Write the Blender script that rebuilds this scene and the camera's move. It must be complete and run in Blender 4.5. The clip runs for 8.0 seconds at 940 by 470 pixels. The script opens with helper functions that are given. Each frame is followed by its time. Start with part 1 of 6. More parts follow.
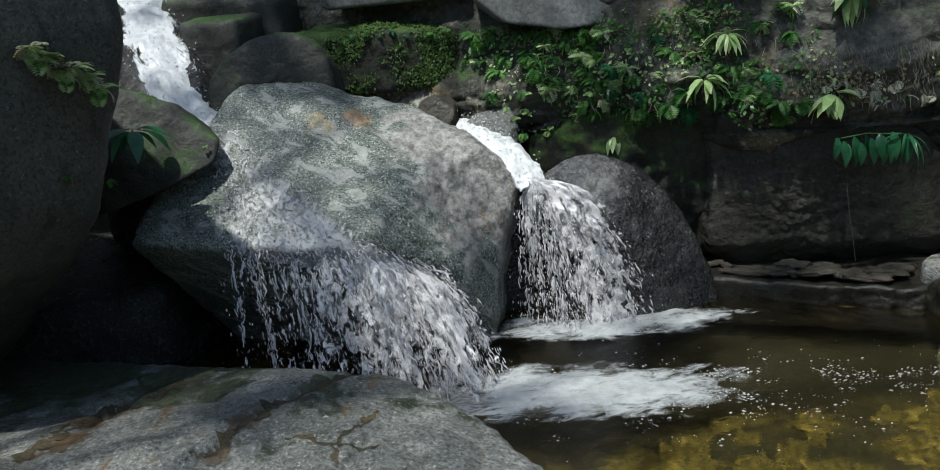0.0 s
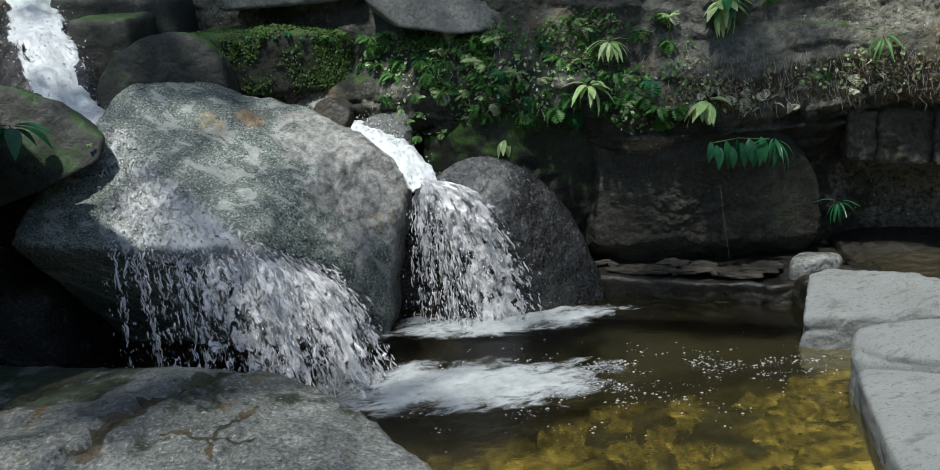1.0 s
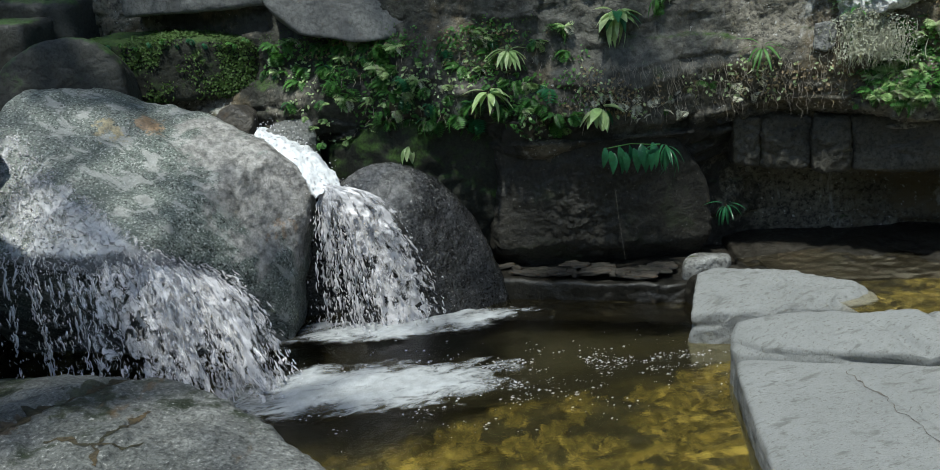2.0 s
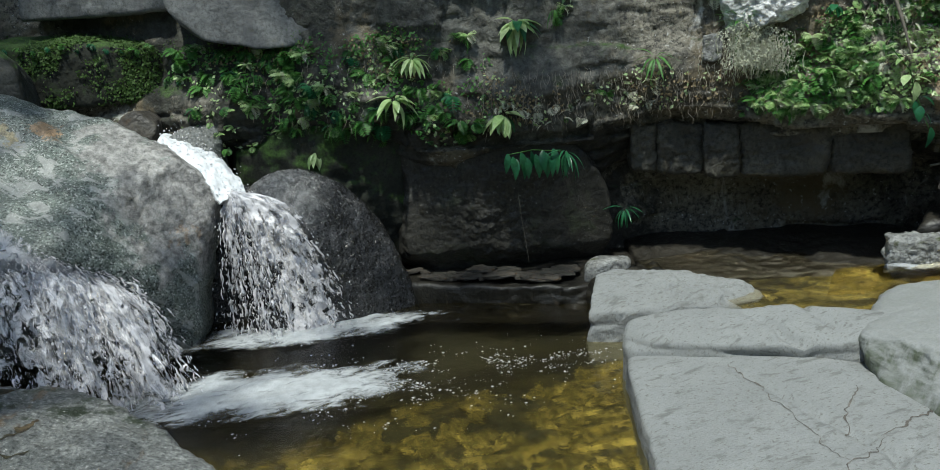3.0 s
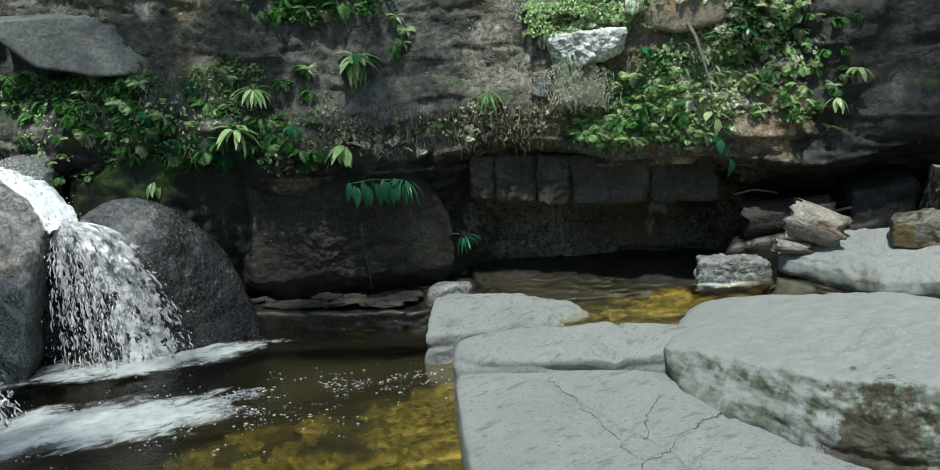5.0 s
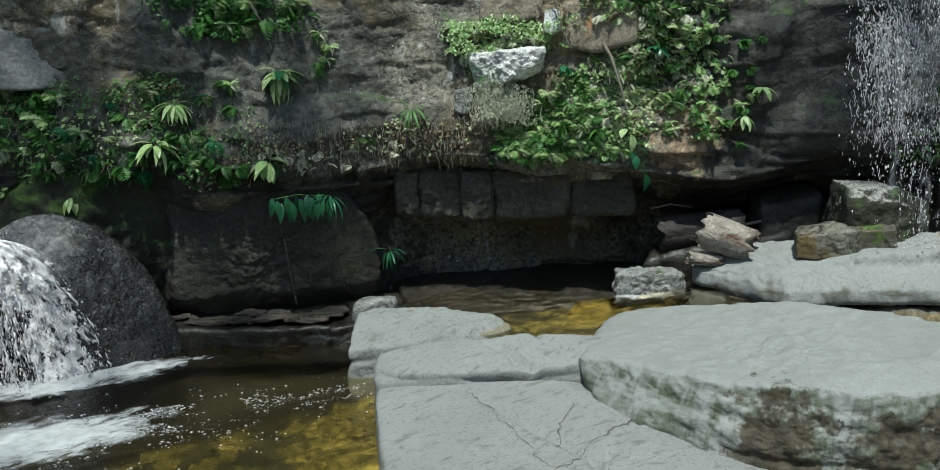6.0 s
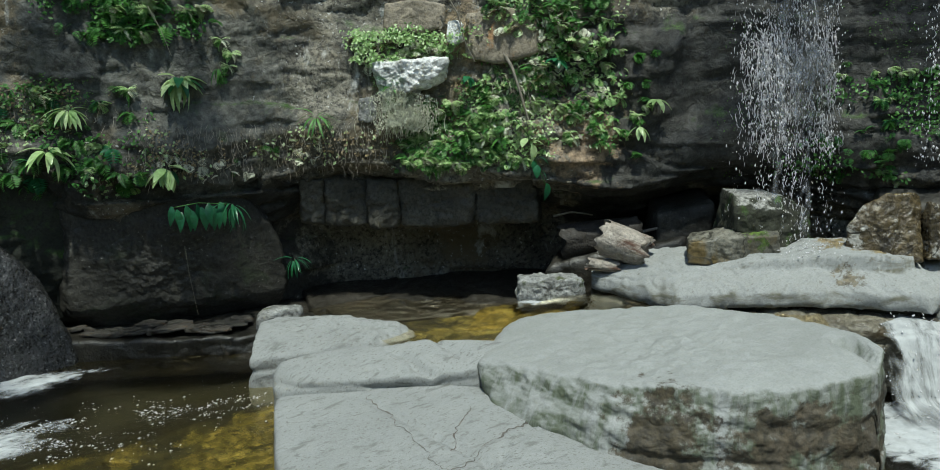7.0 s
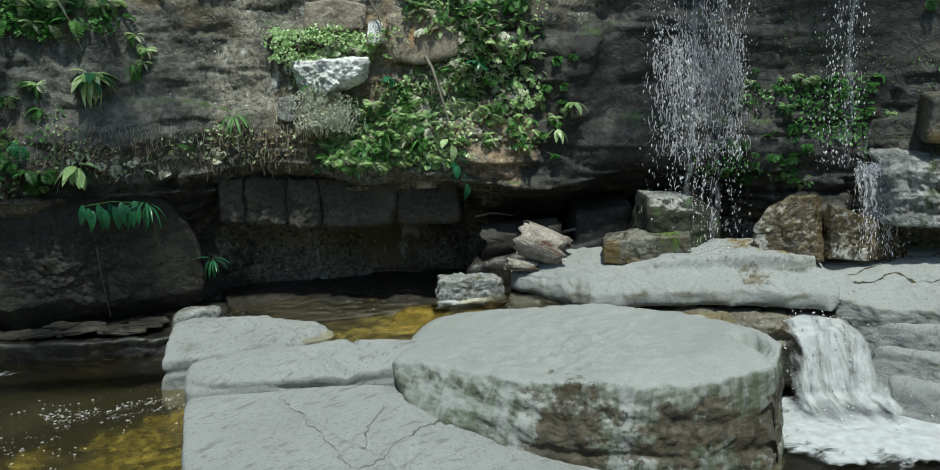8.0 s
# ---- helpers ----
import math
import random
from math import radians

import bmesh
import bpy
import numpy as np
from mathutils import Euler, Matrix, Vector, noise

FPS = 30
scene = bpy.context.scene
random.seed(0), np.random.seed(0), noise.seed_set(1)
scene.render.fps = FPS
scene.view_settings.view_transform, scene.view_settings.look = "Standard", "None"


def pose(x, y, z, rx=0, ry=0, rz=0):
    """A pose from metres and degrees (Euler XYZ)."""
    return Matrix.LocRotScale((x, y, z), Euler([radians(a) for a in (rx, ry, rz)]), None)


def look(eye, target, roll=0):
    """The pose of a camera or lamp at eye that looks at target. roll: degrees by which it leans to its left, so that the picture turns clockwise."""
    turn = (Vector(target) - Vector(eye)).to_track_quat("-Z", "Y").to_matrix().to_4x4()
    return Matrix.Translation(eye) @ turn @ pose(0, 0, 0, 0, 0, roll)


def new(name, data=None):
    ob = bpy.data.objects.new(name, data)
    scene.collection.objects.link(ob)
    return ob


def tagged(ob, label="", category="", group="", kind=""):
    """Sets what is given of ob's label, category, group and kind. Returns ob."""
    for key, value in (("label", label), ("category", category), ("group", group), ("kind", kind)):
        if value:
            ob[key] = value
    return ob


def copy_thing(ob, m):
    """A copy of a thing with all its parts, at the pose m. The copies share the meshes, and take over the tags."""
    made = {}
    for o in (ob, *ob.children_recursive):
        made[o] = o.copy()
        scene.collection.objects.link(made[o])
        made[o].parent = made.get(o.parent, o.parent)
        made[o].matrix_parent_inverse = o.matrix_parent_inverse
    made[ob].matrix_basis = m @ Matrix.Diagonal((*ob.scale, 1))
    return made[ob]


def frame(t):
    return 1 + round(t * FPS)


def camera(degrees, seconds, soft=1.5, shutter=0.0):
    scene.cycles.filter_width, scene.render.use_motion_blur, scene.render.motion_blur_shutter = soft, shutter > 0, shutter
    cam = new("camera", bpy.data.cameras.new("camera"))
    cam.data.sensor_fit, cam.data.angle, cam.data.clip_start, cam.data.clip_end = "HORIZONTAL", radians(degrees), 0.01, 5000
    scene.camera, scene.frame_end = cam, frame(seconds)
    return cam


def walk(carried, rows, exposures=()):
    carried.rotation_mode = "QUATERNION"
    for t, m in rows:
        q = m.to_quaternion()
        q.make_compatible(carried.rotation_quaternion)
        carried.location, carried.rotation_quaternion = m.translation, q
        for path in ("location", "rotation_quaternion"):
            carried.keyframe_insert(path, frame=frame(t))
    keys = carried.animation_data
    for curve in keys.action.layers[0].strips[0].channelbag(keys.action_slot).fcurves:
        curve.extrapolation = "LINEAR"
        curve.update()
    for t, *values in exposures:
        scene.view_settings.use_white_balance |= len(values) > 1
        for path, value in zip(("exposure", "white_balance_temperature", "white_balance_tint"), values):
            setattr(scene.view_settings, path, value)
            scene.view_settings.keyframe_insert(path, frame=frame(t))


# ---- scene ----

# ---- camera ----
cam = camera(60.0, 8.0, soft=0.9)
PATH = [
    (0.0, 0.000, 0.000, 2.885, 73.94, 6.41, -1.05),
    (0.5, 0.146, -0.086, 2.846, 73.94, 5.55, -3.55),
    (1.0, 0.286, -0.174, 2.810, 74.10, 5.03, -6.13),
    (1.5, 0.412, -0.260, 2.779, 74.39, 4.70, -8.47),
    (3.0, 0.736, -0.537, 2.709, 75.02, 3.64, -15.65),
    (3.5, 0.823, -0.629, 2.692, 75.54, 3.23, -17.74),
    (4.0, 0.895, -0.721, 2.681, 75.92, 2.89, -20.03),
    (4.5, 0.960, -0.810, 2.675, 76.46, 2.52, -21.99),
    (6.0, 1.147, -1.071, 2.672, 78.06, 1.69, -27.83),
    (6.5, 1.216, -1.160, 2.669, 78.34, 1.28, -30.25),
    (7.0, 1.290, -1.247, 2.663, 78.63, 0.89, -32.97),
    (7.5, 1.361, -1.328, 2.653, 78.82, 0.36, -35.30),
    (8.0, 1.431, -1.404, 2.640, 78.83, -0.02, -37.01),
]
walk(cam, [(t, pose(x, y, z, a, b, c)) for t, x, y, z, a, b, c in PATH], exposures=[(0.0, 0.0, 6350.0, 3.0), (1.5, 0.0, 6250.0, 2.0), (3.0, 0.05, 6250.0, 0.0), (4.5, 0.12, 6250.0, -3.0), (8.0, 0.15, 6300.0, -4.0)])

# ---- light ----
SUN_AZ, SUN_EL = -150.0, 69.0  # degrees: where the sun stands, from +y towards +x
world = bpy.data.worlds.new("sky")
scene.world = world
world.use_nodes = True
wn = world.node_tree.nodes
sky = wn.new("ShaderNodeTexSky")
sky.sky_type, sky.sun_disc = "NISHITA", False
sky.sun_elevation, sky.sun_rotation = radians(SUN_EL), radians(SUN_AZ)
world.node_tree.links.new(sky.outputs[0], wn["Background"].inputs[0])
wn["Background"].inputs[1].default_value = 0.15
sun_data = bpy.data.lights.new("sun", "SUN")
sun_data.energy, sun_data.angle, sun_data.color = 4.3, radians(1.6), (1.0, 0.96, 0.9)
sun = new("sun", sun_data)
sun_dir = Vector((math.sin(radians(SUN_AZ)) * math.cos(radians(SUN_EL)), math.cos(radians(SUN_AZ)) * math.cos(radians(SUN_EL)), math.sin(radians(SUN_EL))))
sun.matrix_basis = look(sun_dir * 30, (0, 0, 0))

# ---- materials ----
def tree(name):
    m = bpy.data.materials.new(name)
    m.use_nodes = True
    return m, m.node_tree.nodes, m.node_tree.links, m.node_tree.nodes["Principled BSDF"]


def ramp(n, stops):
    r = n.new("ShaderNodeValToRGB")
    e = r.color_ramp.elements
    while len(e) < len(stops):
        e.new(0.5)
    for el, (p, c) in zip(e, stops):
        el.position, el.color = p, (*c, 1) if len(c) == 3 else c
    return r


def noise_tex(n, l, coord, scale, detail=4.0, rough=0.55, stretch=(1, 1, 1), warp=0.0):
    mp = n.new("ShaderNodeMapping")
    mp.inputs["Scale"].default_value = stretch
    l.new(coord, mp.inputs[0])
    t = n.new("ShaderNodeTexNoise")
    t.inputs["Scale"].default_value, t.inputs["Detail"].default_value = scale, detail
    t.inputs["Roughness"].default_value, t.inputs["Distortion"].default_value = rough, warp
    l.new(mp.outputs[0], t.inputs["Vector"])
    return t.outputs[0]


def mix(n, l, fac, a, b, mode="MIX"):
    m = n.new("ShaderNodeMix")
    m.data_type, m.blend_type = "RGBA", mode
    for sock, v in ((m.inputs[0], fac), (m.inputs[6], a), (m.inputs[7], b)):
        if hasattr(v, "is_output"):
            l.new(v, sock)
        elif isinstance(v, tuple):
            sock.default_value = (*v, 1)
        else:
            sock.default_value = v
    return m.outputs[2]


def stone(name, dark, light, big=0.9, grain=45.0, speck=0.35, stain=None, stain_at=(0.55, 0.7), stain_size=(3, 3, 0.9),
          patch=None, patch_at=(0.6, 0.7), patch_size=1.6, rough=(0.55, 0.85), bump=0.35, moss=None, moss_at=(0.5, 0.62), layer=(1, 1, 1), turn=0.0, veins=None, sides=False, mottle=0.7, spots=(), spot_colour=(0.04, 0.033, 0.02), flecks=None, fleck=(26, 0.63, 0.70), relief=0.06):
    """Granite or schist: two tones in large clouds, crystal grain, drip stains, lichen patches, moss (on one block, a
    sunlit tone) on upward faces; spots hold stains, painted shade and painted light.
    """
    m, n, l, b = tree(name)
    co = n.new("ShaderNodeTexCoord").outputs["Object"]
    cloud = noise_tex(n, l, co, big, 6, 0.62, layer, 0.6)
    r = ramp(n, [(0.32, dark), (0.68, light)])
    l.new(cloud, r.inputs[0])
    fine = noise_tex(n, l, co, grain, 3, 0.7, layer)
    fr = ramp(n, [(0.36, (1 - speck,) * 3), (0.5, (1, 1, 1)), (0.66, (1 + speck * 0.5,) * 3)])
    l.new(fine, fr.inputs[0])
    col = mix(n, l, 1.0, r.outputs[0], fr.outputs[0], "MULTIPLY")
    mid = noise_tex(n, l, co, 9.0, 5, 0.6, layer, 1.0)
    mr = ramp(n, [(0.38, (0.62, 0.62, 0.62)), (0.58, (1.08, 1.08, 1.08))])
    l.new(mid, mr.inputs[0])
    col = mix(n, l, mottle, col, mr.outputs[0], "MULTIPLY")
    if patch:
        pn = ramp(n, [(patch_at[0], (0, 0, 0)), (patch_at[1], (1, 1, 1))])
        l.new(noise_tex(n, l, co, patch_size, 7, 0.68, (1, 1, 1), 0.3), pn.inputs[0])
        col = mix(n, l, pn.outputs[0], col, patch)
    if stain:
        sn = ramp(n, [(stain_at[0], (0, 0, 0)), (stain_at[1], (1, 1, 1))])
        tilted = n.new("ShaderNodeMapping")
        tilted.inputs["Rotation"].default_value = (0, radians(turn), 0)
        l.new(co, tilted.inputs[0])
        l.new(noise_tex(n, l, tilted.outputs[0], 1.0, 6, 0.66, stain_size, 0.4), sn.inputs[0])
        fac = sn.outputs[0]
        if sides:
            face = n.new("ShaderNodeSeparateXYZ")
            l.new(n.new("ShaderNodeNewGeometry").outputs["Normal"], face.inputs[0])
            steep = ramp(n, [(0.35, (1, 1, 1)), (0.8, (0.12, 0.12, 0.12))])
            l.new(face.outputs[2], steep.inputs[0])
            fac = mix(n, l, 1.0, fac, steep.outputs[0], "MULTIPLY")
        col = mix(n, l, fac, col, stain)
    if veins:
        vn = n.new("ShaderNodeMath")
        vn.operation = "SUBTRACT"
        l.new(noise_tex(n, l, co, 1.7, 5, 0.6, (1, 1, 1), 0.8), vn.inputs[0])
        vn.inputs[1].default_value = 0.5
        va = n.new("ShaderNodeMath")
        va.operation = "ABSOLUTE"
        l.new(vn.outputs[0], va.inputs[0])
        vr = ramp(n, [(0.004, (1, 1, 1)), (0.018, (0, 0, 0))])
        l.new(va.outputs[0], vr.inputs[0])
        col = mix(n, l, vr.outputs[0], col, veins)
    if flecks:
        fk = ramp(n, [(fleck[1], (0, 0, 0)), (fleck[2], (1, 1, 1))])
        l.new(noise_tex(n, l, co, fleck[0], 4, 0.6, layer), fk.inputs[0])
        col = mix(n, l, fk.outputs[0], col, flecks)
    grit = None
    if spots:
        grit = ramp(n, [(0.38, (0.35, 0.35, 0.35)), (0.64, (1.5, 1.5, 1.5))])
        l.new(noise_tex(n, l, co, 14, 7, 0.72), grit.inputs[0])
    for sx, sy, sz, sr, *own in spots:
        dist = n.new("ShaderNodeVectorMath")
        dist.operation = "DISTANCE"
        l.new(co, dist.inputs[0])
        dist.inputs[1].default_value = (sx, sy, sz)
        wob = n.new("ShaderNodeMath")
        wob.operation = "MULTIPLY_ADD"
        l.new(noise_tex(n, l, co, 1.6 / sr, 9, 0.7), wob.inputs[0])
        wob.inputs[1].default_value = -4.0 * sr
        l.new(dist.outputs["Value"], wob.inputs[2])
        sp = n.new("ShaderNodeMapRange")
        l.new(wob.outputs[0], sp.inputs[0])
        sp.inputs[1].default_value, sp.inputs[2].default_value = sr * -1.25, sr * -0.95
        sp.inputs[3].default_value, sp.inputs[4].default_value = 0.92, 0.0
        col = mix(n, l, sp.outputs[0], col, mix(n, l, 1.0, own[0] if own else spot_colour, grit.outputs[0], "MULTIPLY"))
    if moss:
        up = n.new("ShaderNodeSeparateXYZ")
        l.new(n.new("ShaderNodeNewGeometry").outputs["Normal"], up.inputs[0])
        mm = n.new("ShaderNodeMath")
        mm.operation = "MULTIPLY_ADD"
        l.new(up.outputs[2], mm.inputs[0])
        mm.inputs[1].default_value = 0.3
        l.new(noise_tex(n, l, co, 2.4, 8, 0.7), mm.inputs[2])
        ms = ramp(n, [(moss_at[0], (0, 0, 0)), (moss_at[1], (1, 1, 1))])
        l.new(mm.outputs[0], ms.inputs[0])
        mc = ramp(n, [(0.35, (moss[0] * 0.4, moss[1] * 0.4, moss[2] * 0.4)), (0.65, moss)])
        l.new(noise_tex(n, l, co, 38, 3), mc.inputs[0])
        col = mix(n, l, ms.outputs[0], col, mc.outputs[0])
    l.new(col, b.inputs["Base Color"])
    rr = n.new("ShaderNodeMapRange")
    l.new(mid, rr.inputs[0])
    rr.inputs[1].default_value, rr.inputs[2].default_value = 0.35, 0.65
    rr.inputs[3].default_value, rr.inputs[4].default_value = rough
    l.new(rr.outputs[0], b.inputs["Roughness"])
    b1, b2 = n.new("ShaderNodeBump"), n.new("ShaderNodeBump")
    b1.inputs["Strength"].default_value, b1.inputs["Distance"].default_value = bump, relief
    b2.inputs["Strength"].default_value, b2.inputs["Distance"].default_value = bump, 0.012
    l.new(mid, b1.inputs["Height"])
    l.new(fine, b2.inputs["Height"])
    l.new(b1.outputs[0], b2.inputs["Normal"])
    l.new(b2.outputs[0], b.inputs["Normal"])
    return m


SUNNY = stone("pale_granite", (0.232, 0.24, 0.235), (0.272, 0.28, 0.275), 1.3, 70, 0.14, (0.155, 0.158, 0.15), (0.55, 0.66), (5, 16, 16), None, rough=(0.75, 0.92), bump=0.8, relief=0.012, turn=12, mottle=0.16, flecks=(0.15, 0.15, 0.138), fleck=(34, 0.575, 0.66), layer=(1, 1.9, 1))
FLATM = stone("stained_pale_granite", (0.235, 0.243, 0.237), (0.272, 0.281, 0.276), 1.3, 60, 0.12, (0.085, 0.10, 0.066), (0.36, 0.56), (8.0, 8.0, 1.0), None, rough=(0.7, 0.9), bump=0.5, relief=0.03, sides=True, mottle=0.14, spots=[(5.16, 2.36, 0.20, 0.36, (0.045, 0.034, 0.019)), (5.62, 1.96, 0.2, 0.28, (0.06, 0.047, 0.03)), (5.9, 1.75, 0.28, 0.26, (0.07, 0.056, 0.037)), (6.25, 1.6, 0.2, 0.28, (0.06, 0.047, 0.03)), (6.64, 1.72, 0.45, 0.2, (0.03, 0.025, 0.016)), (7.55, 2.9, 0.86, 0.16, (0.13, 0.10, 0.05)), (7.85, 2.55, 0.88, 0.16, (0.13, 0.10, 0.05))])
# Two big pale spots paint sun on the right shoulder; the rest are stains.
GREYM = stone("wet_grey_granite", (0.10, 0.124, 0.107), (0.19, 0.212, 0.19), 0.9, 52, 0.95, (0.31, 0.315, 0.30), (0.545, 0.60), (0.7, 8, 8), (0.07, 0.09, 0.076), (0.56, 0.66), 1.6, (0.3, 0.6), 0.7, relief=0.03, fleck=(50, 0.56, 0.63), turn=-44, mottle=0.65, flecks=(0.40, 0.42, 0.40), spots=[(0.12, 7.15, 1.2, 0.6, (0.33, 0.315, 0.30)), (-0.32, 7.4, 1.6, 0.5, (0.30, 0.29, 0.275)), (-0.05, 7.15, 0.95, 0.22, (0.33, 0.25, 0.18)), (-1.02, 7.5, 1.98, 0.12, (0.36, 0.24, 0.14)), (-0.96, 7.45, 1.86, 0.10, (0.36, 0.24, 0.14)), (-1.35, 7.45, 1.95, 0.13, (0.33, 0.28, 0.17)), (-1.3, 7.4, 1.82, 0.13, (0.33, 0.28, 0.17)), (-1.24, 7.3, 1.66, 0.1, (0.30, 0.28, 0.21))])
# The pale spot paints a wet highlight on the rounded boulder's upper left.
WETDARK = stone("wet_dark_granite", (0.016, 0.016, 0.016), (0.06, 0.06, 0.062), 1.6, 46, 0.8, (0.02, 0.02, 0.014), (0.55, 0.7), rough=(0.12, 0.30), bump=1.0, relief=0.03, flecks=(0.15, 0.15, 0.15), fleck=(40, 0.60, 0.70), spots=[(0.85, 7.15, 1.22, 0.5, (0.13, 0.13, 0.13))])
# Base darkened in place of the shade over the upper boulders; the moss is real.
SHADED = stone("mossy_shaded_rock", (0.014, 0.016, 0.013), (0.055, 0.057, 0.05), 1.0, 40, 0.5, rough=(0.55, 0.85), bump=0.3, moss=(0.045, 0.10, 0.02), moss_at=(0.66, 0.78))
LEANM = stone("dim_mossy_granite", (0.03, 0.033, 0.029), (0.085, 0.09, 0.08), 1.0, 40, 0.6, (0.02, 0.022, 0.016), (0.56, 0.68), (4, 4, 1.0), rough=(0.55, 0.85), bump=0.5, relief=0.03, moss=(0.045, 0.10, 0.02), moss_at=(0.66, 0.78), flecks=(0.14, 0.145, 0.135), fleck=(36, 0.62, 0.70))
FOREM = stone("grey_foreground_granite", (0.10, 0.106, 0.10), (0.205, 0.21, 0.20), 1.1, 40, 0.6, (0.10, 0.06, 0.025), (0.60, 0.68), (3.2, 0.9, 3.0), (0.024, 0.032, 0.018), (0.60, 0.66), 1.3, (0.4, 0.8), 0.7, relief=0.035, fleck=(40, 0.6, 0.7), flecks=(0.36, 0.36, 0.345), spots=[(-3.4, 6.1, 0.4, 0.9, (0.03, 0.045, 0.018)), (-2.3, 5.4, 0.45, 0.5, (0.035, 0.045, 0.02)), (-2.7, 5.0, 0.45, 0.2, (0.09, 0.055, 0.025)), (-2.75, 4.6, 0.45, 0.2, (0.09, 0.055, 0.025)), (-1.6, 4.6, 0.5, 0.12, (0.06, 0.042, 0.022)), (-1.7, 4.3, 0.5, 0.12, (0.06, 0.042, 0.022)), (-1.2, 5.1, 0.45, 0.2, (0.035, 0.042, 0.02)), (-1.28, 4.8, 0.45, 0.14, (0.035, 0.042, 0.02))])
# Near-black spots paint shade in the undercut and behind the falls; brown is rock.
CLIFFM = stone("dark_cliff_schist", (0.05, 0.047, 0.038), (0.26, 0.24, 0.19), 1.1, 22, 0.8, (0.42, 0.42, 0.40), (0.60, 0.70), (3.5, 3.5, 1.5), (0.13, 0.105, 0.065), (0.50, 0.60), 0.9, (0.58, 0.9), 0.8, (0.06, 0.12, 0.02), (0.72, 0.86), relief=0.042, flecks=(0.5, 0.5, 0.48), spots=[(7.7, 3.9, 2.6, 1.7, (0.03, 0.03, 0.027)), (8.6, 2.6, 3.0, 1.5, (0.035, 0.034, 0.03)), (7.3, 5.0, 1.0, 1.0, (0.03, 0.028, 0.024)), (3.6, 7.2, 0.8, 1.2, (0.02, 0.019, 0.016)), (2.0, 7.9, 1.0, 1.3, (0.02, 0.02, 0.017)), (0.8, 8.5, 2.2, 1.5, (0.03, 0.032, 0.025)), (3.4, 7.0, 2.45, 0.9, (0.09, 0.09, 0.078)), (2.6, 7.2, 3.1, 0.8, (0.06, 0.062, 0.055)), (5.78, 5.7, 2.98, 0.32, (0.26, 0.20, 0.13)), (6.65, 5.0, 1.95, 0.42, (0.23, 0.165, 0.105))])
SLABM = stone("smooth_grey_slab", (0.085, 0.089, 0.09), (0.17, 0.175, 0.17), 1.2, 30, 0.4, (0.09, 0.09, 0.09), (0.55, 0.7), (3, 3, 0.7), rough=(0.6, 0.8), bump=0.2)
# The near-black spot paints a shaded face; the green ones are moss.
MOSSY = stone("mossy_block_rock", (0.05, 0.048, 0.035), (0.20, 0.19, 0.155), 1.8, 34, 0.4, (0.12, 0.085, 0.03), (0.52, 0.64), (2.5, 2.5, 2), rough=(0.4, 0.8), bump=0.6, relief=0.03, veins=(0.03, 0.028, 0.02), spots=[(7.4, 3.58, 1.25, 0.14, (0.10, 0.19, 0.025)), (7.45, 3.45, 1.1, 0.12, (0.08, 0.13, 0.02)), (7.95, 3.25, 1.1, 0.22, (0.03, 0.035, 0.02)), (8.6, 1.5, 1.7, 0.3, (0.09, 0.15, 0.03)), (7.45, 3.55, 1.02, 0.14, (0.13, 0.10, 0.03))])
# Sunlit top and shaded sides are put into colour; the green patch is moss.
MOSSBLOCK = stone("moss_block_lit_top", (0.012, 0.014, 0.008), (0.04, 0.042, 0.025), 2.4, 40, 0.5, None, patch=(0.045, 0.085, 0.015), patch_at=(0.56, 0.64), patch_size=4.0, rough=(0.7, 0.95), bump=0.6, relief=0.03, moss=(0.34, 0.335, 0.31), moss_at=(0.70, 0.76))
BROWNWET = stone("brown_wet_rock", (0.03, 0.024, 0.014), (0.13, 0.098, 0.05), 2.4, 34, 0.6, (0.34, 0.33, 0.30), (0.57, 0.63), (4, 4, 4), rough=(0.10, 0.4), bump=0.8, relief=0.03, veins=(0.02, 0.016, 0.01), moss=(0.20, 0.15, 0.06), moss_at=(0.70, 0.80))
# Near-black spots put deep water's dimness and the cliff's shade into the bed.
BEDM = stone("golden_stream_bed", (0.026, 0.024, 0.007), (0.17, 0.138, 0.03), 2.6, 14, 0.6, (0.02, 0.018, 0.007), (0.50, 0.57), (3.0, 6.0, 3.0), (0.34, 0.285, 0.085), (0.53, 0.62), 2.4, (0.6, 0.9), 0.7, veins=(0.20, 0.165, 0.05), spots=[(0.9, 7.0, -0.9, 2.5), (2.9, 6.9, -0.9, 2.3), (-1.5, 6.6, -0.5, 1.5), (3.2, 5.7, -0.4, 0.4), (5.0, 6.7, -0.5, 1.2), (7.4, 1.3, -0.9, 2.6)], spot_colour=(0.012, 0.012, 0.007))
BANKM = stone("unseen_bank_soil", (0.03, 0.03, 0.018), (0.07, 0.075, 0.035), 0.4, 12, 0.5, rough=(0.8, 1.0), bump=0.6, moss=(0.04, 0.08, 0.02), moss_at=(0.6, 0.8))
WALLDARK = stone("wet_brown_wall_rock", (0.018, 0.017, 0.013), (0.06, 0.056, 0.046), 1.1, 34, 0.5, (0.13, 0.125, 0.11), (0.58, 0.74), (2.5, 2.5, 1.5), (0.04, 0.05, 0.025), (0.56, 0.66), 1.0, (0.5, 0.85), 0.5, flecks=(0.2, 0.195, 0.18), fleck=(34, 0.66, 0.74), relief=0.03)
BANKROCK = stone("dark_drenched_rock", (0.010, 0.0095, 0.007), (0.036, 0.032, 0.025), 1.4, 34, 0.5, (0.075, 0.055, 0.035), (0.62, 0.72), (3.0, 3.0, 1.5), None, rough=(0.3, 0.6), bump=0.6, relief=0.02)
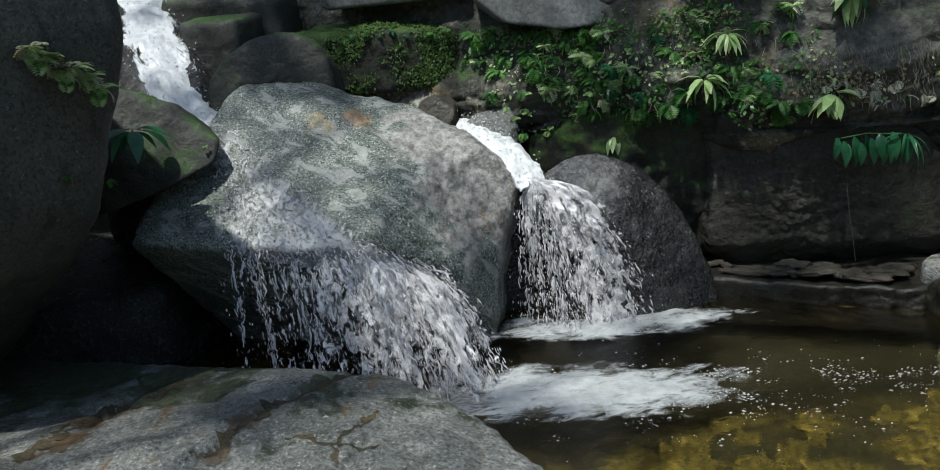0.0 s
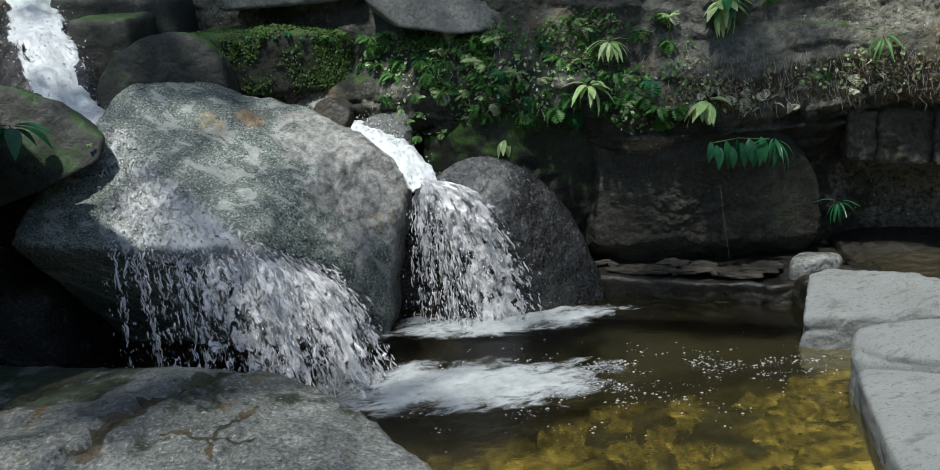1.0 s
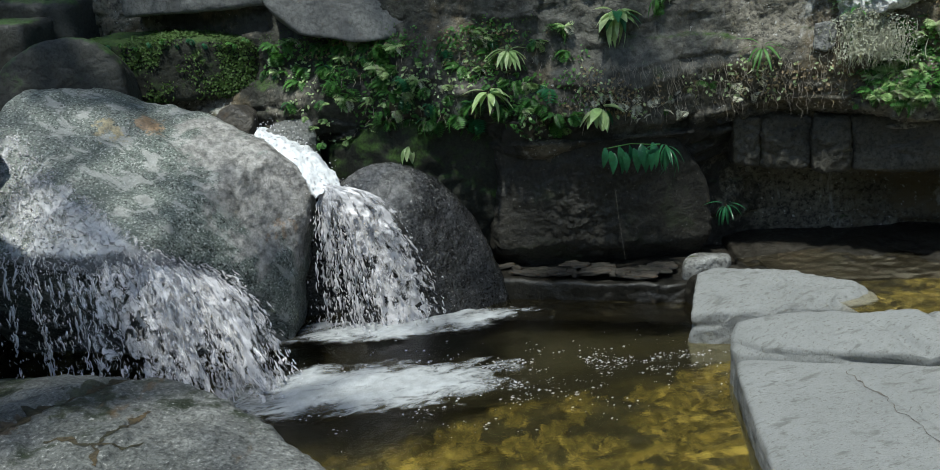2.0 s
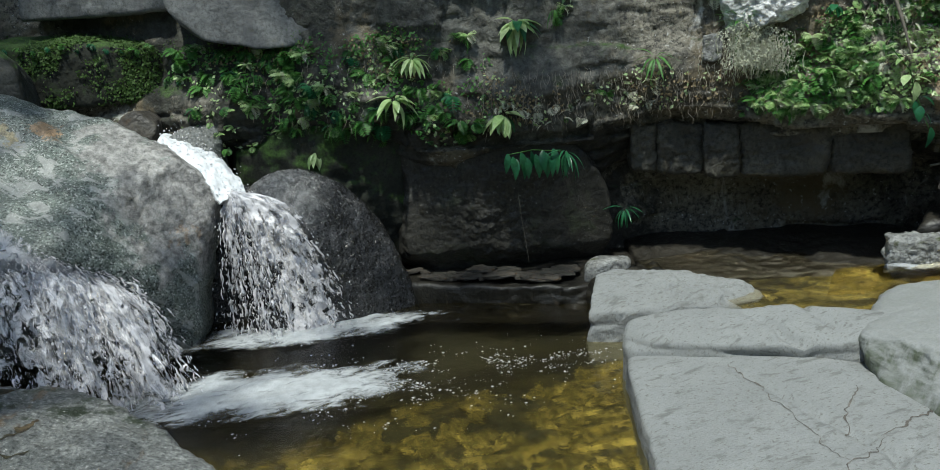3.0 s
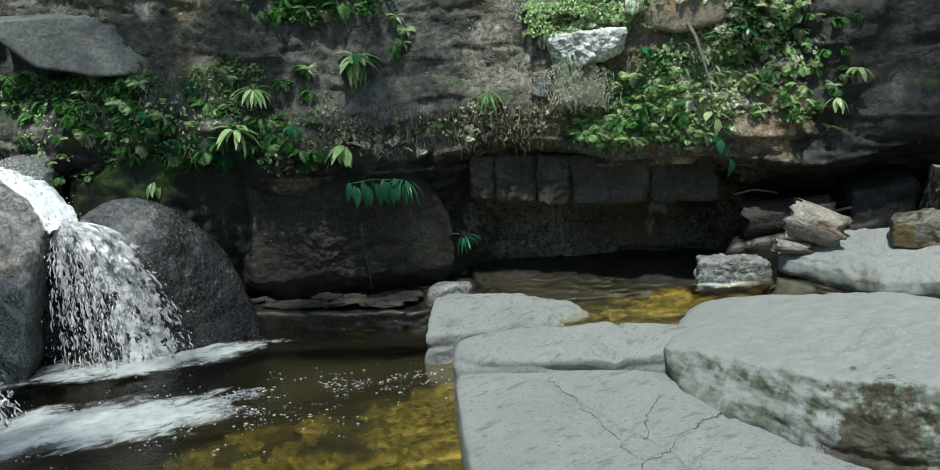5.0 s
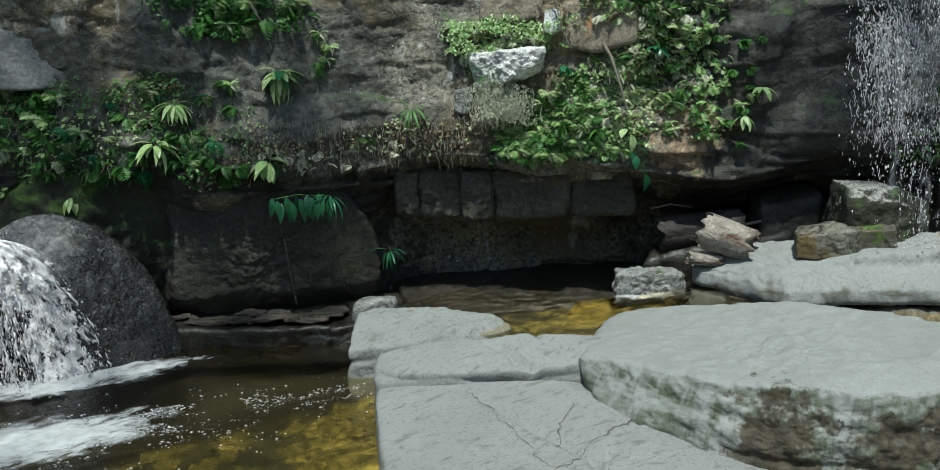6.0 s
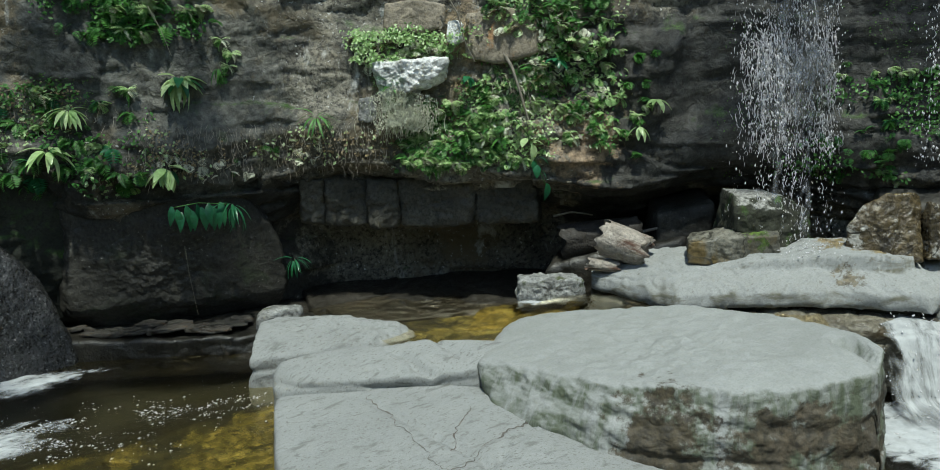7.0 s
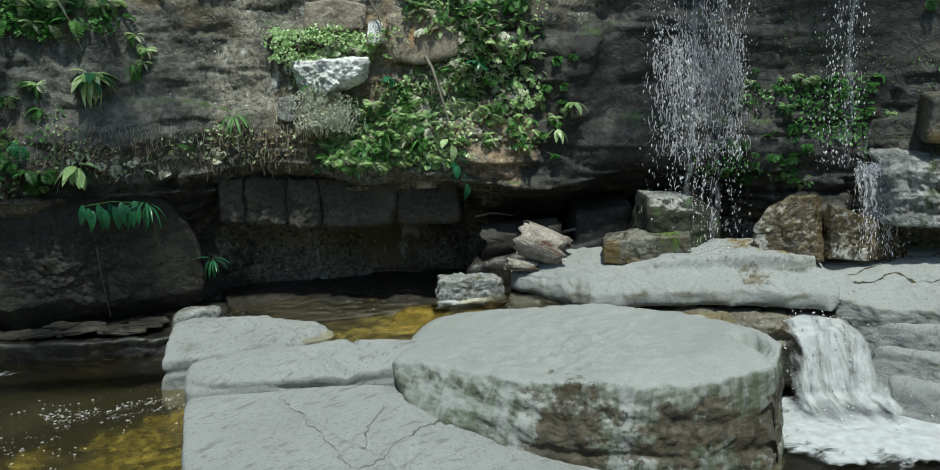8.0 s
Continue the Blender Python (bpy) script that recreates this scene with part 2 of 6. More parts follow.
PALESTONE = stone("pale_flat_stone", (0.035, 0.03, 0.024), (0.12, 0.108, 0.088), 2.5, 30, 0.4, (0.10, 0.06, 0.03), (0.56, 0.66), (3, 3, 3), rough=(0.5, 0.8), bump=0.6)
BROWNSTEP = stone("brown_stained_step", (0.07, 0.062, 0.045), (0.22, 0.20, 0.15), 2.0, 30, 0.5, (0.05, 0.035, 0.015), (0.52, 0.64), (3, 3, 6), rough=(0.25, 0.6), bump=0.7)
STRATPALE = stone("crumbly_pale_stone", (0.13, 0.13, 0.12), (0.32, 0.325, 0.315), 3.0, 26, 0.5, (0.06, 0.07, 0.03), (0.58, 0.66), (5, 5, 5), rough=(0.6, 0.9), bump=0.8)
# Near-white base stands in for full sun on the jutting rock.
SUNWHITE = stone("sunlight_white_rock", (0.50, 0.50, 0.48), (0.82, 0.82, 0.80), 3.0, 26, 0.4, (0.14, 0.12, 0.08), (0.58, 0.68), (4, 4, 2), rough=(0.7, 0.9), bump=0.8, moss=(0.12, 0.2, 0.03), moss_at=(0.78, 0.9))
STRATUM = stone("brown_grey_block_stone", (0.035, 0.033, 0.025), (0.11, 0.102, 0.08), 1.6, 30, 0.5, (0.06, 0.05, 0.035), (0.54, 0.66), (2.5, 2.5, 2.0), rough=(0.6, 0.9), bump=0.6)
WOODM = stone("weathered_wood", (0.22, 0.19, 0.16), (0.42, 0.38, 0.33), 2.0, 30, 0.3, (0.08, 0.04, 0.025), (0.52, 0.62), (1.2, 8, 8), rough=(0.7, 0.9), bump=0.7)

TANM = stone("tan_cliff_rock", (0.17, 0.145, 0.105), (0.31, 0.265, 0.20), 2.2, 36, 0.4, (0.36, 0.2, 0.09), (0.60, 0.70), (3, 3, 3), (0.10, 0.085, 0.06), (0.58, 0.68), 3.0, (0.6, 0.9), 0.5, relief=0.02)
DIRTM = stone("crack_dirt", (0.07, 0.062, 0.052), (0.17, 0.155, 0.138), 6.0, 40, 0.5, rough=(0.8, 1.0), bump=0.4, relief=0.01)
SEAMM = stone("mossy_seam", (0.022, 0.024, 0.012), (0.085, 0.06, 0.03), 3.0, 40, 0.6, rough=(0.7, 0.95), bump=0.5, relief=0.02)
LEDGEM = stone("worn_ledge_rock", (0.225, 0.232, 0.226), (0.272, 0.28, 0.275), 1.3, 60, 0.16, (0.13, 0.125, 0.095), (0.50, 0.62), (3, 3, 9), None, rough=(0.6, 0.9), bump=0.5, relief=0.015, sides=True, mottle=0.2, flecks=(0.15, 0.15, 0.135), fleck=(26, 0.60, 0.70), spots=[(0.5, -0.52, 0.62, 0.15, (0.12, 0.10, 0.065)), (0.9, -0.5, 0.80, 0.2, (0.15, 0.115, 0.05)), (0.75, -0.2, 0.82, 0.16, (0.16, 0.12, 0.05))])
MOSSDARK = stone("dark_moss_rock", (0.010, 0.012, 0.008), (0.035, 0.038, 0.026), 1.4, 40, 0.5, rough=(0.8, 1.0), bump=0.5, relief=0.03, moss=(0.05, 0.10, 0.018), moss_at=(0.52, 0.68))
# Wood darkened in place of the overhang's shade.
DIMWOOD = stone("shade_dark_wood", (0.012, 0.010, 0.008), (0.045, 0.038, 0.03), 3.0, 30, 0.5, (0.02, 0.016, 0.012), (0.5, 0.62), (8, 1.5, 8), rough=(0.6, 0.9), bump=0.8, relief=0.03)
BARKM = stone("grey_brown_bark", (0.06, 0.05, 0.04), (0.16, 0.14, 0.115), 3.0, 30, 0.5, (0.04, 0.05, 0.03), (0.52, 0.64), (8, 8, 1.5), rough=(0.8, 0.95), bump=0.8)

def leaf_mat(name, a, b2, gloss=0.4):
    m, n, l, b = tree(name)
    oi = n.new("ShaderNodeObjectInfo").outputs["Random"]
    gi = n.new("ShaderNodeNewGeometry").outputs["Random Per Island"]
    add = n.new("ShaderNodeMath")
    add.operation = "MULTIPLY_ADD"
    l.new(oi, add.inputs[0])
    add.inputs[1].default_value = 0.5
    half = n.new("ShaderNodeMath")
    half.operation = "MULTIPLY"
    l.new(gi, half.inputs[0])
    half.inputs[1].default_value = 0.5
    l.new(half.outputs[0], add.inputs[2])
    r = ramp(n, [(0.05, a), (0.95, b2)])
    l.new(add.outputs[0], r.inputs[0])
    co = n.new("ShaderNodeTexCoord").outputs["Object"]
    v = ramp(n, [(0.35, (0.75, 0.75, 0.75)), (0.65, (1.1, 1.1, 1.1))])
    l.new(noise_tex(n, l, co, 22, 3), v.inputs[0])
    col = mix(n, l, 1.0, r.outputs[0], v.outputs[0], "MULTIPLY")
    l.new(col, b.inputs["Base Color"])
    b.inputs["Roughness"].default_value = gloss
    tr = n.new("ShaderNodeBsdfTranslucent")
    l.new(col, tr.inputs[0])
    ms = n.new("ShaderNodeMixShader")
    ms.inputs[0].default_value = 0.4
    l.new(b.outputs[0], ms.inputs[1])
    l.new(tr.outputs[0], ms.inputs[2])
    l.new(ms.outputs[0], n["Material Output"].inputs[0])
    return m


FERN = leaf_mat("fern_green", (0.026, 0.11, 0.024), (0.15, 0.36, 0.075), 0.5)
# Light green raised past leaf colour to put sun into the fern patch.
BRIGHT = leaf_mat("light_sunlit_leaf_green", (0.23, 0.42, 0.12), (0.64, 0.76, 0.42), 0.35)
DEEP = leaf_mat("dark_leaf_green", (0.02, 0.11, 0.05), (0.05, 0.22, 0.09), 0.3)
DRY = leaf_mat("dry_fern_brown", (0.17, 0.12, 0.06), (0.40, 0.32, 0.19), 0.7)
ROOTM = leaf_mat("pale_root", (0.12, 0.10, 0.075), (0.46, 0.42, 0.35), 0.8)
# Dry fern colour lifted towards white to carry the sun's glare.
PALEFERN = leaf_mat("dry_sunlit_fern", (0.42, 0.45, 0.30), (0.80, 0.80, 0.66), 0.6)
MOSSLEAF = leaf_mat("moss_green", (0.03, 0.06, 0.012), (0.10, 0.19, 0.04), 0.7)


def white_water(name, stretch=None, lo=0.45, hi=0.6, alpha=1.0, tone=(0.60, 0.63, 0.66), warp=0.25, ripple=0.35, gloss=0.35):
    """Broken white water; with a stretch, a veil with gaps along the flow."""
    m, n, l, b = tree(name)
    tc = n.new("ShaderNodeTexCoord")
    r = ramp(n, [(0.3, tuple(c * 0.72 for c in tone)), (0.65, tone)])
    l.new(noise_tex(n, l, tc.outputs["Object"], 14, 4), r.inputs[0])
    l.new(r.outputs[0], b.inputs["Base Color"])
    b.inputs["Roughness"].default_value = gloss
    bp = n.new("ShaderNodeBump")
    bp.inputs["Strength"].default_value, bp.inputs["Distance"].default_value = ripple, 0.02
    l.new(noise_tex(n, l, tc.outputs["Object"], 30, 4), bp.inputs["Height"])
    l.new(bp.outputs[0], b.inputs["Normal"])
    if stretch:
        a = noise_tex(n, l, tc.outputs["UV"], 1.0, 7, 0.7, stretch, warp)
        att = n.new("ShaderNodeAttribute")
        att.attribute_name = "cover"
        sub = n.new("ShaderNodeMath")
        sub.operation = "MULTIPLY_ADD"
        l.new(att.outputs["Fac"], sub.inputs[0])
        sub.inputs[1].default_value = 0.5
        l.new(a, sub.inputs[2])
        mr = n.new("ShaderNodeMapRange")
        l.new(sub.outputs[0], mr.inputs[0])
        mr.inputs[1].default_value, mr.inputs[2].default_value = lo + 0.25, hi + 0.25
        mr.inputs[3].default_value, mr.inputs[4].default_value = 0.0, alpha
        l.new(mr.outputs[0], b.inputs["Alpha"])
    return m


FOAM = white_water("foam", (4.5, 8.0, 4), 0.48, 0.74, 0.95, (0.48, 0.50, 0.515), warp=0.9)
FILM = white_water("water_film", (9, 7, 1), 0.44, 0.62, 0.9, (0.63, 0.63, 0.65), warp=0.8)
VEIL = white_water("falling_veil", (22, 8, 1), 0.50, 0.60, 0.95, (0.78, 0.76, 0.78), warp=0.6)
THINVEIL = white_water("thin_veil", (26, 5, 1), 0.62, 0.78, 0.26, (0.6, 0.62, 0.68))
CHUTE = white_water("white_chute", (9, 2.0, 1), 0.50, 0.78, 0.95, (0.40, 0.415, 0.42), warp=0.5, ripple=0.06, gloss=0.75)
FEED = white_water("white_pour", (10, 3.0, 1), 0.28, 0.48, 0.97, (0.80, 0.82, 0.84), ripple=0.12, gloss=0.6)
GAPPED = white_water("broken_chute", (9, 3.5, 1), 0.47, 0.58, 0.97, (0.66, 0.68, 0.71), warp=0.7)
SPRAY = white_water("spray", tone=(0.72, 0.70, 0.73))


def clear_water(name, tint, wave, height):
    m, n, l, b = tree(name)
    co = n.new("ShaderNodeTexCoord").outputs["Object"]
    b.inputs["Base Color"].default_value = (*tint, 1)
    b.inputs["Transmission Weight"].default_value = 1.0
    b.inputs["Roughness"].default_value = 0.01
    b.inputs["IOR"].default_value = 1.33
    bp = n.new("ShaderNodeBump")
    bp.inputs["Strength"].default_value, bp.inputs["Distance"].default_value = 0.32, height
    l.new(noise_tex(n, l, co, wave, 4, 0.55, (1, 1.6, 1), 0.6), bp.inputs["Height"])
    l.new(bp.outputs[0], b.inputs["Normal"])
    return m


POOLM = clear_water("amber_pool_water", (0.60, 0.50, 0.21), 11.0, 0.025)
STREAMM = clear_water("amber_stream_water", (0.78, 0.69, 0.46), 9.0, 0.06)


# ---- building helpers ----
from mathutils.bvhtree import BVHTree


def mesh_ob(name, verts, faces, material, parent=None, label="", smooth=True, uv=None, cover=None):
    me = bpy.data.meshes.new(name)
    me.from_pydata([tuple(v) for v in verts], [], faces)
    if smooth:
        me.polygons.foreach_set("use_smooth", [True] * len(me.polygons))
    me.materials.append(material)
    if uv is not None:
        lay = me.uv_layers.new(name="UVMap")
        idx = np.zeros(len(me.loops), dtype=np.int32)
        me.loops.foreach_get("vertex_index", idx)
        lay.data.foreach_set("uv", np.asarray(uv, dtype=np.float32)[idx].ravel())
    if cover is not None:
        at = me.attributes.new("cover", "FLOAT", "POINT")
        at.data.foreach_set("value", np.asarray(cover, dtype=np.float32))
    me.update()
    ob = new(name, me)
    if parent is not None:
        ob.parent = parent
    if label:
        ob["label"] = label
    return ob


def shared_mesh(name, geo, material):
    me = bpy.data.meshes.new(name)
    me.from_pydata([tuple(v) for v in geo[0]], [], geo[1])
    me.polygons.foreach_set("use_smooth", [True] * len(me.polygons))
    me.materials.append(material)
    return me


def empty(name, at=(0, 0, 0)):
    ob = new(name)
    ob.location = at
    return ob


def ico(sub):
    bm = bmesh.new()
    bmesh.ops.create_icosphere(bm, subdivisions=sub, radius=1.0)
    v = np.array([p.co[:] for p in bm.verts])
    f = [[q.index for q in p.verts] for p in bm.faces]
    bm.free()
    return v / np.linalg.norm(v, axis=1)[:, None], f


ICO = {s: ico(s) for s in (2, 3, 4, 5, 6, 7)}


def fbm(p, scale, octaves=4, seed=0.0):
    o = Vector((seed * 7.3, seed * 3.1, seed * 5.7))
    return np.array([noise.fractal(Vector(q) * scale + o, 0.9, 2.1, octaves) for q in p])


def hull_planes(corners):
    bm = bmesh.new()
    for c in corners:
        bm.verts.new(c)
    bmesh.ops.convex_hull(bm, input=list(bm.verts))
    bm.normal_update()
    mid = np.mean(np.array(corners), axis=0)
    planes = []
    for f in bm.faces:
        nn = np.array(f.normal[:])
        d = float(nn @ (np.array(f.verts[0].co[:]) - mid))
        if d < 0:
            nn, d = -nn, -d
        if d > 0.01 and all(nn @ q[0] < 0.985 for q in planes):
            planes.append((nn, d))
    bm.free()
    return mid, np.array([q[0] for q in planes]), np.array([q[1] for q in planes])


def rock_shape(corners, sub=6, edge=14.0, lump=0.03, lump_size=1.4, rough=0.012, seed=1.0, cracks=(), steps=0.0, grooves=(), grow=1.03, bands=None):
    """A weathered convex boulder: the corners' hull with worn edges, lumps, roughness and straight cracks in its top."""
    mid, nn, dd = hull_planes(corners)
    half = (np.max(np.array(corners), axis=0) - np.min(np.array(corners), axis=0)) / 2
    d = ICO[sub][0] * half
    d /= np.linalg.norm(d, axis=1)[:, None]
    s = np.maximum(0, d @ nn.T / dd)
    r = grow * np.sum(s ** edge, axis=1) ** (-1 / edge)
    p = mid + d * r[:, None]
    out = d
    p = p + out * (lump * fbm(p, lump_size, 3, seed) + rough * fbm(p, lump_size * 7, 3, seed + 4))[:, None]
    if steps:
        layer = np.sin(p[:, 2] * 2 * np.pi / 0.19 + 5.0 * fbm(p, 0.9, 3, seed + 9))
        p = p + out * (steps * np.sign(layer) * np.abs(layer) ** 0.4 * (np.abs(d[:, 2]) < 0.75))[:, None]
    if bands:
        (ax, az), amp = bands
        across, down = p[:, 0] * az + p[:, 2] * ax, p[:, 0] * ax - p[:, 2] * az
        q = np.column_stack([across * 4.5, down * 0.5, p[:, 1] * 0.4])
        p = p + out * (amp * fbm(q, 1.0, 4, seed + 8))[:, None]
    for gz, gw, gd in grooves:
        level = p[:, 2] - gz - 0.05 * fbm(p, 1.1, 2, seed + 6)
        mask = np.clip(0.75 + 1.6 * fbm(p, 1.8, 3, seed + 7), 0, 1) * (np.abs(d[:, 2]) < 0.85)
        p = p - out * (gd * np.exp(-(level / gw) ** 2) * mask)[:, None]
    for (x0, y0), (x1, y1), depth, width in cracks:
        a, b = np.array((x0, y0)), np.array((x1, y1))
        wob = 0.03 * fbm(p, 3.0, 3, seed + 2)[:, None]
        q = p[:, :2] + wob
        u = np.clip(((q - a) @ (b - a)) / ((b - a) @ (b - a)), 0, 1)
        dist = np.linalg.norm(q - (a + u[:, None] * (b - a)), axis=1)
        p[:, 2] -= depth * np.exp(-(dist / width) ** 2) * (d[:, 2] > -0.1) * np.clip(0.75 + 1.2 * fbm(p, 2.5, 2, seed + 3), 0.35, 1.2)
    return p, ICO[sub][1]


def rock(name, label, corners, material, category="rock", group="", kind="", parent=None, **kw):
    v, f = rock_shape(corners, **kw)
    ob = mesh_ob(name, v, f, material, parent)
    if parent is None:
        tagged(ob, label, category, group, kind)
    return ob


def slab_corners(outline, top, bottom, flare=0.0):
    """Corners from a plan outline with a height of top at each corner; the foot is wider by flare."""
    cx = sum(o[0] for o in outline) / len(outline)
    cy = sum(o[1] for o in outline) / len(outline)
    pts = []
    for i, (x, y) in enumerate(outline):
        z = top[i] if isinstance(top, (list, tuple)) else top
        pts += [(x, y, z), (x + (x - cx) * flare, y + (y - cy) * flare, bottom)]
    return pts


WATER_Z = -0.05

# ---- ground ----
def smooth01(x):
    x = np.clip(x, 0, 1)
    return x * x * (3 - 2 * x)


def bed_height(x, y):
    z = -0.34 + 0.05 * np.sin(1.3 * x + 0.7 * y)
    deep = np.exp(-(((x - 1.4) / 2.6) ** 2 + ((y - 6.6) / 1.05) ** 2))
    z = z - 0.9 * deep
    z = z - 0.25 * smooth01((y - 5.2) / 1.2)
    z = z + 0.55 * smooth01((x - 5.6) / 1.4) * smooth01((5.6 - y) / 2.2)
    low = np.exp(-(((x - 7.7) / 1.3) ** 2 + ((y - 1.3) / 1.0) ** 2))
    z = z - 1.3 * low
    r = np.hypot(x - 1.5, y - 3.0)
    z = z + 0.10 * smooth01((2.2 - y) / 3.0)
    # unseen bank all round, added to hold back low skylight
    z = z + 11.5 * smooth01((r - 8.8) / 15.0)
    return z


gx = np.concatenate([np.linspace(-70, -7, 22)[:-1], np.linspace(-7, 12, 191), np.linspace(12, 75, 22)[1:]])
gy = np.concatenate([np.linspace(-70, -4, 22)[:-1], np.linspace(-4, 13, 171), np.linspace(13, 75, 22)[1:]])
GX, GY = np.meshgrid(gx, gy)
pts = np.stack([GX.ravel(), GY.ravel()], 1)
gz = bed_height(pts[:, 0], pts[:, 1])
near = (np.abs(pts[:, 0] - 2.5) < 9.6) & (np.abs(pts[:, 1] - 4.5) < 8.6)
p3 = np.column_stack([pts, gz])
gz[near] += 0.07 * fbm(p3[near], 1.6, 4, 3) + 0.03 * fbm(p3[near], 6, 2, 5)
p3[:, 2] = gz


def grid_faces(nu, nv):
    return [(j * nu + i, j * nu + i + 1, (j + 1) * nu + i + 1, (j + 1) * nu + i) for j in range(nv - 1) for i in range(nu - 1)]


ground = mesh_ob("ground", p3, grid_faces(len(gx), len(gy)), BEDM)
ground.data.materials.append(BANKM)
cen = np.array([q.center[:] for q in ground.data.polygons])
ground.data.polygons.foreach_set("material_index", (np.hypot(cen[:, 0] - 2.5, cen[:, 1] - 4.5) > 9.0).astype(np.int32))
tagged(ground, "golden brown stream bed rising into an unseen added bank", "ground", kind="structure")

# ---- cliff ----
CLIFF_LINE = [(-9, 13.5), (-4.2, 10.8), (-2.6, 9.7), (-1.0, 8.9), (0.4, 8.05), (1.3, 7.68), (2.2, 7.3), (3.3, 6.92), (4.5, 6.56), (5.4, 6.0),
              (6.1, 5.3), (6.8, 4.8), (7.5, 4.3), (8.0, 3.7), (8.35, 3.0), (8.8, 2.4), (9.2, 1.6), (9.9, 0.4), (11.5, -2.0), (13, -6)]
CX = np.array([c[0] for c in CLIFF_LINE], float)
CY = np.array([c[1] for c in CLIFF_LINE], float)


def cliff_recess(x):
    return np.interp(x, [-9, 0.0, 0.6, 1.9, 2.3, 3.9, 4.6, 5.6, 6.3, 7.5, 8.2, 8.6, 13], [0.2, 0.4, 0.6, 0.5, 0.4, 0.5, 0.8, 1.0, 1.3, 1.3, 0.6, 0.3, 0.2])


rng = random.Random(5)
STRATA = [-1.0, 0.42, 0.75, 1.02, 1.24, 1.5, 1.66, 1.98, 2.42, 2.75, 3.2, 3.9, 4.7, 5.6, 7.0]
JOINTS = []
for k in range(len(STRATA) - 1):
    xs, q = [], -9.0
    while q < 13:
        q += rng.uniform(0.25, 0.6) if 3 <= k <= 4 else rng.uniform(0.5, 1.5)
        xs.append((q, rng.uniform(-0.07, 0.07)))
    JOINTS.append(xs)


def cliff_offset(x, z):
    """How far the face stands out at x along the wall and height z."""
    zl = 1.56 + 0.10 * math.sin(1.7 * x) + 0.06 * math.sin(4.1 * x + 1)
    r_in = min(1.0, max(0.0, (zl + 0.06 - z) / 0.62))
    k_in = r_in * 5 + 0.35 * noise.noise(Vector((x * 1.6, z * 2.0, 11.0)))
    r_in = 0.25 * r_in + 0.75 * min(1.0, (math.floor(k_in) + min(1.0, (k_in - math.floor(k_in)) * 5)) / 5.0)
    off = -float(cliff_recess(x)) * max(0.0, r_in)
    off += 0.17 * math.exp(-((z - zl - 0.30) / 0.32) ** 2)
    off -= 0.10 * max(0.0, z - 2.6)
    wob = 0.24 * noise.noise(Vector((x * 0.7, z * 0.9, 3.3))) + 0.06 * noise.noise(Vector((x * 3.1, z * 3.1, 1.3)))
    zz = z + wob
    k = 0
    while k < len(STRATA) - 2 and STRATA[k + 1] < zz:
        k += 1
    gap = min(abs(zz - STRATA[k]), abs(zz - STRATA[k + 1]))
    xw = x + 0.30 * noise.noise(Vector((x * 1.3, z * 2.0, 8.1)))
    step, near_joint = 0.0, 9.0
    for q, s in JOINTS[k]:
        near_joint = min(near_joint, abs(q - xw))
        if q > xw:
            step = s
            break
    calm = 1.0 if z < 1.7 else max(0.35, 1.0 - 1.6 * (z - 1.7))
    off += step * 0.8 * calm
    w1, w2 = 0.5 * noise.noise(Vector((x * 1.1, z * 1.1, 21.0))), 0.5 * noise.noise(Vector((x * 1.1, z * 1.1, 27.0)))
    if z > 1.5:
        off += calm * 0.09 * (noise.cell(Vector((x * 1.9 + w1, z * 2.3 + w2, 0.5))) - 0.5) + calm * 0.05 * (noise.cell(Vector((x * 4.3 + 2 * w2, z * 5.1 + 2 * w1, 3.5))) - 0.5)
    soft = 0.4 + 0.8 * noise.noise(Vector((x * 0.9, z * 1.4, 6.0)))
    off -= calm * max(0.0, soft) * (0.05 * math.exp(-(gap / 0.022) ** 2) + 0.03 * math.exp(-(near_joint / 0.02) ** 2))
    v = Vector((x, z, 0.5))
    off += 0.10 * noise.fractal(v * 0.7, 0.9, 2.1, 3) + 0.05 * calm * noise.fractal(v * 2.6, 0.7, 2.1, 5) + 0.012 * noise.fractal(v * 11, 0.8, 2.1, 3)
    return off


SEG = np.concatenate([[0], np.cumsum(np.hypot(np.diff(CX), np.diff(CY)))])


def cliff_point(x, z, out=0.0):
    """The place on the cliff's face whose station along the wall is x, at height z, moved outwards by out; and the outward direction."""
    s = np.interp(x, CX, SEG)
    q0, q1 = s - 0.35, s + 0.35
    tx, ty = np.interp(q1, SEG, CX) - np.interp(q0, SEG, CX), np.interp(q1, SEG, CY) - np.interp(q0, SEG, CY)
    ln = math.hypot(tx, ty)
    nx, ny = ty / ln, -tx / ln
    y = np.interp(x, CX, CY)
    o = cliff_offset(x, z) + out
    return Vector((x + nx * o, y + ny * o, z)), Vector((nx, ny, 0))


cxs = np.concatenate([np.linspace(-9, -2.5, 50)[:-1], np.linspace(-2.5, 9.6, 420), np.linspace(9.6, 13, 26)[1:]])
czs = np.concatenate([np.linspace(-1.0, 3.6, 190), np.linspace(3.6, 6.6, 50)[1:]])
verts = []
for z in czs:
    for x in cxs:
        verts.append(cliff_point(x, z)[0])
nu, nv = len(cxs), len(czs)
faces = grid_faces(nu, nv)
# a top that runs back from the edge, so that the cliff has body
for i in range(nu):
    v0 = verts[(nv - 1) * nu + i]
    verts.append(Vector((v0.x + 2.5, v0.y + 6.0, 7.6)))
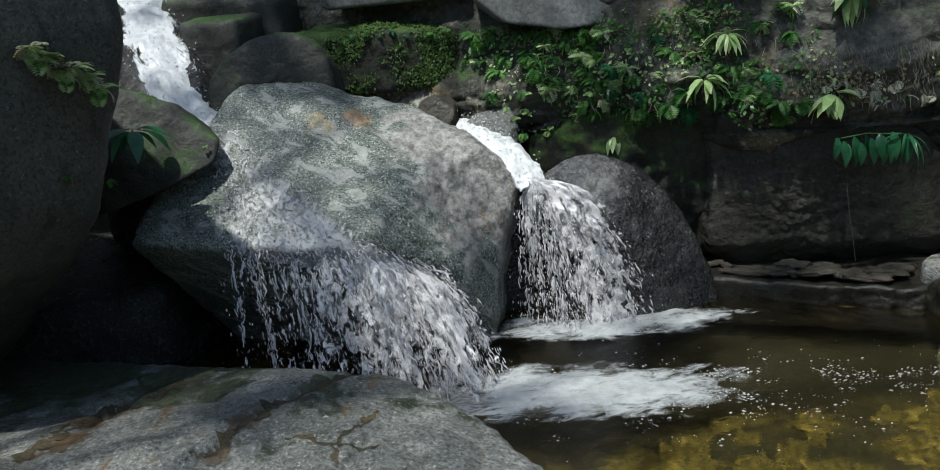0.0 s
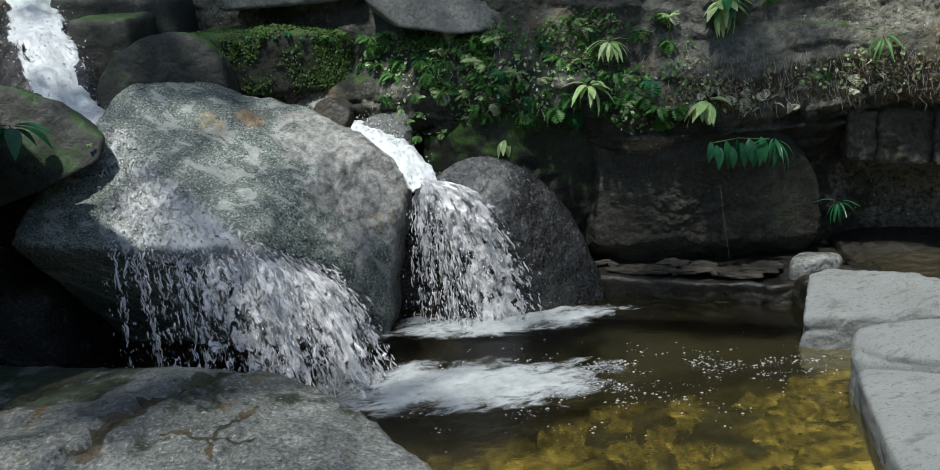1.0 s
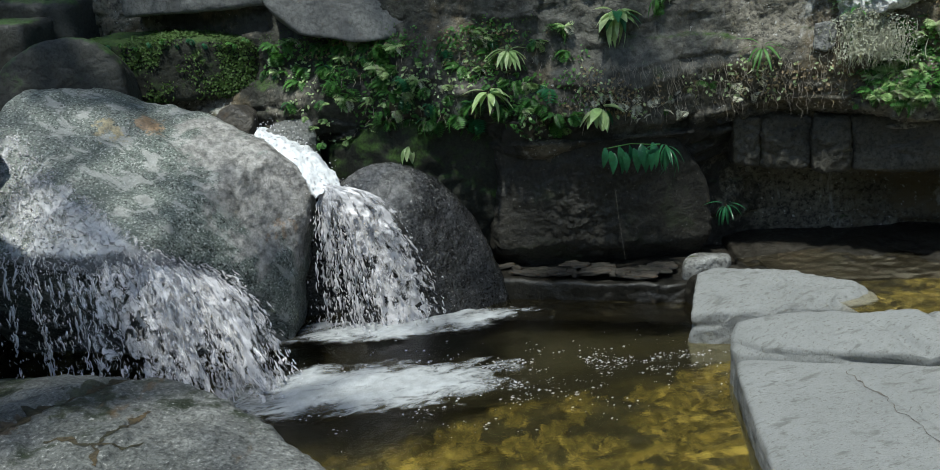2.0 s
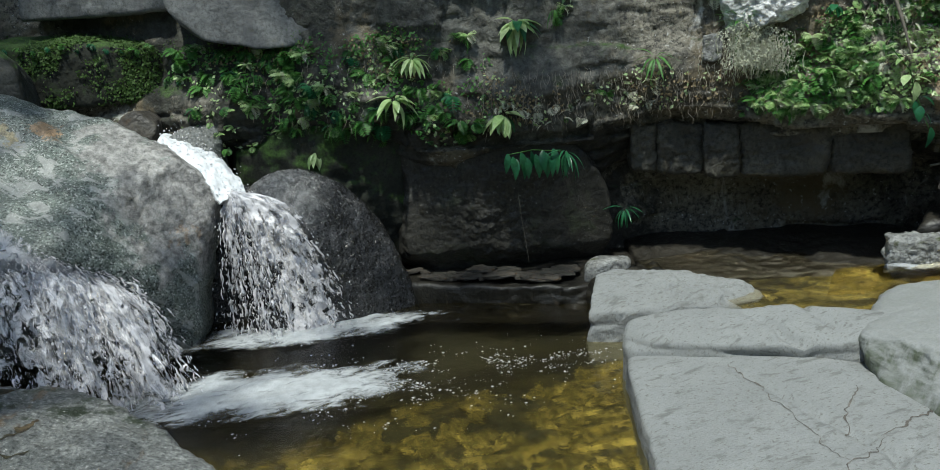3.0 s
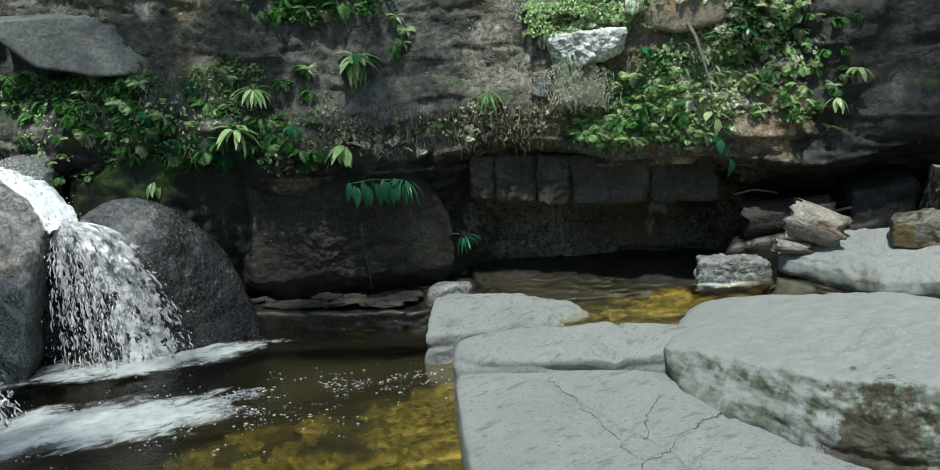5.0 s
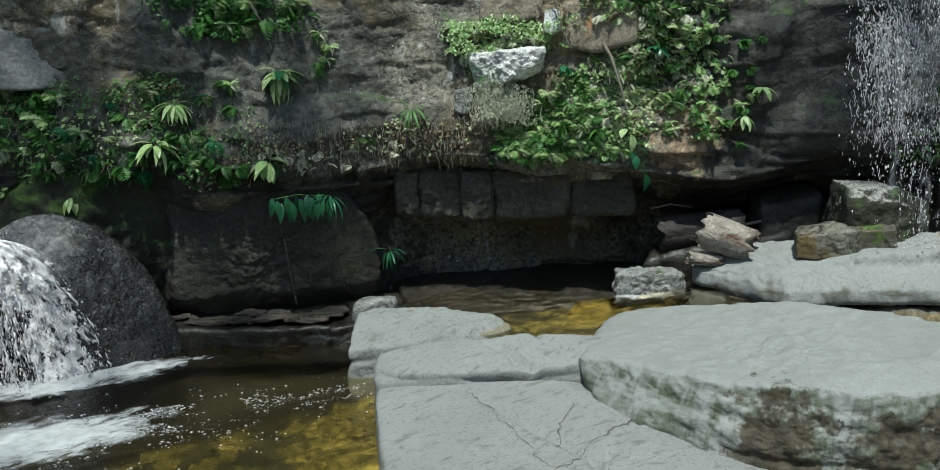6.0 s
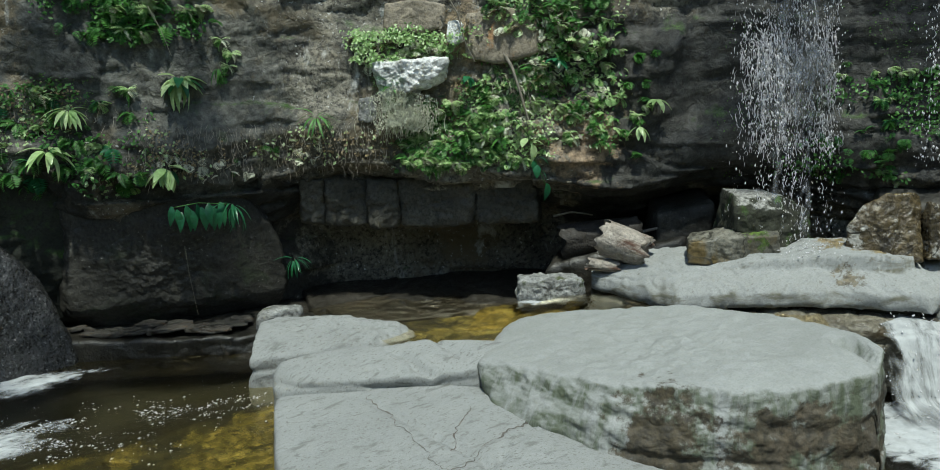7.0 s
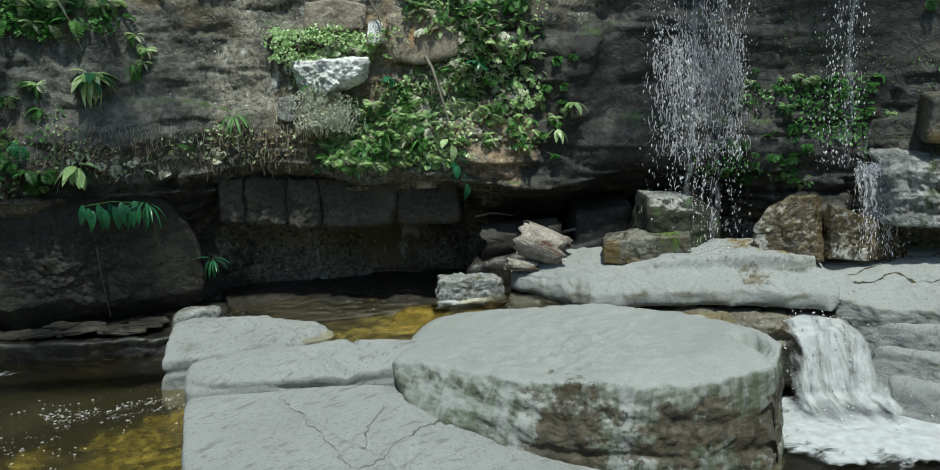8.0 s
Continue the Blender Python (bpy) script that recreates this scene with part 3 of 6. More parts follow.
faces += [((nv - 1) * nu + i, (nv - 1) * nu + i + 1, nv * nu + i + 1, nv * nu + i) for i in range(nu - 1)]
cliff = tagged(mesh_ob("cliff", verts, faces, CLIFFM), "dark layered cliff with overhang, shade painted into its undercut", "cliff", kind="structure")

# rows of squared blocks in the undercut, parts of the cliff
rk = random.Random(31)
for za, zb, xa, xb in ((1.15, 1.48, 4.3, 6.2),):
    x = xa
    while x < xb:
        w = rk.uniform(0.22, 0.45) if x < 5.1 else rk.uniform(0.4, 0.62)
        n0 = cliff_point(x, zb)[1]
        n1 = cliff_point(x + w, zb)[1]
        back = -0.13 - 0.10 * max(0.0, x - 5.3) + rk.uniform(-0.06, 0.04)
        q0 = Vector((x, float(np.interp(x, CX, CY)), 0)) + n0 * back
        q1 = Vector((x + w, float(np.interp(x + w, CX, CY)), 0)) + n1 * back
        h0, h1 = za + rk.uniform(-0.10, 0.05), zb + 0.1
        cs = [(q.x - n_.x * d, q.y - n_.y * d, z) for q, n_ in ((q0, n0), (q1, n1)) for d in (0.0, 0.7) for z in (h0, h1)]
        v, f = rock_shape(cs, 5, 12, 0.05, 2.5, 0.03, 60 + x)
        mesh_ob("block", v, f, STRATUM, cliff)
        x += w

# an unseen wall added behind the leaning boulder to shade the left
wy, wz = np.linspace(1.0, 13.5, 60), np.linspace(-1.0, 5.6, 40)
wv = [(-5.4 - 0.35 * max(0.0, 4.5 - y) + 0.35 * noise.fractal(Vector((y * 0.6, z * 0.6, 4.0)), 0.9, 2.1, 4), y, z) for z in wz for y in wy]
tagged(mesh_ob("shade_wall_west", wv, grid_faces(len(wy), len(wz)), CLIFFM), "unseen rock wall added to shade the left of the gorge", "cliff", kind="structure")

# ---- boulders and slabs ----
grey_corners = [(-2.1, 7.8, 2.38), (-1.34, 7.95, 2.26), (-0.5, 7.75, 1.98), (-0.07, 7.6, 1.74), (0.38, 7.25, 1.3), (0.16, 6.95, 0.85), (0.02, 6.88, 0.0),
                (-0.34, 6.62, 0.68), (-0.9, 6.42, 1.06), (-1.45, 6.25, 1.1), (-2.09, 6.33, 1.17), (-2.92, 6.65, 1.32), (-2.32, 7.4, 2.1),
                (-2.4, 7.8, -0.4), (-0.3, 7.05, -0.5), (-2.2, 8.6, -0.4), (0.3, 8.2, -0.4), (0.1, 8.3, 1.5), (-2.2, 8.7, 2.2)]
grey_boulder = rock("waterfall_boulder", "huge wet grey-green granite boulder under falling water", grey_corners, GREYM, "boulder", sub=7, edge=64, lump=0.06, rough=0.014, bands=((0.7, 0.7), 0.03), grow=1.01, seed=2)
rock("rounded_boulder", "wet dark rounded granite boulder beside the waterfall",
     [(0.58, 7.35, 1.27), (0.9, 7.4, 1.45), (1.2, 7.42, 1.45), (1.5, 7.35, 1.28), (1.78, 7.28, 1.0), (2.02, 7.22, 0.5), (2.18, 7.12, 0.0), (2.24, 7.1, -0.4), (1.2, 6.85, -0.3), (0.6, 7.0, -0.3),
      (0.5, 7.15, 0.75), (1.15, 7.0, 1.05), (0.6, 8.0, 1.0), (1.9, 8.0, 0.8), (1.9, 8.0, -0.4), (0.4, 8.0, -0.4)], WETDARK, "boulder", sub=7, edge=17, lump=0.035, rough=0.012, seed=3)
rock("gap_rock", "dark wet rock in the gap behind the waterfall", slab_corners([(-0.1, 7.45), (0.9, 7.45), (1.0, 8.3), (-0.2, 8.3)], [1.15, 1.1, 1.25, 1.4], -0.5), WETDARK, "boulder", sub=6, edge=20, lump=0.06, seed=4)
rock("ledge_rock", "light grey angular rock at the head of the waterfall", [(-0.09, 7.78, 1.73), (0.11, 7.86, 1.83), (0.42, 7.84, 1.85), (0.47, 7.74, 1.70), (0.36, 7.64, 1.64), (0.42, 7.62, 1.40), (-0.05, 7.68, 1.62), (0.0, 8.3, 1.75), (0.45, 8.3, 1.8), (0.0, 8.2, 1.1), (0.5, 8.2, 1.1)], FOREM, "rock", sub=6, edge=70, lump=0.02, rough=0.014, seed=5)
rock("round_stone", "dark brown-grey rounded stone behind the big boulder", [(-0.5, 7.98, 1.93), (-0.42, 7.9, 1.75), (-0.29, 7.95, 2.05), (-0.12, 7.9, 1.87), (-0.2, 7.86, 1.72), (-0.4, 8.3, 2.0), (-0.1, 8.25, 1.95), (-0.45, 8.2, 1.5), (-0.1, 8.2, 1.5)], PALESTONE, "rock", sub=6, edge=14, lump=0.02, seed=6)
rock("mossy_ledge_stone", "dim mossy block stone under the fern ledge", slab_corners([(-0.1, 8.45), (0.6, 8.35), (0.7, 8.8), (-0.1, 8.9)], [2.05, 1.98, 2.0, 2.1], 1.2), MOSSDARK, "rock", sub=5, edge=8, lump=0.03, seed=7)
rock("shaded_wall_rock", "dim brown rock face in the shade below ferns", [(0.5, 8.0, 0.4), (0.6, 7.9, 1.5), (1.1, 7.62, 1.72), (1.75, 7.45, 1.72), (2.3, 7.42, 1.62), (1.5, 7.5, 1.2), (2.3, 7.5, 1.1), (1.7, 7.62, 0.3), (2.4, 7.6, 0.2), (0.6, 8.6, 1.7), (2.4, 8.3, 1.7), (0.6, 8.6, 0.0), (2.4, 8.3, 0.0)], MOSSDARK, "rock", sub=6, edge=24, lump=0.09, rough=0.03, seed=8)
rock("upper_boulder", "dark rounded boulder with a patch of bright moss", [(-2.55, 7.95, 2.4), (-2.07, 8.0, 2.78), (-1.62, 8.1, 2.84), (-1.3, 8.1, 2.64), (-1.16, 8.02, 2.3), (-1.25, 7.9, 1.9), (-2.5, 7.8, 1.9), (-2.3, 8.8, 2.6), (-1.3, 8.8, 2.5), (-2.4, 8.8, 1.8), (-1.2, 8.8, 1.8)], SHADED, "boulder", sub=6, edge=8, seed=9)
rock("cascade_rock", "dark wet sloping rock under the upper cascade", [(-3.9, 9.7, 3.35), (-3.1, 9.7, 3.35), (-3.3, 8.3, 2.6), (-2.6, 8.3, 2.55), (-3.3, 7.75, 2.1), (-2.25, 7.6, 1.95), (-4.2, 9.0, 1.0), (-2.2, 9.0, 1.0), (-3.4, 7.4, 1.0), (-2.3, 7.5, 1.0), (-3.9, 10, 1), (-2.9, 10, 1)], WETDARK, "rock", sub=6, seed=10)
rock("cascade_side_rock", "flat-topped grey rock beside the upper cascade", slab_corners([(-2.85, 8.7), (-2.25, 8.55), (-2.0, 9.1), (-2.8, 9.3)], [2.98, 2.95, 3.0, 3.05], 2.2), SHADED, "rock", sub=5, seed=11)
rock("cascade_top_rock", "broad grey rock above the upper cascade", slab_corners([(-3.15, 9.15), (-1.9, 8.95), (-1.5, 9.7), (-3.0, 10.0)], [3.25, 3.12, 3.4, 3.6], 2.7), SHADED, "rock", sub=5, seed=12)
shelf_rock = rock("moss_shelf_rock", "dark rock shelf topped with green moss", slab_corners([(-1.75, 8.7), (-0.1, 8.3), (0.3, 8.6), (-1.5, 9.4)], [2.72, 2.6, 2.7, 2.85], 2.1), MOSSDARK, "rock", sub=6, edge=11, lump=0.05, rough=0.012, seed=13)
shelf_tree = BVHTree.FromPolygons([v.co.copy() for v in shelf_rock.data.vertices], [tuple(p.vertices) for p in shelf_rock.data.polygons])
rock("overhanging_slab", "smooth pale grey overhanging rock slab", [(0.15, 7.95, 3.08), (0.17, 7.9, 2.93), (0.48, 7.8, 2.66), (0.83, 7.74, 2.58), (1.2, 7.70, 2.55), (1.54, 7.70, 2.64), (1.76, 7.72, 2.81), (1.75, 7.76, 3.03), (0.2, 8.6, 3.2), (1.8, 8.4, 3.15), (0.3, 8.6, 2.7), (1.7, 8.3, 2.7), (0.9, 7.85, 3.1)], SLABM, "rock", sub=6, edge=70, lump=0.03, rough=0.008, seed=14)
rock("purple_slab", "smooth dark grey slab above the fern ledge", slab_corners([(-1.3, 8.85), (0.1, 8.2), (0.35, 8.6), (-1.0, 9.4)], [3.3, 3.2, 3.3, 3.45], 2.96), SLABM, "rock", sub=5, edge=50, seed=15)
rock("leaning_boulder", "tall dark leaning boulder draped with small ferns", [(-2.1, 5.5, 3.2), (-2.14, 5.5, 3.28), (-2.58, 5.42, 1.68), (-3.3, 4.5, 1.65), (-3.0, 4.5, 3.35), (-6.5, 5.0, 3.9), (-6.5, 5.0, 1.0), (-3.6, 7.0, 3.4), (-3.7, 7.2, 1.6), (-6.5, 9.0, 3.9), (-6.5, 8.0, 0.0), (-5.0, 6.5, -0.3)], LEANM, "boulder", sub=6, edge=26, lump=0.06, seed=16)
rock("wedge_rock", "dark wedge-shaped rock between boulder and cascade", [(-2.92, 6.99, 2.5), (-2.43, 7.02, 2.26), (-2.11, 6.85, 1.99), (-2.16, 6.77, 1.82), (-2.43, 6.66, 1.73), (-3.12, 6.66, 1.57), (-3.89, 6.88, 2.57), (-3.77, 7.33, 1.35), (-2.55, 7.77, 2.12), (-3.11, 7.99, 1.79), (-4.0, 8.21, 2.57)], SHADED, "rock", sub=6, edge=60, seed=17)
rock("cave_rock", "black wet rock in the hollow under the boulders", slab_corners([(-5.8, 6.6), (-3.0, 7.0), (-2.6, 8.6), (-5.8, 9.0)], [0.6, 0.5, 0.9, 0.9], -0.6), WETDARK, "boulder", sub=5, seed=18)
fore = rock("foreground_slab", "broad grey granite slab with brown seams and dark moss",
     [(-4.6, 6.9, 0.25), (-2.77, 6.08, 0.34), (-1.81, 5.74, 0.33), (-0.91, 5.46, 0.30), (-0.55, 5.18, 0.28), (-0.18, 4.80, 0.24), (0.05, 4.40, 0.2), (0.36, 4.03, 0.14), (0.7, 3.2, 0.1), (0.5, 2.2, 0.1),
      (-1.6, 4.4, 0.50), (-0.8, 4.2, 0.42), (-3.2, 4.6, 0.5), (-4.6, 2.2, 0.4), (-5.6, 5.0, 0.4), (-4.6, 6.9, -0.6), (-0.6, 5.3, -0.6), (0.5, 4.2, -0.6), (0.8, 2.2, -0.6), (-4.6, 2.2, -0.6)],
     FOREM, "rock", sub=7, edge=40, lump=0.05, rough=0.028, seed=19,
     cracks=[((-1.0, 5.45), (-2.0, 4.0), 0.05, 0.05), ((-2.5, 5.7), (-3.0, 4.0), 0.06, 0.07), ((-0.5, 5.1), (-1.0, 3.9), 0.03, 0.03), ((-1.5, 4.75), (-0.3, 4.35), 0.02, 0.02), ((-3.4, 5.2), (-1.9, 5.05), 0.05, 0.06)])

rock("block_rock", "pale sunlit blocky granite rock standing in the pool", [(3.47, 5.75, 0.36), (3.58, 5.95, 0.41), (3.85, 6.05, 0.40), (4.3, 5.72, 0.37), (4.6, 5.52, 0.34), (4.86, 5.42, 0.28), (4.9, 5.34, 0.20), (3.40, 5.58, 0.24), (4.2, 5.22, 0.24), (4.84, 5.22, 0.14),
      (3.34, 5.52, -0.5), (4.25, 5.2, -0.5), (4.55, 5.3, -0.5), (4.5, 5.6, -0.5), (3.6, 6.0, -0.5)], SUNNY, "rock", sub=7, edge=26, lump=0.045, rough=0.018, seed=20, grooves=[(0.10, 0.03, 0.03)])
front = rock("front_slab", "large pale sunlit granite slab with fine cracks", [(3.27, 4.68, 0.17), (4.5, 4.05, 0.25), (4.75, 3.1, 0.09), (5.7, 1.6, -0.10), (5.3, 0.3, -0.15), (3.2, 1.2, 0.0), (2.55, 2.6, 0.03), (2.97, 3.62, 0.11), (4.9, 4.1, 0.12),
      (3.24, 4.72, -0.6), (2.96, 3.6, -0.6), (2.52, 2.6, -0.6), (3.2, 1.0, -0.6), (5.4, 0.2, -0.6), (5.8, 1.6, -0.6), (5.0, 4.1, -0.6)], SUNNY, "rock", sub=7, edge=36, lump=0.025, rough=0.009, grow=1.01, seed=21,
     cracks=[((3.75, 4.3), (3.95, 3.3), 0.025, 0.026), ((3.95, 3.3), (4.1, 2.4), 0.035, 0.028), ((4.62, 3.14), (4.15, 2.85), 0.03, 0.03), ((4.15, 2.85), (3.4, 2.62), 0.03, 0.03)])
rock("rim", "", [(3.28, 4.78, 0.25), (3.4, 4.85, 0.38), (3.81, 4.76, 0.42), (4.2, 4.46, 0.43), (4.57, 4.38, 0.44), (4.97, 4.05, 0.44), (3.30, 4.63, 0.2), (3.67, 4.40, 0.3), (4.1, 4.12, 0.32), (4.56, 3.88, 0.34), (4.95, 3.8, 0.4),
      (3.26, 4.7, -0.4), (3.9, 4.4, -0.3), (5.0, 3.7, -0.3), (3.5, 4.9, -0.5), (5.1, 4.15, -0.4)], SUNNY, parent=front, sub=6, edge=40, lump=0.025, rough=0.01, seed=22, cracks=[((4.15, 4.5), (4.3, 4.0), 0.05, 0.04), ((4.55, 4.4), (4.6, 3.85), 0.04, 0.03)], grooves=[(0.26, 0.02, 0.03)])
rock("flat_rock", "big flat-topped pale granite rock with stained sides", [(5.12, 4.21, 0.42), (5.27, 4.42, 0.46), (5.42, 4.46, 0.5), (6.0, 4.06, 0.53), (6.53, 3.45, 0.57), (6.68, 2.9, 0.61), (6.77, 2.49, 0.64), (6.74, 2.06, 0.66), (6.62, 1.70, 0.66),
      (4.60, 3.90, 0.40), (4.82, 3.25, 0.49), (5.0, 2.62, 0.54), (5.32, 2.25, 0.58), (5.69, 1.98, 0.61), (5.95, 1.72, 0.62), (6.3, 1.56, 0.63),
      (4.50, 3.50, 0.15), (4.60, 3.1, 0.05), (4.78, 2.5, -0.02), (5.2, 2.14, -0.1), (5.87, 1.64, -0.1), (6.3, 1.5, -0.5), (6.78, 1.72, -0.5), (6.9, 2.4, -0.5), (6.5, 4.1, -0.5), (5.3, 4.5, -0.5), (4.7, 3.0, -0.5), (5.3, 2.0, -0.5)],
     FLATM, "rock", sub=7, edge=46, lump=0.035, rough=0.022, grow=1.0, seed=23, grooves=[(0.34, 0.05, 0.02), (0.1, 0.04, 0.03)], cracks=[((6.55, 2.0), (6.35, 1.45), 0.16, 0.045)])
# the long ledge: a sloping top layer, a notched middle layer and a foot
LEDGE_FRONT = [(6.48, 4.62, 0.66), (6.50, 4.1, 0.64), (6.57, 3.62, 0.66), (7.02, 3.13, 0.72), (7.52, 2.62, 0.76), (7.92, 2.06, 0.78)]
shelf = tagged(empty("layered_ledge", (7.2, 3.2, 0.2)), "long pale layered rock ledge with dark notches along the stream", "rock")


def ledge_body(front_line, back_line, n_a=300, n_s=64):
    """One layered body: notched courses down its front, a lower tread, a worn riser and an upper tread that runs back."""
    def along(pts_, t):
        d = np.concatenate([[0], np.cumsum([(Vector(q) - Vector(p)).length for p, q in zip(pts_[:-1], pts_[1:])])])
        return Vector([np.interp(t * d[-1], d, [p[k] for p in pts_]) for k in range(3)])

    courses = [(0.02, -0.62), (0.0, -0.40), (0.03, -0.30), (0.09, -0.215), (0.16, -0.20), (0.16, -0.13), (0.04, -0.112), (0.0, -0.10), (-0.015, -0.06), (-0.005, -0.025)]
    vs = []
    for inset, drop in courses:
        for i in range(n_a):
            t = i / (n_a - 1)
            p, q = along(front_line, t), along(back_line, t)
            d = (q - p).to_2d().normalized()
            rag = 0.035 * noise.fractal(Vector((t * 14, drop * 9, 2.0)), 0.8, 2.0, 4) + 0.05 * noise.noise(Vector((t * 5, 1.0, 4.0)))
            bite = -0.10 * max(0.0, noise.noise(Vector((t * 38, 3.0, 7.0)))) if -0.22 < drop < -0.11 else 0.0
            vs.append(Vector((p.x + d.x * (inset + rag + bite), p.y + d.y * (inset + rag + bite), p.z + drop + 0.012 * noise.noise(Vector((t * 16, drop * 4, 9.0))))))
    for j in range(n_s):
        u = (j / (n_s - 1)) ** 1.15
        for i in range(n_a):
            t = i / (n_a - 1)
            p, q = along(front_line, t), along(back_line, t)
            d = (q - p).to_2d().normalized()
            rag = (0.035 * noise.fractal(Vector((t * 14, 0.0, 2.0)), 0.8, 2.0, 4) + 0.05 * noise.noise(Vector((t * 5, 1.0, 4.0)))) * (1 - u)
            c = p.lerp(q, u)
            c.z = p.z + (q.z - p.z) * u ** 0.6
            x, y = c.x + d.x * rag, c.y + d.y * rag
            where = 0.36 + 0.10 * noise.noise(Vector((t * 4.0, 6.0, 1.0))) + 0.05 * noise.fractal(Vector((t * 17.0, 6.0, 5.0)), 0.8, 2.0, 3)
            rise = 0.15 * float(smooth_step((t - 0.36) / 0.2)) * (0.75 + 0.5 * noise.noise(Vector((t * 6, 2.0, 8.0))))
            z = c.z + rise * (float(smooth_step((u - where) / 0.035)) - 0.9 * max(0.0, u - where))
            thin = noise.fractal(Vector((x * 1.3 + y * 0.6, y * 1.3 - x * 0.5, 3.0)), 0.9, 2.0, 3) * 3.0 + u * 5.0
            z += 0.016 * (math.floor(thin) + min(1.0, (thin - math.floor(thin)) * 7) - thin)
            z += 0.012 * noise.fractal(Vector((x * 5, y * 5, 1.0)), 0.9, 2.1, 4)
            vs.append(Vector((x, y, z)))
    vs = [v - Vector((7.2, 3.2, 0.2)) for v in vs]
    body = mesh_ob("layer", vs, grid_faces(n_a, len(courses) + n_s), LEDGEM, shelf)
    # the slot's shade is painted by giving the notch courses a darker rock
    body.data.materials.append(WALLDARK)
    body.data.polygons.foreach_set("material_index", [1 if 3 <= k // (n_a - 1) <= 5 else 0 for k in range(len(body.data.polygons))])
    return body


def smooth_step(x):
    x = min(1.0, max(0.0, x))
    return x * x * (3 - 2 * x)


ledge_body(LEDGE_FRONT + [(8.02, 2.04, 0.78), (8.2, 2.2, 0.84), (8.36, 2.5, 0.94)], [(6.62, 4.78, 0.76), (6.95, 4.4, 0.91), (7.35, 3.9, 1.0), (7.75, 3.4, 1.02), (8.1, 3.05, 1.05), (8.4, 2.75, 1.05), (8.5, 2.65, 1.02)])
# dark teeth of rock standing in the notch below the top layer
tooth = [rock_shape(slab_corners([(-0.5, -0.5), (0.5, -0.5), (0.5, 0.5), (-0.5, 0.5)], 0.5, -0.5), 3, 12, 0.12, 1.6, 0.05, 90 + k) for k in range(2)]
tm = [shared_mesh("tooth", g, STRATUM) for g in tooth]
rt = random.Random(14)
for k in range(11):
    t = 2.0 + 3.0 * (k + rt.uniform(0.1, 0.9)) / 11
    a, b = Vector(LEDGE_FRONT[min(4, int(t))]), Vector(LEDGE_FRONT[min(5, int(t) + 1)])
    q = a.lerp(b, t - int(t)) if t < 5 else b
    o = new("tooth", tm[k % 2])
    o.parent = shelf
    o.matrix_basis = pose(q.x - 7.2 + 0.05, q.y - 3.2 + 0.05, q.z - 0.21 - 0.2, 0, 0, -45 + rt.uniform(-20, 20)) @ Matrix.Diagonal((rt.uniform(0.05, 0.16), 0.12, 0.09, 1))
rock("lower_step", "low brown stained rock step beside the stream", slab_corners([(6.52, 4.2), (6.60, 3.4), (7.2, 2.7), (7.75, 2.15), (8.05, 1.95), (8.3, 2.2), (7.7, 3.0), (6.9, 4.1)], [0.46, 0.50, 0.53, 0.55, 0.60, 0.62, 0.6, 0.5], 0.0, -0.03), BROWNSTEP, "rock", sub=6, edge=40, lump=0.04, rough=0.03, seed=25, grooves=[(0.42, 0.03, 0.05)])
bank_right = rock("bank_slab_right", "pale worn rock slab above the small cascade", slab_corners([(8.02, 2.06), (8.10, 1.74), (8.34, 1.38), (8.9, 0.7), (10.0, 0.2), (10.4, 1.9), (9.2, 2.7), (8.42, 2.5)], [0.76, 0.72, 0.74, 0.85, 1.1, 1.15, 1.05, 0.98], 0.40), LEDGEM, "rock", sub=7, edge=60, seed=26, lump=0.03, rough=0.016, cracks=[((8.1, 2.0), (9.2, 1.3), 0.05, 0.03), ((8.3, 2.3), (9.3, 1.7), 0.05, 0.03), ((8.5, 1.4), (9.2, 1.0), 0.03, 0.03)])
# worn steps beside the cascade, one bank in three courses
steps_ = tagged(empty("stepped_bank", (8.3, 1.3, 0.0)), "pale water-worn rock steps beside the small cascade", "rock")
for outline, top_, bottom_, sd in (([(7.86, 1.52), (7.91, 1.28), (8.0, 1.02), (8.4, 0.5), (9.6, 0.1), (9.6, 1.8), (8.4, 1.85)], 0.22, -0.7, 27),
                                   ([(7.97, 1.70), (8.02, 1.44), (8.16, 1.12), (8.6, 0.6), (9.6, 0.2), (9.6, 1.8), (8.4, 1.9)], 0.44, 0.0, 58),
                                   ([(8.06, 1.86), (8.16, 1.50), (8.34, 1.20), (8.8, 0.7), (9.6, 0.3), (9.6, 1.8), (8.4, 2.0)], 0.62, 0.2, 59)):
    v, f = rock_shape([(x - 8.3, y - 1.3, z) for x, y, z in slab_corners(outline, top_, bottom_, 0.10)], 6, 14, 0.07, 1.8, 0.02, sd)
    mesh_ob("step", v, f, SUNNY, steps_)
rock("chip_stone", "low pale crumbly stone at the water's edge", slab_corners([(5.80, 4.92), (6.02, 4.72), (6.34, 4.56), (6.44, 4.85), (5.95, 5.12)], [0.66, 0.69, 0.67, 0.67, 0.68], 0.35), STRATPALE, "rock", sub=6, edge=30, lump=0.04, rough=0.035, seed=28)
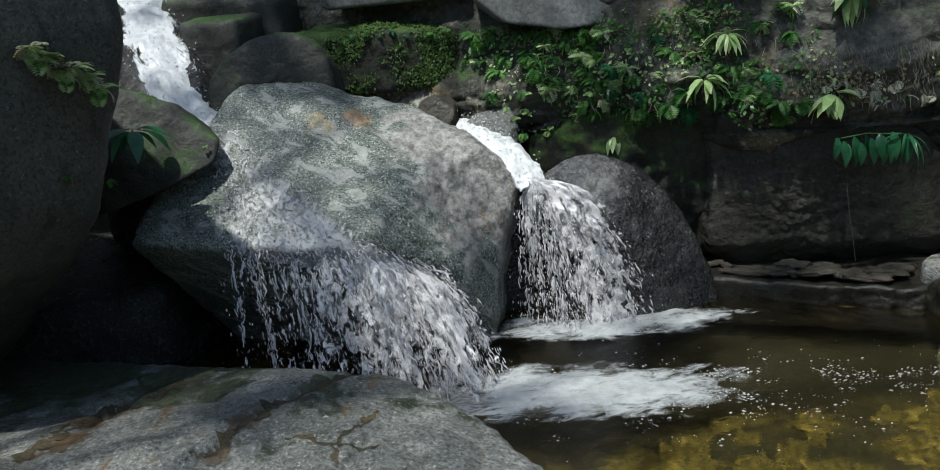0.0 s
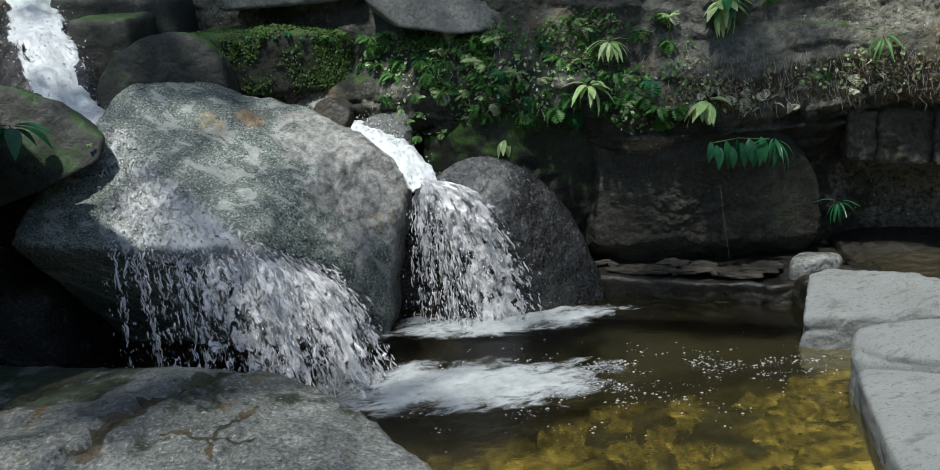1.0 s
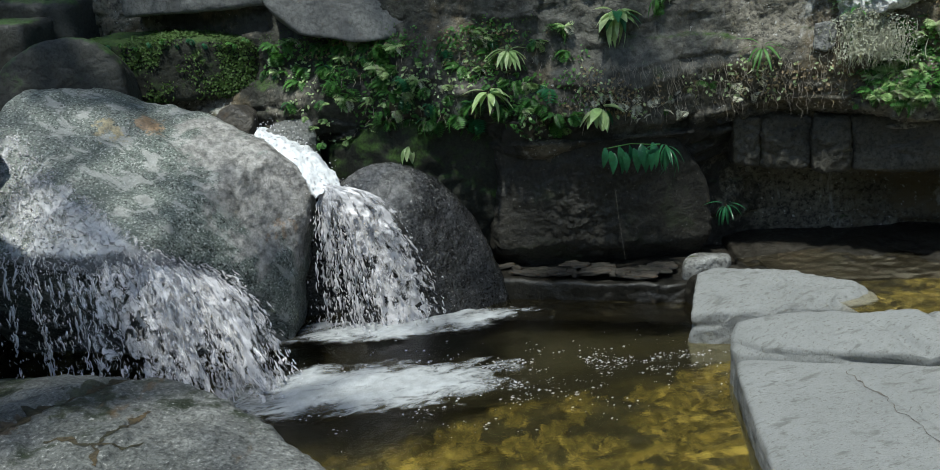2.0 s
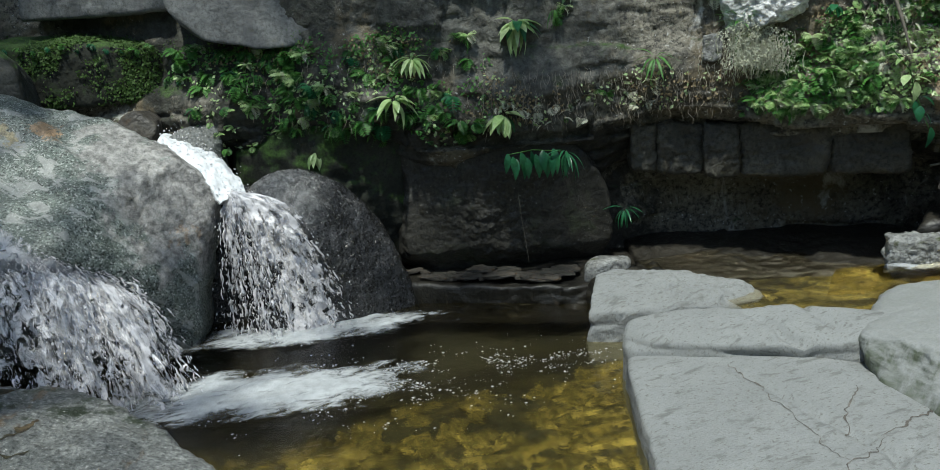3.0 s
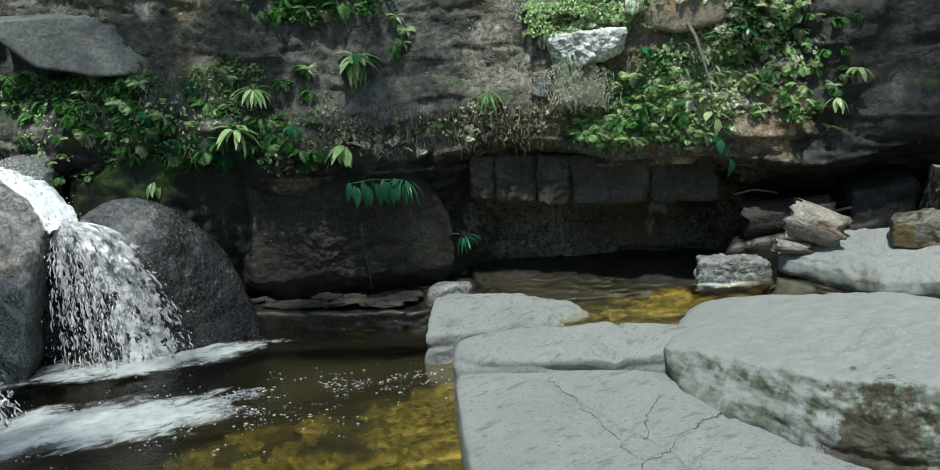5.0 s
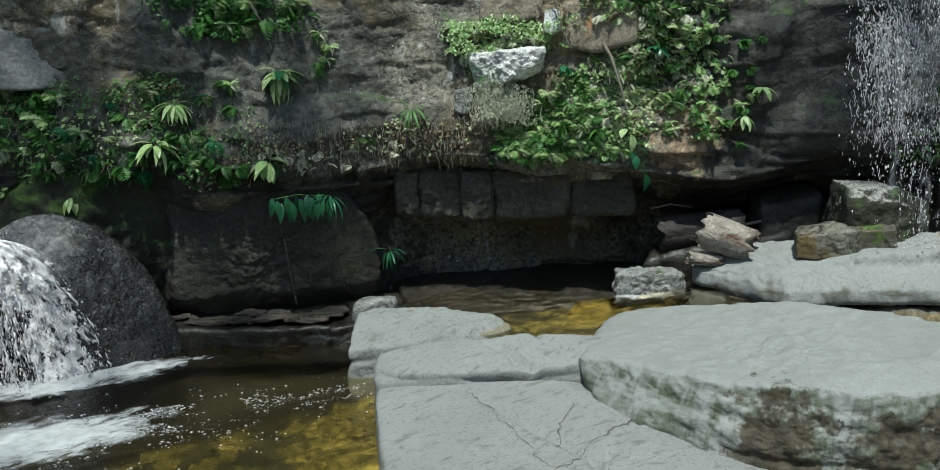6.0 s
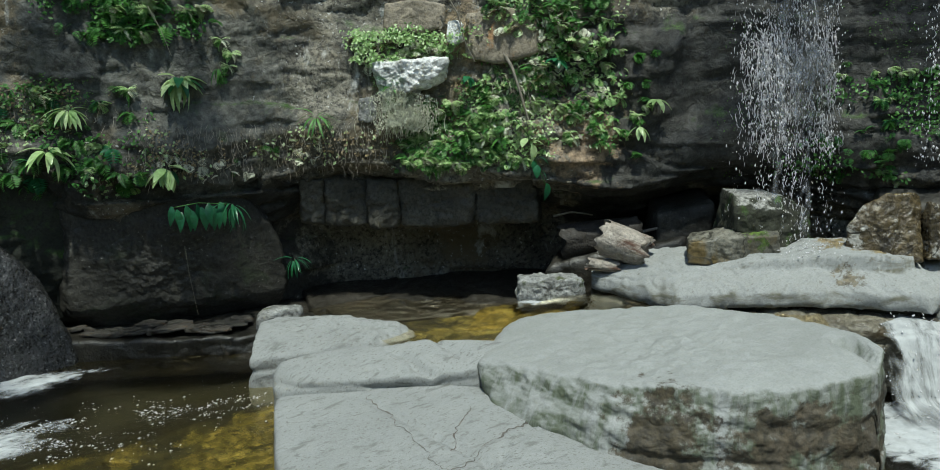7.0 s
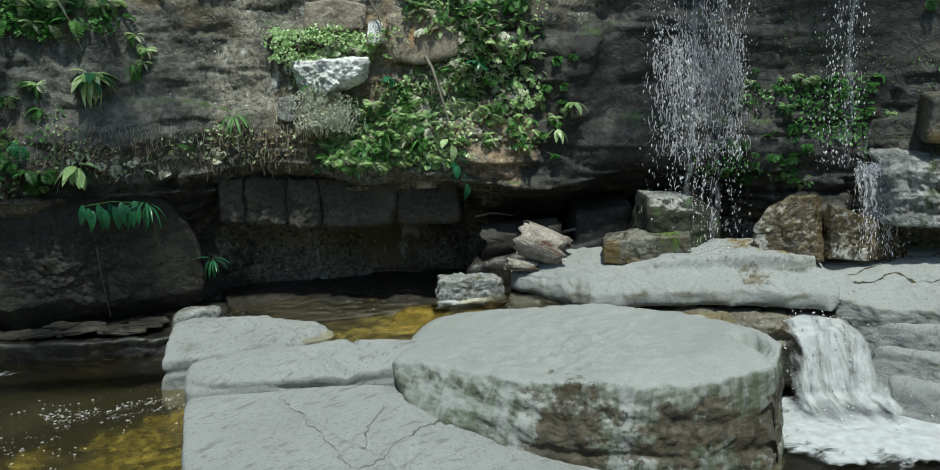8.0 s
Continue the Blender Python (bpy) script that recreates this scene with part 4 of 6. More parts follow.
rock("mossy_block", "square mossy block of rock, its sunlit top painted pale", [(7.25, 3.55, 0.9), (7.24, 3.55, 1.43), (7.33, 3.62, 1.5), (7.72, 3.42, 1.48), (7.98, 3.33, 1.34), (8.02, 3.31, 0.9), (7.6, 3.30, 0.9), (7.62, 3.36, 1.36), (7.6, 4.0, 1.5), (8.1, 3.75, 1.4), (7.5, 4.0, 0.9), (8.15, 3.75, 0.9)], MOSSBLOCK, "rock", sub=6, edge=60, lump=0.035, rough=0.02, seed=29)
rock("dark_block", "dark block of rock in the shade behind the mossy one", slab_corners([(7.35, 4.6), (7.8, 4.25), (8.1, 4.7), (7.6, 5.0)], [1.22, 1.32, 1.35, 1.3], 0.7), WALLDARK, "rock", sub=5, edge=14, lump=0.06, seed=30)
rock("low_block", "low brown moss-stained block of rock on the ledge", slab_corners([(6.93, 3.80), (7.02, 3.68), (7.26, 3.5), (7.5, 3.28), (7.68, 3.46), (7.15, 3.98)], [1.08, 1.11, 1.14, 1.16, 1.17, 1.11], 0.9), MOSSY, "rock", sub=6, edge=60, lump=0.025, rough=0.02, seed=31)
rock("split_rock", "brown wet angular broken rock below the waterfall", [(7.86, 2.84, 1.0), (7.90, 2.86, 1.28), (8.02, 2.80, 1.46), (8.12, 2.66, 1.56), (8.34, 2.52, 1.55), (8.30, 2.44, 1.30), (8.22, 2.36, 1.02), (8.05, 2.5, 1.0), (8.4, 2.9, 1.3), (8.5, 2.7, 1.5), (8.5, 2.7, 1.0), (8.2, 3.0, 1.0)], BROWNWET, "rock", sub=6, edge=160, lump=0.015, rough=0.018, seed=32)
rock("long_wet_rock", "long dark wet rock with pale flecks", [(8.32, 2.38, 1.50), (8.26, 2.32, 1.02), (8.52, 2.18, 1.40), (8.78, 2.02, 1.24), (8.95, 1.98, 1.04), (8.5, 2.12, 1.02), (8.6, 2.6, 1.45), (9.0, 2.4, 1.2), (9.0, 2.4, 1.0), (8.4, 2.7, 1.0)], BROWNWET, "rock", sub=6, edge=160, lump=0.015, rough=0.018, seed=33)
rock("fall_ledge", "dark wet ledge struck by the thin waterfall", slab_corners([(8.18, 2.72), (8.55, 2.36), (8.9, 2.5), (8.5, 3.0)], [1.42, 1.46, 1.6, 1.55], 0.9), WALLDARK, "rock", sub=5, edge=24, rough=0.03, seed=34)
rock("pale_block", "pale wet layered block of rock beside the thin waterfall", slab_corners([(8.55, 2.0), (8.62, 1.82), (8.9, 1.5), (9.8, 1.3), (9.6, 2.3), (8.8, 2.3)], [1.84, 1.9, 1.92, 2.0, 2.05, 1.95], 1.36), STRATPALE, "rock", sub=6, edge=34, seed=35, lump=0.05, rough=0.03, steps=0.012)
rock("upper_pale_block", "lichen-green block of rock high on the wall", slab_corners([(8.62, 1.75), (8.9, 1.4), (9.6, 1.4), (9.1, 2.1)], [2.45, 2.5, 2.5, 2.5], 2.08), MOSSY, "rock", sub=5, edge=18, seed=36)
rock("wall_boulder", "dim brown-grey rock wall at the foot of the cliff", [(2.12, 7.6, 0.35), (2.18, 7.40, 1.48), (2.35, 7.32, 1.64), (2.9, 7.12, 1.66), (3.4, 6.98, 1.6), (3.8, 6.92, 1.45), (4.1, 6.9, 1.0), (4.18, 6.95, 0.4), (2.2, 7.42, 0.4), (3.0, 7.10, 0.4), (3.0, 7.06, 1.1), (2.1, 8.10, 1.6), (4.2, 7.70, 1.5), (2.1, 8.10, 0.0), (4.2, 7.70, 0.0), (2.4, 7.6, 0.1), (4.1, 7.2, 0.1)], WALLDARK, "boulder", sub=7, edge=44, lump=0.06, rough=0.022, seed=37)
sp_, sn_ = cliff_point(5.3, 2.63)
ss_ = Vector((-sn_.y, sn_.x, 0))
rock("sun_rock", "rock jutting from the cliff, sunlight painted into its white", [tuple(sp_ + ss_ * s + sn_ * o + Vector((0, 0, z))) for s, o, z in ((-0.34, 0.10, 0.12), (-0.3, 0.14, -0.02), (-0.28, 0.10, -0.2), (0.0, 0.26, 0.13), (0.05, 0.22, -0.12), (0.36, 0.20, 0.10), (0.34, 0.10, -0.06), (-0.36, -0.3, 0.14), (0.4, -0.3, 0.14), (-0.3, -0.3, -0.2), (0.4, -0.3, -0.12))], SUNWHITE, "rock", sub=6, edge=22, lump=0.05, rough=0.04, seed=38)
for name, label, x, z, hw, hh, mat_, sd in (("tan_slab", "smooth tan rock face framed by ferns", 5.98, 3.0, 0.34, 0.24, TANM, 61), ("orange_rock", "orange-brown lichened stone above the sunlit ledge", 5.36, 3.2, 0.30, 0.15, TANM, 62), ("white_stone", "small white sunlit stone on the cliff", 5.66, 3.04, 0.07, 0.10, SUNWHITE, 63), ("crack_stone", "pale grey wedge of stone in a crack", 4.95, 2.30, 0.09, 0.12, STRATPALE, 64)):
    q, nq = cliff_point(x, z)
    sq = Vector((-nq.y, nq.x, 0))
    rock(name, label, [tuple(q + sq * u * hw + nq * o + Vector((0, 0, w * hh))) for u, w, o in ((-1, -0.8, 0.07), (-0.9, 0.9, 0.05), (0.2, 1.1, 0.08), (1, 0.7, 0.06), (0.9, -0.7, 0.09), (0, -1.1, 0.1), (-1, -0.8, -0.3), (-1, 0.9, -0.3), (1, 0.9, -0.3), (1, -0.8, -0.3))], mat_, "rock", sub=5, edge=40, lump=0.02, rough=0.012, seed=sd)
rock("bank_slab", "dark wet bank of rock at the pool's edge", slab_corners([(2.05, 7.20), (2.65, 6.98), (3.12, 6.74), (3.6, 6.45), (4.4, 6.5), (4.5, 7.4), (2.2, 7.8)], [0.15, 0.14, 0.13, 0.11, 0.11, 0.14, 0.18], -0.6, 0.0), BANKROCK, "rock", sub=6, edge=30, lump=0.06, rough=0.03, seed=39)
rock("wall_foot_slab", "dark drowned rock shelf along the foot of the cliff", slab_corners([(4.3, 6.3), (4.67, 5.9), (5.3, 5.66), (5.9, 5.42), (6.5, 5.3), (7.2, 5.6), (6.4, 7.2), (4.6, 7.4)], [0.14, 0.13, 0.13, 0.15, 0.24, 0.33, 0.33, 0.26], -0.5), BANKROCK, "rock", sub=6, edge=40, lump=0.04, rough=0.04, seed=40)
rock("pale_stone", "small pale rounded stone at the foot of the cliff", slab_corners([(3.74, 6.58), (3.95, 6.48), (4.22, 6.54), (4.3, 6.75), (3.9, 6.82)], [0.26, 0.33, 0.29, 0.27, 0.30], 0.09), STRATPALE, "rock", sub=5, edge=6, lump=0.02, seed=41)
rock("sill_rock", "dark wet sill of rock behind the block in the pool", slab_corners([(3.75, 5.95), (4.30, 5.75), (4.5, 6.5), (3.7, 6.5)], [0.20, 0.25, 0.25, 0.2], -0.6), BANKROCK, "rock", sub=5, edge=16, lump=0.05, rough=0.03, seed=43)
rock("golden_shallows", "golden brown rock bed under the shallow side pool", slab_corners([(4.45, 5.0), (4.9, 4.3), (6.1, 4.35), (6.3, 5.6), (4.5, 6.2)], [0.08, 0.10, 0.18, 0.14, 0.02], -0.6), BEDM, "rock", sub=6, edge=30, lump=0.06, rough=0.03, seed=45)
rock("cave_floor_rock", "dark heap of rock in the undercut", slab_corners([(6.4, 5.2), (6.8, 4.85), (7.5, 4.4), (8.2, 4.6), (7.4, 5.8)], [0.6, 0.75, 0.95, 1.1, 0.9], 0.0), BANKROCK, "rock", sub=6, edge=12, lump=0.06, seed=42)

def crack(name, parent, line_, width, material, seed):
    """A dirt-filled crack: a ragged band that follows the top of a rock along a line in plan."""
    rs = random.Random(seed)
    tree_ = BVHTree.FromPolygons([v.co.copy() for v in parent.data.vertices], [tuple(p.vertices) for p in parent.data.polygons])
    vs = []
    for (x0, y0), (x1, y1) in zip(line_[:-1], line_[1:]):
        n_ = max(3, int(math.hypot(x1 - x0, y1 - y0) / 0.018))
        side = Vector((-(y1 - y0), x1 - x0, 0)).normalized()
        for k in range(n_):
            t = k / n_
            q = Vector((x0 + (x1 - x0) * t, y0 + (y1 - y0) * t, 2.0))
            q += side * (0.09 * noise.noise(Vector((q.x * 4, q.y * 4, seed))) + 0.03 * noise.noise(Vector((q.x * 19, q.y * 19, seed))))
            w = width * (0.1 + 2.2 * abs(noise.noise(Vector((q.x * 9, q.y * 9, seed + 5)))) + rs.uniform(0, 0.4))
            for sg in (-1, 1):
                hit = tree_.ray_cast(q + side * sg * w, Vector((0, 0, -1)))
                vs.append((hit[0] if hit[0] else q - Vector((0, 0, 2))) + Vector((0, 0, 0.004)))
    fs = [(2 * k, 2 * k + 1, 2 * k + 3, 2 * k + 2) for k in range(len(vs) // 2 - 1)]
    return mesh_ob(name, vs, fs, material, parent)


for line_, width, sd in (([(3.56, 4.47), (3.85, 4.40), (4.25, 4.14), (4.5, 3.95)], 0.006, 1), ([(4.60, 3.21), (4.22, 3.04), (3.83, 2.9), (3.4, 2.7)], 0.006, 2),
                         ([(3.82, 4.19), (3.84, 3.86), (3.81, 3.53), (3.78, 3.18), (3.74, 2.9)], 0.0035, 3), ([(4.35, 3.55), (4.22, 3.42), (4.1, 3.29), (3.9, 3.11)], 0.006, 4)):
    crack("crack", front, line_, width, DIRTM, sd)
for line_, width, sd in (([(8.2, 2.05), (8.5, 1.85), (8.72, 1.58), (9.0, 1.4)], 0.012, 11), ([(7.98, 1.9), (7.95, 1.72), (8.06, 1.52), (8.2, 1.34), (8.5, 1.2)], 0.014, 12), ([(8.3, 2.2), (8.6, 2.05), (8.9, 1.95), (9.3, 1.75)], 0.010, 13)):
    crack("crack", bank_right, line_, width, SEAMM, sd)
for line_, width, sd in (([(-0.79, 4.78), (-0.89, 4.55), (-0.96, 4.34), (-1.02, 4.1)], 0.022, 5), ([(-1.05, 5.4), (-1.27, 5.0), (-1.52, 4.69), (-1.78, 4.25)], 0.06, 6),
                         ([(-2.16, 5.42), (-2.46, 5.27), (-2.74, 5.13), (-2.85, 4.8), (-2.98, 4.4)], 0.07, 7), ([(-1.31, 4.41), (-1.12, 4.38), (-0.95, 4.32), (-0.72, 4.3)], 0.016, 8)):
    crack("seam", fore, line_, width, SEAMM, sd)
# pebbles on the bank
peb = [rock_shape(slab_corners([(-0.5, -0.4), (0.45, -0.35), (0.5, 0.4), (-0.4, 0.45)], [0.25, 0.3, 0.22, 0.3], -0.2), 3, 14, 0.14, 2.4, 0.05, 50 + k) for k in range(3)]
rg = random.Random(8)
first = []
for k in range(34):
    t = (k + rg.uniform(0.0, 0.9)) / 34
    back = rg.random() ** 1.5
    x, y = 2.2 + 1.45 * t, 7.17 - 0.52 * t - 0.16 * t * t + 0.04 + 0.22 * back
    s = rg.uniform(0.06, 0.2) if k % 3 else rg.uniform(0.14, 0.34)
    m = pose(x, y, 0.165 + 0.03 * back + rg.uniform(0, 0.02), rg.uniform(-9, 9), rg.uniform(-6, 6), -24 + rg.uniform(-25, 25)) @ Matrix.Diagonal((s, s * rg.uniform(0.35, 0.7), rg.uniform(0.06, 0.11), 1))
    if k < 3:
        ob = tagged(mesh_ob("bank_stone", *peb[k], (PALESTONE, STRATUM, PALESTONE)[k]), "thin flat grey-brown stone lying on the bank", "stone", "stones on the bank")
        first.append(ob)
    else:
        ob = rg.choice(first).copy()
        scene.collection.objects.link(ob)
    ob.matrix_basis = m

# stones lying on the pool bed
for k in range(40):
    x, y = rg.uniform(0.8, 3.2), rg.uniform(3.6, 5.4)
    s = rg.uniform(0.10, 0.34)
    z = float(bed_height(np.float64(x), np.float64(y)))
    if k == 0:
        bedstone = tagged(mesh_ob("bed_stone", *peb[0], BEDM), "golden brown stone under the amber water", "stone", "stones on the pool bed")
        c = bedstone
    else:
        c = bedstone.copy()
        scene.collection.objects.link(c)
    c.matrix_basis = pose(x, y, z - 0.02 * s, 0, 0, rg.uniform(0, 360)) @ Matrix.Diagonal((s, s, s * 0.45, 1))

# ---- driftwood ----
def log_mesh(length, r0, r1, ragged, seed):
    rs = random.Random(seed)
    nu_, nv_ = 40, 22
    vs, fs = [], []
    for j in range(nv_):
        t = j / (nv_ - 1)
        for i in range(nu_):
            a = 2 * math.pi * i / nu_
            groove = 0.05 * noise.noise(Vector((math.cos(a) * 3, math.sin(a) * 3, t * 0.7 + seed))) + 0.03 * noise.noise(Vector((math.cos(a) * 9, math.sin(a) * 9, t * 1.2 + seed)))
            r = (r0 + (r1 - r0) * t) * (1 + groove * 3)
            e = ragged * noise.noise(Vector((math.cos(a) * 2, math.sin(a) * 2, seed + t * 3)))
            x = (t - 0.5) * length + (e if j == 0 or j == nv_ - 1 else e * abs(2 * t - 1) ** 3)
            vs.append((x, r * math.cos(a), r * math.sin(a)))
    fs = [(j * nu_ + i, j * nu_ + (i + 1) % nu_, (j + 1) * nu_ + (i + 1) % nu_, (j + 1) * nu_ + i) for j in range(nv_ - 1) for i in range(nu_)]
    for j, sgn in ((0, -1), (nv_ - 1, 1)):
        c = len(vs)
        vs.append((sgn * length * 0.5 - sgn * 0.05, 0, 0))
        fs += [(c, j * nu_ + i, j * nu_ + (i + 1) % nu_) for i in range(nu_)]
    return vs, fs


stub = tagged(mesh_ob("log_stub", *log_mesh(0.46, 0.165, 0.15, 0.13, 3), WOODM), "weathered pale broken log stub on the ledge", "log")
stub.matrix_basis = pose(6.70, 4.40, 1.0, 10, 15, -58)
trunk = tagged(mesh_ob("dark_log", *log_mesh(0.8, 0.19, 0.16, 0.08, 6), DIMWOOD), "log lying in the undercut, the overhang's shade painted into its wood", "log")
trunk.matrix_basis = pose(6.92, 4.98, 0.95, 0, -8, -35)
bark = tagged(mesh_ob("bark_piece", *log_mesh(0.3, 0.06, 0.05, 0.06, 9), WOODM), "reddish scrap of bark under the log", "bark")
bark.matrix_basis = pose(6.52, 4.50, 0.80, 0, 5, -40)


def rod(name, pts, r0, r1, material, parent=None, label=""):
    """A tapered five-sided stalk through the points."""
    pts = [Vector(p) for p in pts]
    vs, fs = [], []
    for k, p in enumerate(pts):
        d = (pts[min(k + 1, len(pts) - 1)] - pts[max(k - 1, 0)]).normalized()
        a = d.orthogonal().normalized()
        b = d.cross(a)
        r = r0 + (r1 - r0) * k / (len(pts) - 1)
        vs += [p + r * (math.cos(q) * a + math.sin(q) * b) for q in (2 * math.pi * i / 5 for i in range(5))]
    for k in range(len(pts) - 1):
        fs += [(k * 5 + i, k * 5 + (i + 1) % 5, k * 5 + 5 + (i + 1) % 5, k * 5 + 5 + i) for i in range(5)]
    return mesh_ob(name, vs, fs, material, parent, label)


tagged(rod("stick", [(7.2, 4.75, 1.0), (7.6, 4.45, 1.12), (7.95, 4.2, 1.16)], 0.018, 0.01, WOODM), "thin dead branch leaning in the undercut", "stick")
tagged(rod("stick", [(6.55, 5.3, 1.17), (6.75, 5.25, 1.2), (6.95, 5.15, 1.16)], 0.012, 0.008, ROOTM), "thin pale dead branch on the dark log", "stick")

# ---- water ----
def water_sheet(name, label, x0, x1, y0, y1, z, step, material, keep, amp=0.012):
    xs, ys = np.arange(x0, x1 + step, step), np.arange(y0, y1 + step, step)
    X, Y = np.meshgrid(xs, ys)
    q = np.column_stack([X.ravel(), Y.ravel(), np.zeros(X.size)])
    q[:, 2] = z + amp * fbm(q, 2.6, 3, 31)
    fs = [f for f in grid_faces(len(xs), len(ys)) if keep(*q[f[0]][:2])]
    ob = tagged(mesh_ob(name, q, fs, material), label, "water", kind="structure")
    ob.visible_shadow = False
    return ob


water_sheet("water", "clear amber pool water with ripples", -6, 6.6, -4.0, 9.2, WATER_Z, 0.08, POOLM, lambda x, y: x < 4.9 or y > 4.55)
water_sheet("water_side", "shallow clear amber water held between the rocks", 4.3, 6.2, 4.2, 6.6, 0.24, 0.06, STREAMM, lambda x, y: x > 4.45 or y > 5.5, 0.008)
water_sheet("water_low", "dark rippled water below the small cascade", 6.0, 9.0, -1.5, 2.6, -0.055, 0.07, STREAMM, lambda x, y: True, 0.02)


def strip(path, widths, n_u, n_v, lift=0.03, seed=0, across=None):
    """A ribbon of water along a path; gives vertices, faces, uv and cover (less towards the sides)."""
    P = [Vector(p) for p in path]
    ts = np.linspace(0, 1, n_v)
    acc = np.concatenate([[0], np.cumsum([(P[i + 1] - P[i]).length for i in range(len(P) - 1)])])
    vs, uv, cv = [], [], []
    for t in ts:
        s = t * acc[-1]
        c = Vector([np.interp(s, acc, [p[k] for p in P]) for k in range(3)])
        s2, s1 = min(s + 0.1, acc[-1]), max(s - 0.1, 0)
        d = Vector([np.interp(s2, acc, [p[k] for p in P]) - np.interp(s1, acc, [p[k] for p in P]) for k in range(3)])
        side = Vector(across) if across else Vector((d.y, -d.x, 0)).normalized()
        w = np.interp(s, acc, widths)
        for i in range(n_u):
            u = i / (n_u - 1) * 2 - 1
            q = c + side * (u * w)
            q.z += lift * noise.fractal(Vector((q.x * 5, q.y * 5, q.z * 3 + seed)), 0.9, 2.0, 4) + 0.05 * (1 - u * u)
            vs.append(q)
            uv.append((u * w, s))
            cv.append(min(1.0, 1.3 * (1 - abs(u) ** 2.4) + 0.35 * noise.fractal(Vector((q.x * 4, q.y * 4, q.z * 2 + seed)), 0.8, 2.0, 3)))
    return vs, grid_faces(n_u, n_v), uv, cv


vs, fs, uv, cv = strip([(7.4, 2.75, 0.54), (7.1, 2.9, 0.53), (6.75, 3.3, 0.5), (6.35, 4.3, 0.5), (6.1, 4.62, 0.47), (5.9, 4.82, 0.41), (5.7, 5.0, 0.31), (5.5, 5.2, 0.27)], [0.2, 0.3, 0.3, 0.3, 0.34, 0.36, 0.38, 0.38], 24, 90, 0.02, 2)
stream = tagged(mesh_ob("water_stream", vs, fs, STREAMM), "shallow amber stream running between the ledges", "water", kind="structure")
stream.visible_shadow = False


def drops(name, places, parent, size=(0.004, 0.012), label="", material=None):
    """Flying drops: small four-sided lozenges drawn out along their way."""
    vs, fs = [], []
    for p, d, s in places:
        a = d.orthogonal().normalized()
        b = d.cross(a).normalized()
        k = len(vs)
        r = s
        vs += [p + d * s * 2.2, p + a * r, p + b * r, p - a * r, p - b * r, p - d * s * 2.2]
        fs += [(k, k + 1, k + 2), (k, k + 2, k + 3), (k, k + 3, k + 4), (k, k + 4, k + 1), (k + 5, k + 2, k + 1), (k + 5, k + 3, k + 2), (k + 5, k + 4, k + 3), (k + 5, k + 1, k + 4)]
    return mesh_ob(name, vs, fs, material or SPRAY, parent, label)


def strands(name, curves, parent, label="", material=None):
    """Threads of water: three-sided, thick in the middle; each is a list of points and a thickness."""
    vs, fs = [], []
    for pts, r in curves:
        n_ = len(pts)
        for k, p in enumerate(pts):
            d = (pts[min(k + 1, n_ - 1)] - pts[max(k - 1, 0)]).normalized()
            a = d.orthogonal().normalized()
            b = d.cross(a)
            w = r * math.sin(math.pi * (k + 0.35) / (n_ - 0.3))
            base = len(vs)
            vs += [p + w * (math.cos(q) * a + math.sin(q) * b) for q in (0, 2.1, 4.2)]
            if k:
                fs += [(base - 3 + i, base - 3 + (i + 1) % 3, base + (i + 1) % 3, base + i) for i in range(3)]
    return mesh_ob(name, vs, fs, material or SPRAY, parent, label)


